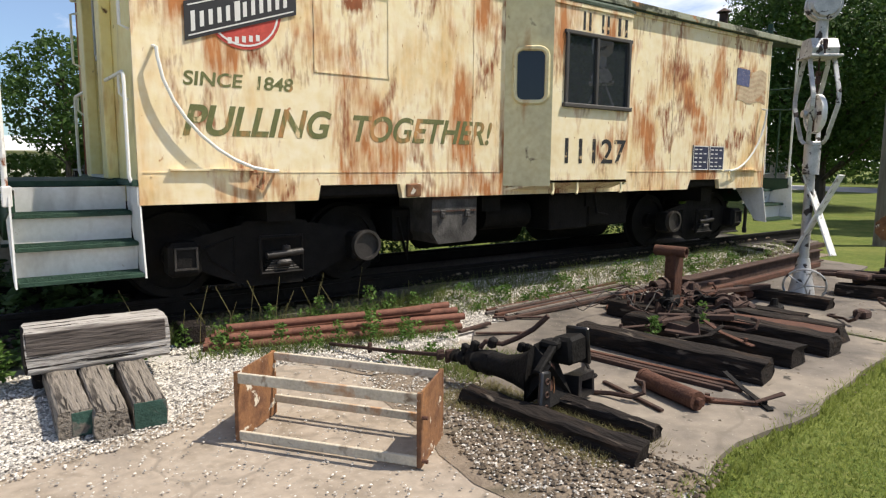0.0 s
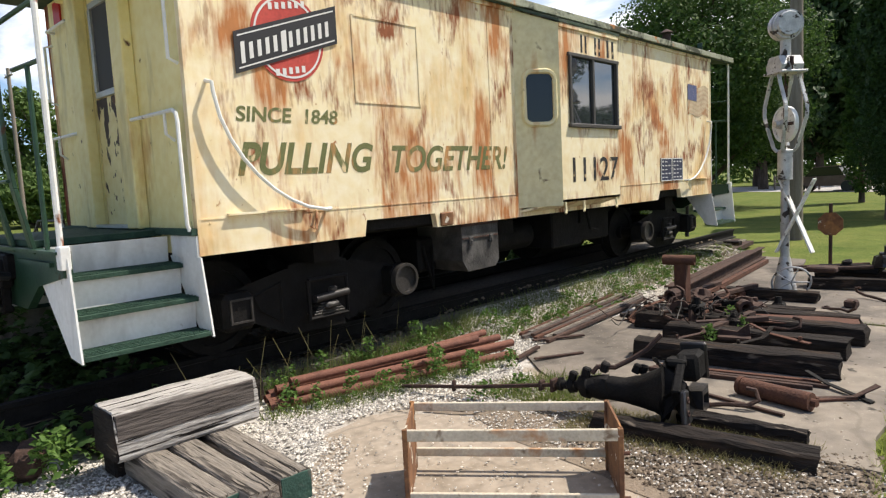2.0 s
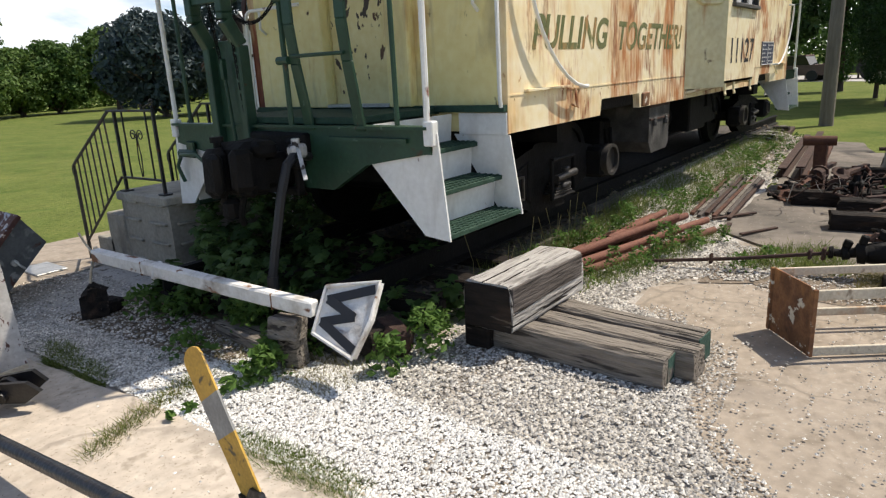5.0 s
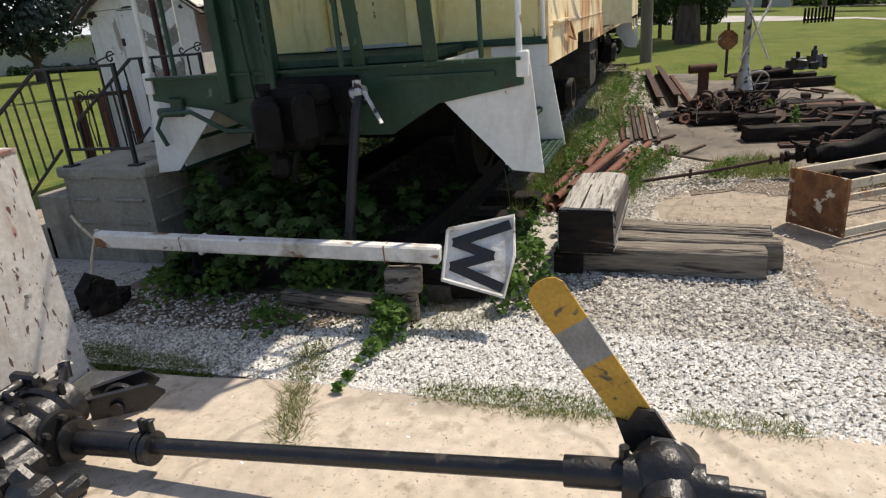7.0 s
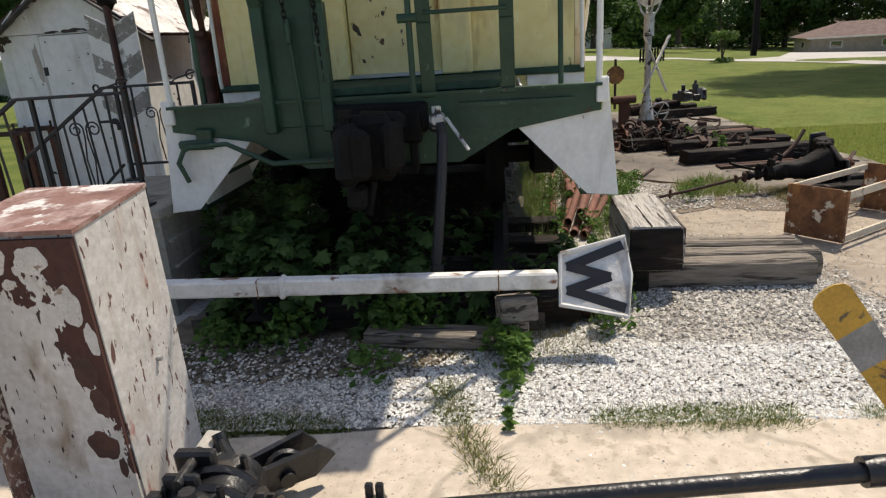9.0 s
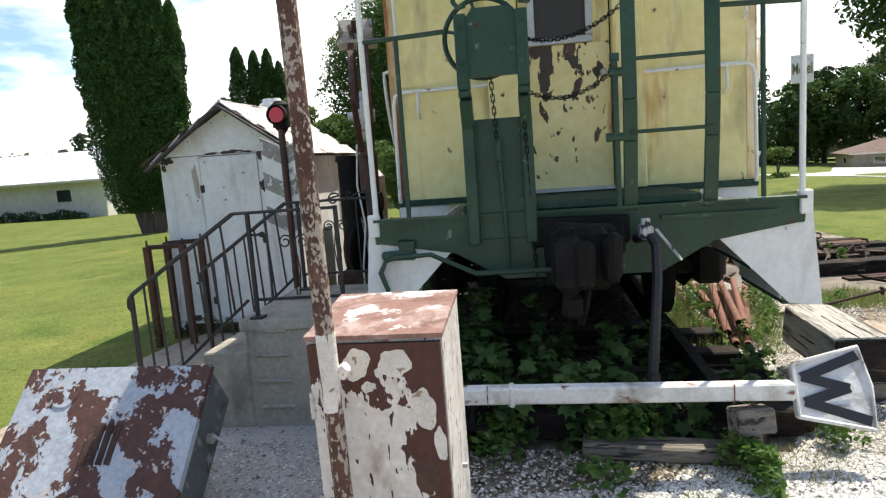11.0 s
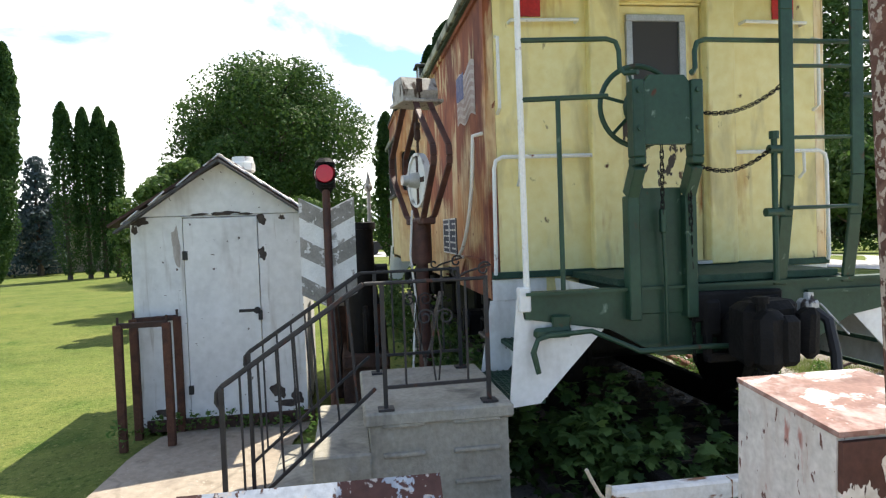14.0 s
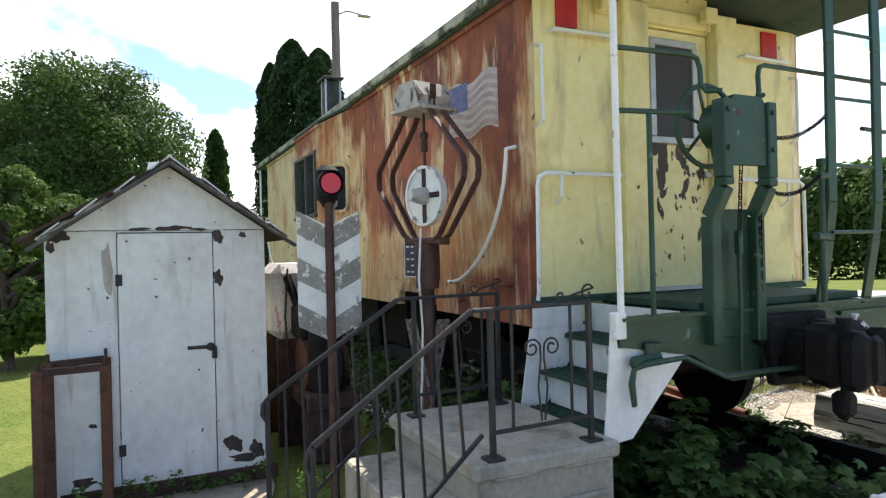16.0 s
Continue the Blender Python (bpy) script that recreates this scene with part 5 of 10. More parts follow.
placards(Y1, 1, 1.55)


def flag(y, s, x0, x1, z0, z1):
    """A bleached painted flag with a blue canton."""
    g = Geo()
    n = 14
    top = [(x0 + (x1 - x0) * i / n, z1 + 0.03 * math.sin(i * 0.7)) for i in range(n + 1)]
    bot = [(x0 + (x1 - x0) * i / n, z0 + 0.03 * math.sin(i * 0.7 + 0.3)) for i in range(n + 1)]
    for i in range(n):
        (a, b), (c, d) = top[i], top[i + 1]
        (e, f), (h, k) = bot[i], bot[i + 1]
        g.add([(a, y + s * 0.004, b), (c, y + s * 0.004, d), (h, y + s * 0.004, k), (e, y + s * 0.004, f)], [(0, 1, 2, 3)])
    p = part("painted_flag", g, M["flagpale"] if s > 0 else M["flagworn"], side_r if s < 0 else side_l, "bleached painted flag with a blue canton")
    sx = x0 + (x1 - x0) * 0.42
    zc = z1 - (z1 - z0) * 0.52
    part("canton", Geo().prism([(x0, y + s * 0.005, zc + 0.02), (sx, y + s * 0.005, zc), (sx, y + s * 0.005, z1), (x0, y + s * 0.005, z1 + 0.01)], (0, s * 0.003, 0)), M["flagblue"], p)
    for r in range(6):
        za = z0 + (z1 - z0) * (r + 0.25) / 6.5
        xs = x0 if za < zc - 0.04 else sx
        g = Geo()
        for i in range(n):
            a, b = xs + (x1 - xs) * i / n, xs + (x1 - xs) * (i + 1) / n
            wv = lambda x: 0.03 * math.sin((x - x0) / (x1 - x0) * n * 0.7 + 0.2)
            g.add([(a, y + s * 0.006, za + wv(a)), (b, y + s * 0.006, za + wv(b)), (b, y + s * 0.006, za + 0.04 + wv(b)), (a, y + s * 0.006, za + 0.04 + wv(a))], [(0, 1, 2, 3)])
        part("stripe", g, M["flagstripe"] if s > 0 else M["flagwornstripe"], p)


flag(Y0, -1, 9.13, 10.05, 2.77, 3.30)
flag(Y1, 1, 1.28, 0.40, 2.90, 3.36)

# bent grab irons low on the sides, at all four corners
for y, s in ((Y0, -1), (Y1, 1)):
    for k in (0, 1):
        X = (lambda x: x) if k == 0 else (lambda x: X1 - x)
        pts = [(X(0.16), y, 2.69), (X(0.165), y + s * 0.085, 2.67)]
        for i in range(9):
            t = i / 8
            pts.append((X(0.17 + 0.98 * t ** 1.55), y + s * 0.085, 2.60 - 0.96 * (1 - (1 - t) ** 1.6)))
        pts += [(X(1.20), y + s * 0.085, 1.645), (X(1.21), y, 1.64)]
        par = side_r if s < 0 else side_l
        part("grab_iron", Geo().tube(pts, 0.016), M["whiterail"], par, "long bent white grab iron", True)
        part("sill_step", Geo().box((X(0.62), y + s * 0.02, 1.655), (0.75, 0.04, 0.018)).tube([(X(1.02), y + s * 0.01, 1.50), (X(1.05), y + s * 0.06, 1.47), (X(1.1), y + s * 0.01, 1.63)], 0.012), M["cream"] if s < 0 else M["rustside"], par)

# end platforms
def ribs(P, m, ya, yb, z):
    """Raised bars of a step grating, lengthwise and across."""
    g = Geo()
    for i in range(5):
        g.box((P(0.47), m(ya + (i + 0.5) * (yb - ya) / 5), z + 0.021), (0.88, 0.012, 0.010))
    for i in range(18):
        g.box((P(0.05 + i * 0.05), m((ya + yb) / 2), z + 0.019), (0.008, yb - ya - 0.01, 0.007))
    return g


for xe, s in ((X0, -1), (X1, 1)):
    P = lambda d: xe + s * d
    plat = part("end_platform", Geo().box((P(0.47), YC, 1.525), (0.94, 2.93 - 1.30, 0.05), 0.004).box((P(0.47), YC, 1.46), (0.90, 1.5, 0.06)), M["greendeck"], car, "dark green end platform deck")
    part("platform_edge", Geo().box((P(0.03), YC, 1.54), (0.06, 2.93, 0.05), 0.004), M["greendeck"], plat)
    # fish-bellied end beam
    poly = [(0.0, 1.49), (2.93, 1.49), (2.93, 1.32), (2.35, 1.22), (2.0, 1.02), (0.93, 1.02), (0.58, 1.22), (0.0, 1.32)]
    part("end_beam", Geo().prism([(P(0.90), y, z) for y, z in poly], (s * 0.06, 0, 0)).box((P(0.95), YC, 1.485), (0.10, 2.93, 0.02)).box((P(0.97), 0.55, 1.40), (0.04, 0.75, 0.03)), M["green"], plat, "dark green tapered steel end beam")
    for k in (0, 1):
        m = (lambda y: y) if k == 0 else (lambda y: Y1 - y)
        st = part("corner_steps", Geo().prism([(P(0.93), m(0.62), 1.31), (P(0.93), m(-0.005), 1.31), (P(0.93), m(-0.02), 1.45), (P(0.93), m(-0.05), 1.45), (P(0.93), m(-0.12), 0.74), (P(0.93), m(0.09), 0.76)], (s * 0.014, 0, 0))
                  , M["white"], plat, "white steel corner steps with green treads")
        part("side_plate", Geo().prism([(P(0.0), m(0.50), 1.34), (P(0.0), m(-0.02), 1.34), (P(0.0), m(-0.12), 0.74), (P(0.0), m(0.09), 0.76)], (s * 0.014, 0, 0)), M["white"], st)
        part("side_plate", Geo().box((P(0.012), m(0.22), 1.425), (0.024, 0.44, 0.165)), M["white"], st)
        part("corner_post_block", Geo().box((P(0.95), m(-0.005), 1.45), (0.07, 0.08, 0.16), 0.008), M["white"], st)
        for z, ya, yb in ((0.765, -0.11, 0.13), (1.02, 0.05, 0.34), (1.27, 0.27, 0.52)):
            part("tread", Geo().box((P(0.47), m((ya + yb) / 2), z), (0.90, yb - ya, 0.035), 0.004), M["greendeck"], st, "ribbed green step tread")
            part("tread_ribs", ribs(P, m, ya, yb, z), M["greendeck"], st)
        for z0, z1, yy in ((0.79, 1.00, 0.115), (1.04, 1.25, 0.325), (1.29, 1.50, 0.51)):
            part("riser", Geo().prism([(P(0.02), m(yy + 0.02), z0), (P(0.92), m(yy + 0.02), z0), (P(0.92), m(yy), z1), (P(0.02), m(yy), z1)], (0, 0.012 if k == 0 else -0.012, 0)), M["white"], st)
        # white corner post
        part("corner_post", Geo().tube([(P(0.955), m(0.015), 1.50), (P(0.955), m(0.01), 2.9), (P(0.955), m(0.01), 3.85)], 0.021), M["whiterail"], plat, "white corner post", True)
        rx = 1.72 if k == 0 else 0.68
        # end rails with the loop up to the middle
        part("end_rail", Geo().tube([(P(0.955), m(0.01), 2.74), (P(0.965), m(0.60), 2.76)], 0.017)
             .tube([(P(0.965), m(0.26), 2.74), (P(0.965), m(0.26), 1.50)], 0.017)
             .tube([(P(0.955), m(0.01), 3.12), (P(0.97), m(rx - 0.08), 3.13), (P(0.975), m(rx - 0.02), 3.11), (P(0.98), m(rx), 3.05), (P(0.985), m(rx), 2.94), (P(1.0), m(rx + 0.03), 2.90), (P(1.08), m(rx + 0.08), 2.89)], 0.017), M["green"], plat, "green end railing", True)
    # brake stand: plate, two cranked legs, wheel
    bs = part("brake_stand", Geo().prism([(P(1.08), 1.83, 2.42), (P(1.08), 2.17, 2.42), (P(1.08), 2.17, 2.79), (P(1.08), 2.12, 2.86), (P(1.08), 1.88, 2.86), (P(1.08), 1.83, 2.79)], (s * 0.05, 0, 0)), M["green"], plat, "green handbrake stand with cranked channel legs")
    for yy, q in ((1.80, -1), (2.20, 1)):
        g = Geo()
        path = [(1.10, yy, 2.83), (1.10, yy, 2.34), (1.10, yy + q * -0.005, 2.29), (0.99, yy, 2.10), (0.99, yy, 1.28)]
        for a, b in zip(path, path[1:]):
            g.beam((P(a[0]), a[1], a[2]), (P(b[0]), b[1], b[2]), 0.10, 0.08, 0.008, up=(0, 1, 0))
        part("leg", g, M["green"], bs)
        for zz in (2.76, 2.52):
            part("bolt", Geo().cyl((P(1.12), yy, zz), (P(1.165), yy, zz), 0.018, seg=6), M["green"], bs)
    part("brake_shield", Geo().box((P(0.955), 2.0, 1.73), (0.03, 0.34, 0.84), 0.006), M["green"], bs)
    g = Geo().torus((P(0.86), 2.07, 2.71), (1, 0, 0), 0.27, 0.018, 36, 8)
    bw = part("brake_wheel", g.cyl((P(0.83), 2.07, 2.71), (P(0.90), 2.07, 2.71), 0.06, seg=14), M["green"], bs, "spoked green brake wheel", True)
    for i in range(6):
        a = radians(60 * i + 15)
        part("spoke", Geo().beam((P(0.86), 2.07 + 0.05 * math.cos(a), 2.71 + 0.05 * math.sin(a)), (P(0.86), 2.07 + 0.27 * math.cos(a), 2.71 + 0.27 * math.sin(a)), 0.022, 0.014, 0.003, up=(1, 0, 0)), M["green"], bs)
    part("gear_case", Geo().cyl((P(0.90), 2.05, 2.70), (P(1.09), 2.04, 2.68), 0.15, 0.12, 18), M["green"], bs, smooth=True)

    def chain(name, a, b, sag, n_, par, mt=M["black"]):
        g = Geo()
        a, b = Vector(a), Vector(b)
        for i in range(n_):
            t0, t1 = i / n_, (i + 1) / n_
            p = a.lerp(b, t0) - Vector((0, 0, sag * 4 * t0 * (1 - t0)))
            q = a.lerp(b, t1) - Vector((0, 0, sag * 4 * t1 * (1 - t1)))
            d = (q - p)
            u = Vector((1, 0, 0)) if i % 2 else Vector((0, 0, 1)) if abs(d.normalized().z) < 0.8 else Vector((0, 1, 0))
            w = d.cross(u).normalized() * 0.011
            e = d.normalized() * 0.010
            g.tube([p - e, p - e * 0.3 + w, q + e * 0.3 + w, q + e, q + e * 0.3 - w, p - e * 0.3 - w, p - e], 0.0042, 5)
        part(name, g, mt, par)

    chain("chain", (P(1.02), 1.80, 2.66), (P(1.07), 1.16, 2.80), 0.09, 26, plat)
    chain("chain", (P(1.02), 1.80, 2.32), (P(1.07), 1.22, 2.40), 0.11, 24, plat)
    chain("brake_chain", (P(1.08), 2.02, 2.42), (P(1.03), 2.0, 1.85), 0.0, 14, bs)
    part("brake_rod", Geo().tube([(P(1.03), 2.0, 1.95), (P(1.02), 1.98, 1.5), (P(1.0), 1.97, 1.1)], 0.014).box((P(1.03), 2.0, 1.93), (0.05, 0.035, 0.16), 0.008), M["green"], bs, smooth=True)
    chain("hanging_chain", (P(1.06), 1.82, 2.40), (P(1.0), 1.78, 0.98), 0.0, 34, bs)
    # ladder up to the roof
    for yy in (0.60, 1.12):
        g = Geo()
        pts = [(0.96, yy, 1.46), (1.04, yy, 1.93), (1.07, yy, 2.2), (1.075, yy, 3.3), (1.06, yy, 4.35)]
        for a, b in zip(pts, pts[1:]):
            g.beam((P(a[0]), a[1], a[2]), (P(b[0]), b[1], b[2]), 0.028, 0.092, 0.005, up=(0, 1, 0))
        part("ladder_rail", g, M["green"], plat, "green steel rail of a roof ladder")
    for z in (1.985, 2.455, 2.93, 3.40, 3.87, 4.25):
        part("ladder_rung", Geo().tube([(P(1.07), 0.60, z), (P(1.07), 1.12, z)], 0.013), M["green"], plat, smooth=True)
    # latch post beside the ladder
    part("gate_post", Geo().tube([(P(1.06), 1.21, 1.50), (P(1.06), 1.21, 2.48)], 0.020).tube([(P(1.06), 1.21, 2.45), (P(1.06), 1.21, 2.50)], 0.032).cyl((P(1.06), 1.16, 1.96), (P(1.06), 1.28, 1.96), 0.03, seg=10).cyl((P(1.06), 1.16, 2.38), (P(1.06), 1.25, 2.38), 0.03, seg=10), M["green"], plat, smooth=True)
    # coupler, cut lever, hose
    cp = part("coupler", Geo().box((P(1.04), YC, 1.12), (0.56, 0.26, 0.26), 0.04).wear(0.02, 8), M["black"], car, "black cast coupler with grease", True)
    part("striker", Geo().box((P(0.97), YC, 1.29), (0.12, 0.66, 0.20), 0.02).box((P(1.02), YC - 0.22, 1.24), (0.10, 0.14, 0.22), 0.02).box((P(1.01), YC + 0.20, 1.22), (0.08, 0.12, 0.26), 0.02).wear(0.014, 9), M["black"], cp)
    part("carrier_iron", Geo().box((P(1.02), YC, 0.95), (0.08, 0.50, 0.06), 0.012).box((P(1.02), YC - 0.23, 1.05), (0.06, 0.05, 0.20), 0.01).box((P(1.02), YC + 0.23, 1.05), (0.06, 0.05, 0.20), 0.01).wear(0.01, 9), M["black"], cp)
    part("coupler_head", Geo().box((P(1.32), YC + 0.03, 1.16), (0.24, 0.36, 0.40), 0.05).box((P(1.26), YC - 0.05, 1.30), (0.20, 0.30, 0.12), 0.03).box((P(1.38), YC - 0.02, 1.02), (0.10, 0.26, 0.14), 0.03).wear(0.022, 9), M["black"], cp, "", True)
    part("knuckle", Geo().box((P(1.50), YC + 0.11, 1.14), (0.17, 0.17, 0.36), 0.05).box((P(1.56), YC + 0.03, 1.14), (0.09, 0.14, 0.30), 0.035).wear(0.012, 9), M["black"], cp, "", True)
    part("knuckle_pin", Geo().cyl((P(1.45), YC + 0.13, 0.86), (P(1.45), YC + 0.13, 1.38), 0.030, seg=10).cyl((P(1.45), YC + 0.13, 1.36), (P(1.45), YC + 0.13, 1.40), 0.05, seg=10), M["black"], cp, "", True)
    part("guard_arm", Geo().box((P(1.47), YC - 0.16, 1.17), (0.17, 0.10, 0.30), 0.035, Matrix.Rotation(0.3 * s, 3, "Z")).wear(0.015, 9), M["black"], cp, "", True)
    part("lock_lifter", Geo().box((P(1.42), YC + 0.10, 0.86), (0.12, 0.13, 0.16), 0.03).tube([(P(1.38), YC, 0.95), (P(1.40), YC + 0.02, 0.82), (P(1.37), YC + 0.05, 0.74)], 0.026, 8).wear(0.010, 11), M["black"], cp, "", True)
    part("cut_lever", Geo().tube([(P(0.99), 2.86, 0.92), (P(1.01), 2.90, 1.06), (P(1.0), 2.86, 1.14), (P(1.03), 2.80, 1.17), (P(1.06), 2.52, 1.19), (P(1.08), 2.2, 1.04), (P(1.10), 1.7, 1.04), (P(1.14), 1.5, 1.04)], 0.018).box((P(0.99), 2.76, 1.18), (0.05, 0.26, 0.07), 0.02).box((P(0.985), 2.70, 1.24), (0.03, 0.12, 0.10), 0.01).wear(0.010, 12), M["green"], cp, "green bent uncoupling lever", True)
    part("brake_hose", Geo().tube([(P(1.02), 1.10, 1.22), (P(1.20), 1.04, 1.26), (P(1.30), 1.02, 1.20), (P(1.37), 1.03, 1.0), (P(1.45), 1.07, 0.6), (P(1.48), 1.09, 0.42)], 0.034).cyl((P(1.48), 1.09, 0.42), (P(1.49), 1.09, 0.32), 0.044, seg=10), M["rubber"], cp, "hanging black air brake hose", True)
    cp.location.z += 0.05
    part("angle_cock", Geo().box((P(1.16), 1.06, 1.28), (0.14, 0.09, 0.10), 0.02).beam((P(1.2), 1.0, 1.30), (P(1.28), 0.86, 1.10), 0.03, 0.012, 0.003).cyl((P(1.17), 1.06, 1.27), (P(1.17), 1.06, 1.37), 0.03, seg=8), M["silver"], cp)

# underframe and trucks
part("centre_sill", Geo().box((5.075, YC, 1.22), (11.6, 0.42, 0.34)).box((5.075, 0.30, 1.38), (10.0, 0.10, 0.06)).box((5.075, 2.63, 1.38), (10.0, 0.10, 0.06)), M["black"], car)
for x in (1.345, 4.1, 6.0, 8.80):
    part("bolster", Geo().box((x, YC, 1.25), (0.3, 2.5, 0.22)), M["black"], car)
bx = part("battery_box", Geo().prism([(3.08, 0.05, 1.36), (3.08, 0.05, 0.93), (3.17, 0.05, 0.80), (3.66, 0.05, 0.81), (3.73, 0.05, 0.88), (3.73, 0.05, 1.36)], (0, 0.7, 0)), M["grimegrey"], car, "dusty grey steel battery box")
part("lid", Geo().box((3.40, 0.043, 1.18), (0.62, 0.014, 0.018)).box((3.40, 0.043, 1.33), (0.64, 0.014, 0.03)), M["rustdark"], bx)
for x in (3.22, 3.58):
    part("latch", Geo().box((x, 0.035, 1.15), (0.07, 0.03, 0.09), 0.008).box((x, 0.018, 1.13), (0.03, 0.014, 0.05), 0.004), M["grimegrey"], bx)
# Guessed tanks and box, added to block the bright lawn seen beneath.
part("brake_reservoir", Geo().cyl((4.05, 1.75, 0.86), (5.75, 1.75, 0.86), 0.36, seg=20).cyl((6.05, 1.35, 0.88), (7.35, 1.35, 0.88), 0.34, seg=20), M["black"], car, smooth=True)
part("under_box", Geo().box((2.72, 1.7, 0.86), (0.55, 1.3, 0.78), 0.03), M["black"], car)
part("air_tank", Geo().cyl((4.2, 0.62, 1.05), (5.0, 0.62, 1.05), 0.19, seg=18), M["black"], car, smooth=True)
part("under_box", Geo().box((5.55, 0.5, 1.08), (0.75, 0.5, 0.5), 0.02), M["black"], car)
part("under_box", Geo().box((6.5, 1.9, 1.08), (0.75, 0.6, 0.5), 0.02), M["black"], car)
# More guessed black boxes, added to fill bright gaps under the floor.
for x, y, sx, sy, sz, z in ((2.95, 2.3, 0.5, 0.5, 0.55, 1.08), (3.75, 2.35, 0.8, 0.4, 0.62, 1.04), (4.85, 2.3, 0.9, 0.5, 0.70, 1.0), (5.7, 1.5, 0.5, 1.2, 0.5, 1.05), (6.55, 0.6, 0.9, 0.4, 0.5, 1.08), (7.1, 2.2, 0.5, 0.6, 0.6, 1.0), (0.3, 1.5, 0.5, 1.6, 0.5, 1.1), (3.0, 1.46, 0.3, 1.9, 0.4, 1.0)):
    part("under_box", Geo().box((x, y, z), (sx, sy, sz), 0.03), M["black"], car)
part("brake_rigging", Geo().tube([(1.0, 0.95, 0.75), (3.2, 1.0, 0.9), (5.0, 1.1, 0.95), (7.6, 1.0, 0.8)], 0.03).tube([(2.9, 0.5, 1.1), (3.0, 0.45, 0.6), (3.05, 0.5, 1.1)], 0.02).tube([(6.0, 0.2, 1.3), (6.0, 0.15, 1.05), (6.3, 0.2, 1.0)], 0.02), M["black"], car, smooth=True)
part("jack_pad", Geo().box((2.79, 0.02, 1.43), (0.20, 0.08, 0.15), 0.012).wear(0.008, 9), M["rustplate"], car, "rust-streaked jacking pad")


ZA = 0.82


def rounded(pts, r):
    """A closed outline with its corners eased by three points each."""
    out = []
    for i, p in enumerate(pts):
        p, a, b = Vector(p), Vector(pts[i - 1]), Vector(pts[(i + 1) % len(pts)])
        u, v = p + (a - p).normalized() * r, p + (b - p).normalized() * r
        out += [u, (u + v + p * 2) / 4, v]
    return out


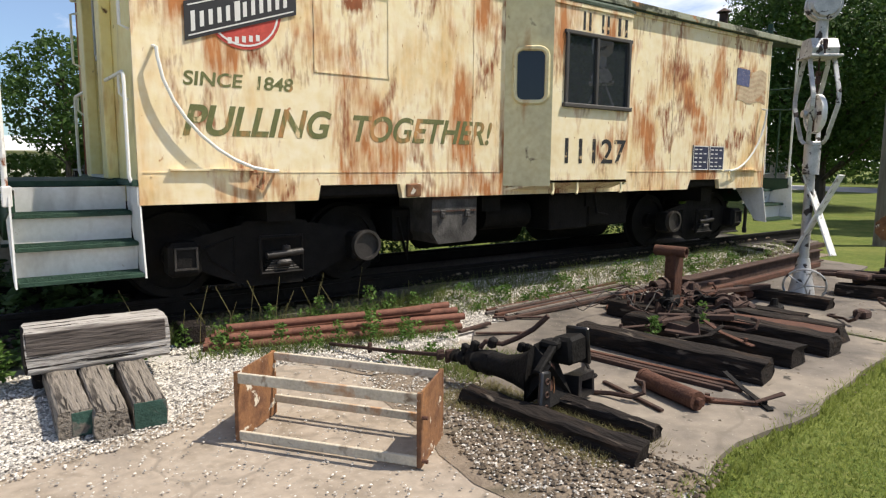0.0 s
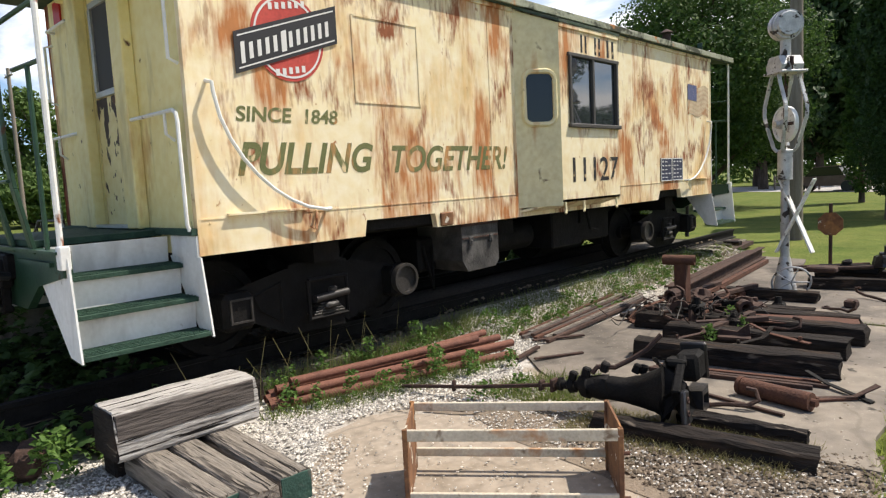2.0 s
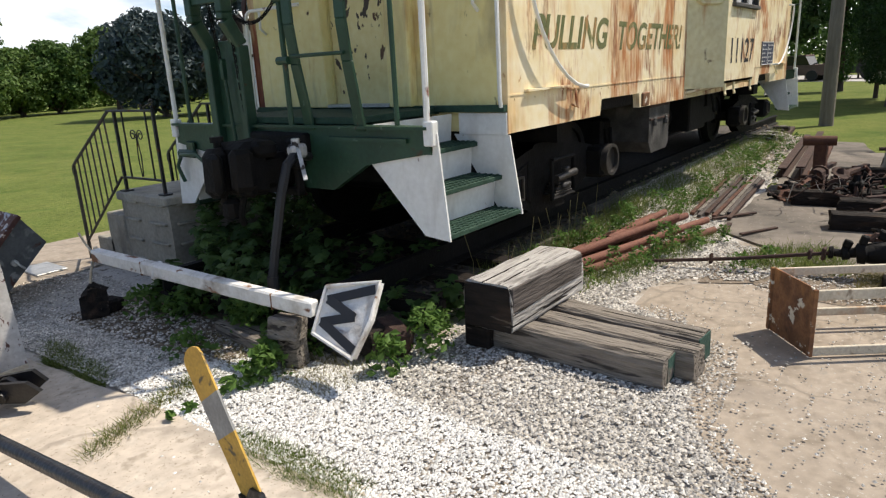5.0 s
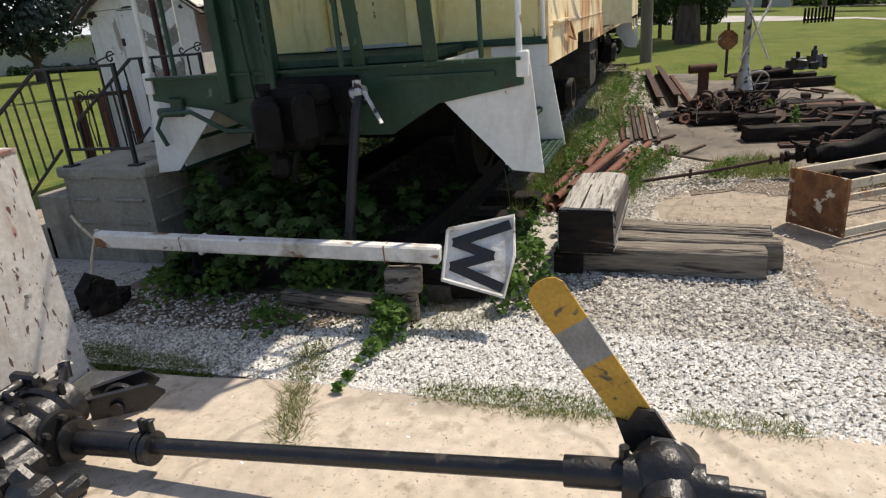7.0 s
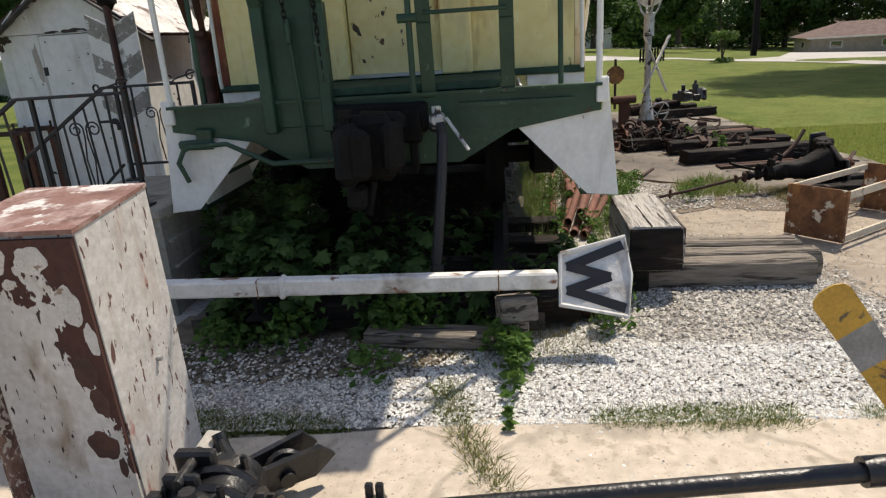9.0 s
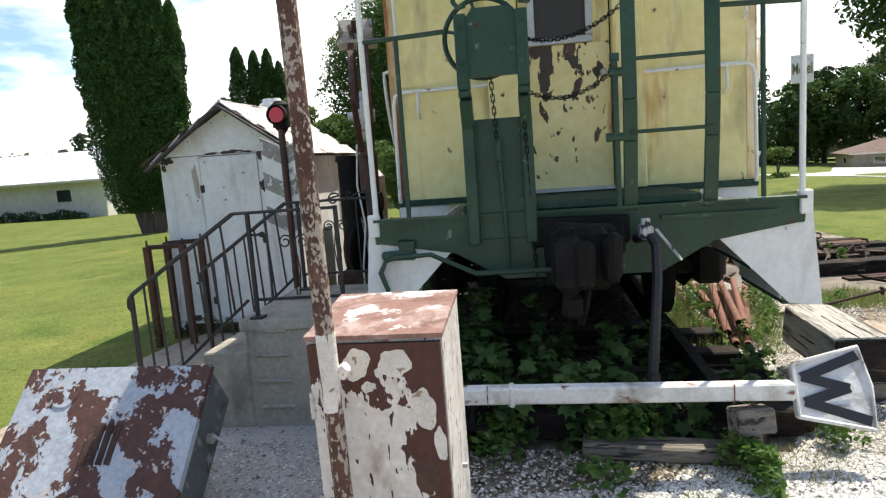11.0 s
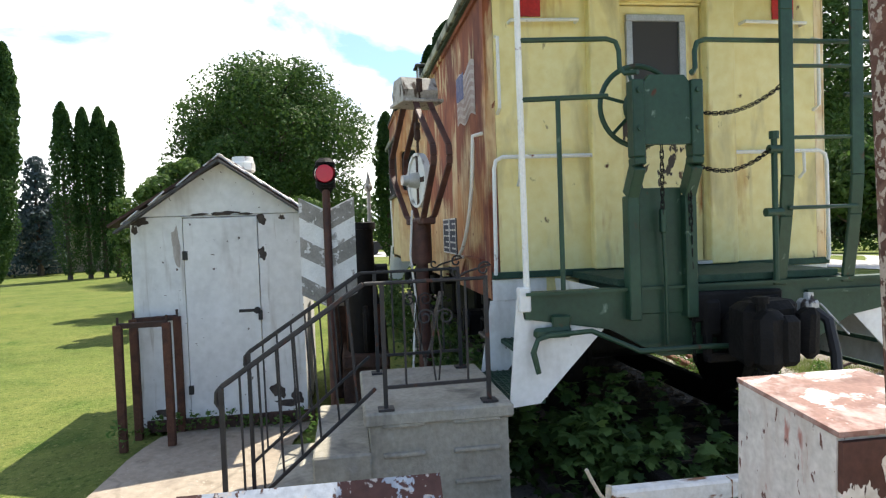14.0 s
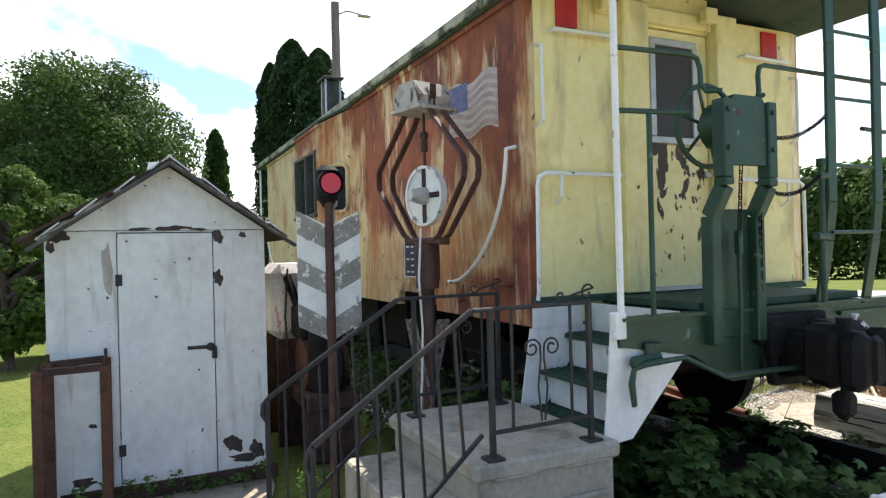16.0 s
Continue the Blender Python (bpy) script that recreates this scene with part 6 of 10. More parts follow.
def truck(xc):
    """A cast truck: bolster, two wheelsets, and side frames with a triangular and a square opening each side."""
    t = part("truck", Geo().box((xc, YC, 0.92), (0.34, 2.1, 0.26), 0.03).box((xc, YC, 1.10), (0.45, 1.2, 0.16), 0.03), M["black"], car, "grimy black cast truck with leaf springs")
    for xa in (xc - 0.945, xc + 0.945):
        for yw in (YC - 0.72, YC + 0.72):
            s = -1 if yw < YC else 1
            part("wheel", Geo().cyl((xa, yw - s * 0.02, ZA), (xa, yw + s * 0.07, ZA), 0.42, seg=40).cyl((xa, yw - s * 0.05, ZA), (xa, yw - s * 0.02, ZA), 0.455, seg=40).ring((xa, yw + s * 0.07, ZA), (xa, yw + s * 0.10, ZA), 0.42, 0.34, 40).cyl((xa, yw, ZA), (xa, yw + s * 0.14, ZA), 0.12, seg=16), M["black"], t, "", True)
        part("axle", Geo().cyl((xa, YC - 1.15, ZA), (xa, YC + 1.15, ZA), 0.075, seg=14), M["black"], t, "", True)
    for s in (-1, 1):
        y = YC + s * 1.10
        o = lambda pts: [(xc + a, y, ZA + b) for a, b in pts]
        g = Geo()
        for q in (-1, 1):
            g.holed(rounded(o([(q * 0.98, 0.16), (q * 0.33, 0.29), (q * 0.33, -0.33), (q * 0.80, -0.12)]), 0.035), rounded(o([(q * 0.74, 0.09), (q * 0.44, 0.17), (q * 0.44, -0.20), (q * 0.66, -0.06)]), 0.07), (0, s * 0.10, 0))
        g.holed(rounded(o([(-0.35, 0.32), (0.35, 0.32), (0.35, -0.34), (-0.35, -0.34)]), 0.06), rounded(o([(-0.22, 0.16), (0.22, 0.16), (0.22, -0.20), (-0.22, -0.20)]), 0.06), (0, s * 0.14, 0))
        g.wear(0.014, 6)
        fr = part("side_frame", g, M["black"], t)
        part("rim", Geo().tube(o([(-0.72, 0.08), (-0.44, 0.17), (-0.44, -0.20), (-0.66, -0.05), (-0.72, 0.08)]), 0.022, 6).tube([(a, b + s * 0.13, c) for a, b, c in o([(-0.22, 0.16), (0.22, 0.16), (0.22, -0.20), (-0.22, -0.20), (-0.22, 0.16)])], 0.024, 6), M["black"], fr)
        for k in range(5):
            part("leaf_spring", Geo().box((xc, y + s * 0.08, ZA - 0.17 + k * 0.024), (0.36 - k * 0.04, 0.12, 0.018), 0.003), M["iron"], fr)
        part("spring_cap", Geo().cyl((xc - 0.16, y + s * 0.15, ZA - 0.02), (xc + 0.22, y + s * 0.15, ZA + 0.0), 0.035, seg=12).box((xc + 0.02, y + s * 0.13, ZA - 0.10), (0.16, 0.10, 0.06), 0.02).box((xc + 0.05, y + s * 0.13, ZA + 0.045), (0.07, 0.06, 0.05), 0.012).wear(0.008, 12), M["iron"], fr, "grey oily spring casting", True)
        for xa in (xc - 0.945, xc + 0.945):
            jb = part("journal_box", Geo().box((xa, y + s * 0.06, ZA), (0.30, 0.24, 0.32), 0.04), M["black"], fr)
            if (xa > xc) == (xc < 5):
                part("journal_cap", Geo().ring((xa, y + s * 0.16, ZA + 0.02), (xa, y + s * 0.23, ZA + 0.02), 0.165, 0.135, 32).cyl((xa, y + s * 0.16, ZA + 0.02), (xa, y + s * 0.19, ZA + 0.02), 0.14, seg=24), M["iron"], jb, "round journal cap", True)
            else:
                e = y + s * 0.185
                part("journal_lid", Geo().holed([(xa - 0.105, e, ZA - 0.09), (xa + 0.105, e, ZA - 0.09), (xa + 0.105, e, ZA + 0.12), (xa - 0.105, e, ZA + 0.12)], [(xa - 0.088, e, ZA - 0.073), (xa + 0.088, e, ZA - 0.073), (xa + 0.088, e, ZA + 0.103), (xa - 0.088, e, ZA + 0.103)], (0, s * 0.02, 0)), M["iron"], jb, "worn square journal opening")
    return t


truck(1.345)
truck(8.80)

# track
for y in (YC - 0.76, YC + 0.76):
    g = Geo()
    prof = [(-0.075, 0.20), (0.075, 0.20), (0.075, 0.215), (0.011, 0.235), (0.011, 0.345), (0.036, 0.355), (0.036, 0.395), (-0.036, 0.395), (-0.036, 0.355), (-0.011, 0.345), (-0.011, 0.235), (-0.075, 0.215)]
    g.prism([(-1.7, y + a, z) for a, z in prof], (15.0, 0, 0))
    # Shade under the car is put into the rails' black colour.
    solo("rail", g, M["black"], (5, y, 0.20), "track rail under the railcar, blackened to stand in for shade", "rail", "track rails")
rt = random.Random(4)
for i in (0, 1, 2, 3, 19, 20, 21, 22, 23):
    x = -1.35 + i * 0.60
    ob = solo("track_tie", Geo().box((x, YC + rt.uniform(-0.05, 0.05), 0.115), (0.22, 2.5, 0.18), 0.012).wear(0.012, 4), M["tie"], (x, YC, 0.02), "black creosoted timber tie under the track", "railway tie", "track ties")


# ---- shed, steps and signals ----
SX0, SX1, SY0, SY1, SZ = 1.75, 3.75, 4.52, 6.16, 2.145
shed = thing("shed", (2.7, 5.34, -0.03), "small white gabled shed with peeling paint and a closed door", "shed")
g = Geo()
PK, YM = 2.66, 5.27
g.prism([(SX0, SY0, 0), (SX0, 4.94, 0), (SX0, 4.94, 2.13), (SX0, 5.67, 2.13), (SX0, 5.67, 0), (SX0, SY1, 0), (SX0, SY1, 2.14), (SX0, SY0, 2.14)], (0.05, 0, 0))
g.prism([(SX1, SY0, 0), (SX1, SY1, 0), (SX1, SY1, SZ), (SX1, YM, PK), (SX1, SY0, SZ)], (-0.05, 0, 0))
for y, d in ((SY0, 0.05), (SY1, -0.05)):
    g.prism([(SX0 + 0.05, y, 0), (SX1 - 0.05, y, 0), (SX1 - 0.05, y, SZ), (SX0 + 0.05, y, SZ)], (0, d, 0))
wall = part("wall", g, M["shed"], shed, "peeling white board wall")
part("gable", Geo().prism([(SX0 - 0.006, SY0, 2.147), (SX0 - 0.006, SY1, 2.147), (SX0 - 0.006, YM, PK)], (0.05, 0, 0)), M["shedclean"], shed, "white boarded gable")
part("skirting", Geo().box((SX0 - 0.012, YM, 0.06), (0.03, SY1 - SY0, 0.12), 0.004), M["rustdark"], shed)
d = part("door", Geo().box((SX0 + 0.012, 5.305, 1.075), (0.04, 0.715, 2.09), 0.004), M["shedclean"], shed, "closed white shed door")
part("hasp", Geo().box((SX0 - 0.012, 5.06, 1.17), (0.015, 0.20, 0.03), 0.003).cyl((SX0 - 0.03, 4.98, 1.17), (SX0 + 0.0, 4.98, 1.17), 0.035, seg=10).box((SX0 - 0.02, 4.95, 1.12), (0.02, 0.04, 0.10), 0.005), M["ironrail"], d, "dark hasp and bolt")
for z in (0.4, 1.75):
    part("hinge", Geo().box((SX0 - 0.012, 5.655, z), (0.012, 0.05, 0.09), 0.003), M["ironrail"], d)
g = Geo()
ov, of = 0.17, 0.14
for s, y in ((-1, SY0), (1, SY1)):
    e = Vector((0, y + s * ov, SZ - (PK - SZ) / (YM - SY0) * ov))
    g.prism([(SX0 - of, YM, PK + 0.02), (SX0 - of, e.y, e.z + 0.02), (SX1 + of, e.y, e.z + 0.02), (SX1 + of, YM, PK + 0.02)], (0, 0, 0.03))
rf = part("roof", g, M["rustdark"], shed, "low gabled roof with curled pale shingles")
rs = random.Random(11)
sh = Geo().box((0, 0, 0), (0.30, 0.012, 0.20)).mesh("shingle")
for s in (-1, 1):
    run = math.hypot(YM - SY0 + ov, (PK - SZ) / (YM - SY0) * (YM - SY0 + ov))
    an = math.atan2((PK - SZ), (YM - SY0))
    for r in range(7):
        for c in range(8):
            t = (r + 0.5) / 7 * run
            x = SX0 - of + 0.14 + c * 0.288 + (0.1 if r % 2 else 0)
            if x > SX1 + of - 0.05:
                continue
            ob = new("shingle", sh)
            if not sh.materials:
                sh.materials.append(M["roofshed"])
            ob.parent = rf
            ob.location = Vector((x, YM + s * t * math.cos(an), PK + 0.062 - t * math.sin(an) + rs.uniform(0, 0.008))) - BASE[shed]
            ob.rotation_euler = (radians(90) - s * an + rs.uniform(-0.05, 0.05) + (0.05 * -s), 0, rs.uniform(-0.03, 0.03))
part("roof_vent", Geo().cyl((3.2, YM, PK), (3.2, YM, PK + 0.16), 0.10, seg=16).box((3.2, YM, PK + 0.10), (0.30, 0.26, 0.12), 0.02).cyl((3.2, YM, PK + 0.14), (3.2, YM, PK + 0.22), 0.14, 0.12, 16), M["whiterail"], shed, "white tin roof vent", True)
g = Geo()
for s in (-1, 1):
    g.beam((SX0 - 0.155, YM, PK + 0.015), (SX0 - 0.155, YM + s * 0.99, PK + 0.015 - 0.99 * (PK - SZ) / (YM - SY0)), 0.025, 0.08, 0.003, up=(1, 0, 0))
part("barge_board", g, M["grimegrey"], shed, "dark weathered barge boards")
rp = random.Random(4)


def peel(parent, x, y, z, w, h, mt, name="bare_patch", out=-1):
    """A ragged patch on a face that looks along x, where the paint has come away or still clings."""
    n = 18
    ph = rp.uniform(0, 6.28)
    pts = []
    for i in range(n):
        a = 2 * math.pi * i / n
        r = 1 + 0.22 * math.sin(2 * a + ph) + 0.16 * math.sin(5 * a + ph * 2) + rp.uniform(-0.14, 0.14)
        pts.append((x, y + w / 2 * r * math.cos(a), z + h / 2 * r * math.sin(a)))
    return part(name, Geo().prism(pts, (0.0015 * out, 0, 0)), M[mt], parent)


for y, z, w, h in ((6.07, 2.10, 0.14, 0.10), (6.12, 2.02, 0.05, 0.10), (4.90, 2.09, 0.10, 0.10), (4.70, 2.10, 0.05, 0.06), (4.905, 1.74, 0.08, 0.12), (4.81, 0.33, 0.16, 0.14), (4.62, 0.26, 0.10, 0.16), (4.72, 0.20, 0.26, 0.06), (5.93, 0.19, 0.18, 0.06), (5.86, 0.62, 0.05, 0.04)):
    peel(wall, SX0, y, z, w, h, "bareboard")
peel(wall, SX0, 5.735, 1.84, 0.085, 0.36, "palestain", "worn_patch")
for y, z, w, h in ((5.50, 2.155, 0.14, 0.03), (5.26, 2.16, 0.24, 0.045), (5.06, 2.15, 0.16, 0.02)):
    peel(wall, SX0 - 0.006, y, z, w, h, "bareboard")
for y, z, w, h in ((5.38, 0.06, 0.06, 0.05), (5.15, 0.055, 0.08, 0.05), (5.02, 0.08, 0.05, 0.08)):
    peel(d, SX0 - 0.008, y, z, w, h, "bareboard")

# rusty frame in front of the shed
fr = thing("post_frame", (1.35, 5.95, -0.03), "rusty iron frame of four posts standing before the shed", "frame")
for x, y in ((1.28, 6.17), (1.64, 6.14), (1.30, 5.745), (1.74, 5.76)):
    part("post", Geo().box((x, y, 0.56), (0.07, 0.07, 1.18), 0.006).wear(0.01, 3), M["rust"], fr)
part("top_bar", Geo().beam((1.28, 6.17, 1.14), (1.30, 5.745, 1.14), 0.05, 0.05, 0.005), M["rustdark"], fr)
part("top_bar", Geo().beam((1.64, 6.14, 1.14), (1.74, 5.76, 1.14), 0.05, 0.05, 0.005), M["rustdark"], fr)
for x, y in ((1.28, 6.17), (1.64, 6.14), (1.30, 5.745), (1.74, 5.76)):
    part("stud", Geo().tube([(x, y, 1.14), (x, y, 1.22)], 0.012), M["rustdark"], fr)

# concrete steps with iron railings
stp = thing("concrete_steps", (-0.6, 3.6, -0.03), "cast concrete steps and landing with recessed panels", "steps")
LX0, LX1, LY0, LY1, LZ = -1.10, 0.16, 3.06, 4.00, 0.82
part("landing", Geo().box(((LX0 + LX1) / 2, (LY0 + LY1) / 2, 0.36), (LX1 - LX0 - 0.07, LY1 - LY0 - 0.07, 0.78)).box(((LX0 + LX1) / 2, (LY0 + LY1) / 2, LZ - 0.045), (LX1 - LX0, LY1 - LY0, 0.09), 0.015), M["stepconc"], stp)
part("step", Geo().box(((LX0 + LX1) / 2, 4.14, 0.27), (LX1 - LX0 - 0.04, 0.36, 0.60), 0.012), M["stepconc"], stp)
part("step", Geo().box(((LX0 + LX1) / 2, 4.44, 0.125), (LX1 - LX0 - 0.04, 0.36, 0.31), 0.012), M["stepconc"], stp)
for y, w in ((3.30, 0.30), (3.76, 0.26)):
    for z in (0.06, 0.26, 0.46, 0.645):
        part("ledge", Geo().box((LX0 + 0.024, y, z + 0.085), (0.040, w, 0.026), 0.007), M["stepconc"], stp)
for x, w in ((-0.78, 0.44), (-0.22, 0.44)):
    for z in (0.06, 0.26, 0.46, 0.645):
        part("ledge", Geo().box((x, LY0 + 0.024, z + 0.085), (w, 0.040, 0.026), 0.007), M["stepconc"], stp)


def railing(x0, x1, label):
    """An iron railing: level over the landing, sloping down to a newel."""
    a, b, c = Vector((x0, 3.20, 0.82)), Vector((x0 - 0.03, 3.86, 0.82)), Vector((x1, 4.83, -0.02))
    r = thing("iron_railing", a, label, "railing", "step railings")
    up = Vector((0, 0, 0.79))
    k = b + Vector((-0.005, 0.11, 0))
    part("post", Geo().box(a + up / 2 + Vector((0, 0, 0.01)), (0.027, 0.027, 0.80)).box(a + Vector((0, 0, 0.008)), (0.10, 0.10, 0.016), 0.004), M["ironrail"], r)
    part("post", Geo().box(b + up / 2, (0.027, 0.027, 0.78)).box(b + Vector((0, 0, 0.008)), (0.10, 0.10, 0.016), 0.004), M["ironrail"], r)
    t = Vector((c.x, c.y, 1.045))
    part("post", Geo().box(c + Vector((0, 0, 0.53)), (0.028, 0.028, 1.06)), M["ironrail"], r)
    part("top_rail", Geo().beam(a + up, k + up, 0.032, 0.022, 0.006).beam(k + up, t, 0.032, 0.022, 0.006, up=(1, 0, 0)).tube([t, t + Vector((0, 0.025, -0.03)), t + Vector((0, 0.03, -0.09)), t + Vector((0, 0.005, -0.13))], 0.014), M["ironrail"], r, smooth=True)
    lo = Vector((0, 0, 0.14))
    part("bottom_rail", Geo().beam(a + lo, b + lo, 0.022, 0.022, 0.003).beam(b + lo + Vector((0, 0.06, 0)), Vector((t.x, t.y, 0.20)), 0.022, 0.022, 0.003), M["ironrail"], r)
    for i in range(1, 5):
        p = a.lerp(b, i / 5)
        if i not in (2, 3):
            part("baluster", Geo().box(p + Vector((0, 0, 0.46)), (0.013, 0.013, 0.64)), M["ironrail"], r)
    for i in range(1, 8):
        k = i / 8
        q0, q1 = (b + up + Vector((0, 0.11, 0))).lerp(t, k), (b + lo + Vector((0, 0.06, 0))).lerp(Vector((t.x, t.y, 0.20)), k)
        part("baluster", Geo().beam(q1, q0, 0.013, 0.013), M["ironrail"], r)
    m = a.lerp(b, 0.5)
    for s in (-1, 1):
        pts = []
        for i in range(22):
            an = i * 0.42
            rr = 0.055 * (1 - i / 30)
            pts.append(m + Vector((0, s * (0.065 - rr * math.cos(an)), 0.56 + rr * math.sin(an))))
        part("scroll", Geo().tube(pts, 0.006, 5).tube([m + Vector((0, s * 0.01, 0.16)), m + Vector((0, s * 0.03, 0.35)), m + Vector((0, s * 0.010, 0.50)), m + Vector((0, s * 0.012, 0.56))], 0.006, 5), M["ironrail"], r)
    curl = lambda cy, cz, r0, a0, way: [a + up + Vector((0, cy + r0 * (1 - q / 16) * math.cos(a0 + way * q * 0.5), cz + r0 * (1 - q / 16) * math.sin(a0 + way * q * 0.5))) for q in range(13)]
    part("scroll", Geo().tube(curl(0.005, 0.055, 0.052, 2.6, -1)[::-1] + [a + up + Vector((0, 0.11, 0.045))] + curl(0.185, 0.045, 0.038, 0.4 + math.pi, 1), 0.007, 5), M["ironrail"], r)
    return r


railing(-1.01, -1.09, "black wrought-iron step railing with scrollwork")
railing(0.03, 0.02, "black wrought-iron step railing with scrollwork")


def wigwag(at, mt, mtop, label, mast, wide, deep, turn):
    """A crossing signal: a mast, a cage of bent bars, a motor box on top and a swinging disc within."""
    x, y = at
    w = thing("crossing_signal", (x, y, -0.02), label, "railway signal")
    ca, sa = math.cos(radians(turn)), math.sin(radians(turn))
    Q = lambda u, v, z: (x + u * ca - v * sa, y + u * sa + v * ca, z)
    R3 = Matrix.Rotation(radians(turn), 3, "Z")
    part("mast", Geo().cyl((x, y, 0), (x, y, 1.90), 0.060, 0.055, 14).cyl((x, y, 1.62), (x, y, 2.0), 0.095, 0.095, 16).cyl((x, y, 0), (x, y, 0.30), 0.12, 0.06, 14), mast, w, "", True)
    cg = part("cage_base", Geo().box((x, y, 2.0), (wide * 0.42, 0.12, 0.06), 0.012, R3), mt, w)
    h, d = wide / 2, deep / 2
    for a in (-1, 1):
        for b in (-1, 1):
            pts = [Q(a * h * 0.26, b * d * 0.5, 2.0), Q(a * h * 0.42, b * d * 0.7, 2.05), Q(a * h, b * d, 2.46), Q(a * h * 1.02, b * d, 2.53), Q(a * h, b * d, 2.62), Q(a * h * 0.42, b * d, 2.96), Q(a * h * 0.30, b * d * 0.9, 3.05)]
            g = Geo()
            for p, q in zip(pts, pts[1:]):
                g.beam(p, q, 0.022, 0.055, 0.006, up=(-sa, ca, 0))
            part("cage_bar", g, mt, cg)
    hx = [(-0.15, 3.06), (0.15, 3.06), (0.17, 3.15), (0.10, 3.27), (-0.10, 3.27), (-0.17, 3.15)]
    hd = part("motor_box", Geo().prism([Q(u, -0.15, z) for u, z in hx], Vector(Q(0, 0.32, 0)) - Vector(Q(0, 0, 0))).box((x, y, 3.055), (0.40, 0.38, 0.03), 0.006, R3), mtop, w, "weathered metal motor box")
    part("clasp", Geo().box(Q(-0.16, 0.02, 3.19), (0.03, 0.05, 0.12), 0.006, R3).tube([Q(-0.18, 0.02, 3.22), Q(-0.20, 0.04, 3.13), Q(-0.17, 0.02, 3.05)], 0.009), M["rustdark"], hd)
    ar = part("pendulum", Geo().tube([Q(0, 0, 3.05), Q(0, 0, 2.16)], 0.012).cyl(Q(0, -0.02, 2.86), Q(0, 0.02, 2.86), 0.035, seg=10).box(Q(0, 0, 2.78), (0.05, 0.05, 0.10), 0.01, R3), M["rustdark"], w, "", True)
    ds = part("disc", Geo().cyl(Q(0, -0.012, 2.37), Q(0, 0.012, 2.37), 0.235, seg=40).ring(Q(0, -0.03, 2.37), Q(0, 0.03, 2.37), 0.245, 0.222, 40), M["signwhite"], ar, "white target disc", True)
    part("disc_bar", Geo().box(Q(0, 0, 2.37), (0.05, 0.034, 0.44), 0.0, R3), M["rustdark"], ds)
    part("disc_bar", Geo().box(Q(0, 0, 2.37), (0.44, 0.032, 0.045), 0.0, R3), M["rustdark"], ds)
    part("lamp", Geo().cyl(Q(0, 0.01, 2.37), Q(0, 0.11, 2.37), 0.075, 0.06, 18).cyl(Q(0, 0.10, 2.37), Q(0, 0.16, 2.37), 0.05, 0.045, 16).cyl(Q(0, -0.01, 2.37), Q(0, -0.11, 2.37), 0.075, 0.06, 18), M["alu"], ds, "dull metal lamp", True)
    return w


w1 = wigwag((0.82, 3.39), M["wigrust"], M["tinbox"], "brown rusted crossing signal with a white swinging disc", M["wigrust"], 1.14, 0.14, 13)
part("cable", Geo().tube([(0.75, 3.47, 2.1), (0.74, 3.50, 1.7), (0.78, 3.46, 1.3), (0.72, 3.50, 0.9), (0.76, 3.52, 0.5), (0.70, 3.5, 0.1)], 0.010, 6), M["signwhite"], w1, "white cable", True)
for rot in (80, 108):
    c, s = math.cos(radians(rot)), math.sin(radians(rot))
    solo("crossbuck_board", Geo().beam((0.78, 3.40 - c * 0.62, 0.70 - s * 0.68), (0.92, 3.40 + c * 0.62, 0.70 + s * 0.68), 0.02, 0.20, 0.004, up=(1, 0, 0)), M["tiegrey"], (0.85, 3.40, 0.0), "grey weathered crossbuck board leaning on a signal", "board", "leaning boards")
w2 = wigwag((7.45, -2.05), M["silver"], M["silver"], "silver-painted crossing signal with flaking paint", M["silver"], 0.46, 0.30, 50)
part("top_lamp", Geo().cyl((7.45, -2.05, 3.27), (7.45, -2.05, 3.55), 0.07, seg=12).cyl((7.36, -2.12, 3.68), (7.54, -1.98, 3.68), 0.19, seg=22).cyl((7.33, -2.145, 3.68), (7.36, -2.12, 3.68), 0.15, 0.17, 22).cyl((7.54, -1.98, 3.68), (7.57, -1.955, 3.68), 0.17, 0.15, 22).ring((7.42, -2.075, 3.68), (7.48, -2.025, 3.68), 0.205, 0.18, 22), M["silver"], w2, "silver top lamp", True)
part("foot", Geo().prism([(7.25, -2.27, 0.0), (7.65, -2.27, 0.0), (7.65, -1.83, 0.0), (7.25, -1.83, 0.0)], (0, 0, 0.05)).cyl((7.45, -2.05, 0.03), (7.45, -2.05, 0.55), 0.17, 0.07, 12), M["silver"], w2, "", True)
cb = thing("crossbuck", (7.5, -2.3, 0.5), "white weathered crossbuck boards fixed to a signal mast", "sign")
for s in (-1, 1):
    part("board", Geo().beam((7.42 + 0.02 * s, -2.18 - 0.22 * s, 0.62), (7.46 + 0.02 * s, -2.20 + 0.22 * s, 1.62), 0.022, 0.16, 0.004, up=(1, 0, 0)), M["signwhite"], cb)
hw = thing("hand_wheel", (7.3, -2.4, 0.0), "spoked iron hand wheel leaning on a signal foot", "wheel")
g = Geo().torus((7.2, -2.2, 0.24), (1, 0.5, 0.5), 0.24, 0.014, 28, 6)
part("rim", g, M["silver"], hw, smooth=True)
g = Geo()
ax = Vector((1, 0.5, 0.5)).normalized()
u = ax.cross(Vector((0, 0, 1))).normalized()
v = ax.cross(u)
for i in range(5):
    a = radians(72 * i)
    dv = u * math.cos(a) + v * math.sin(a)
    c = Vector((7.2, -2.2, 0.24))
    g.tube([c, c + dv * 0.24], 0.010, 6)
part("spokes", g, M["silver"], hw)

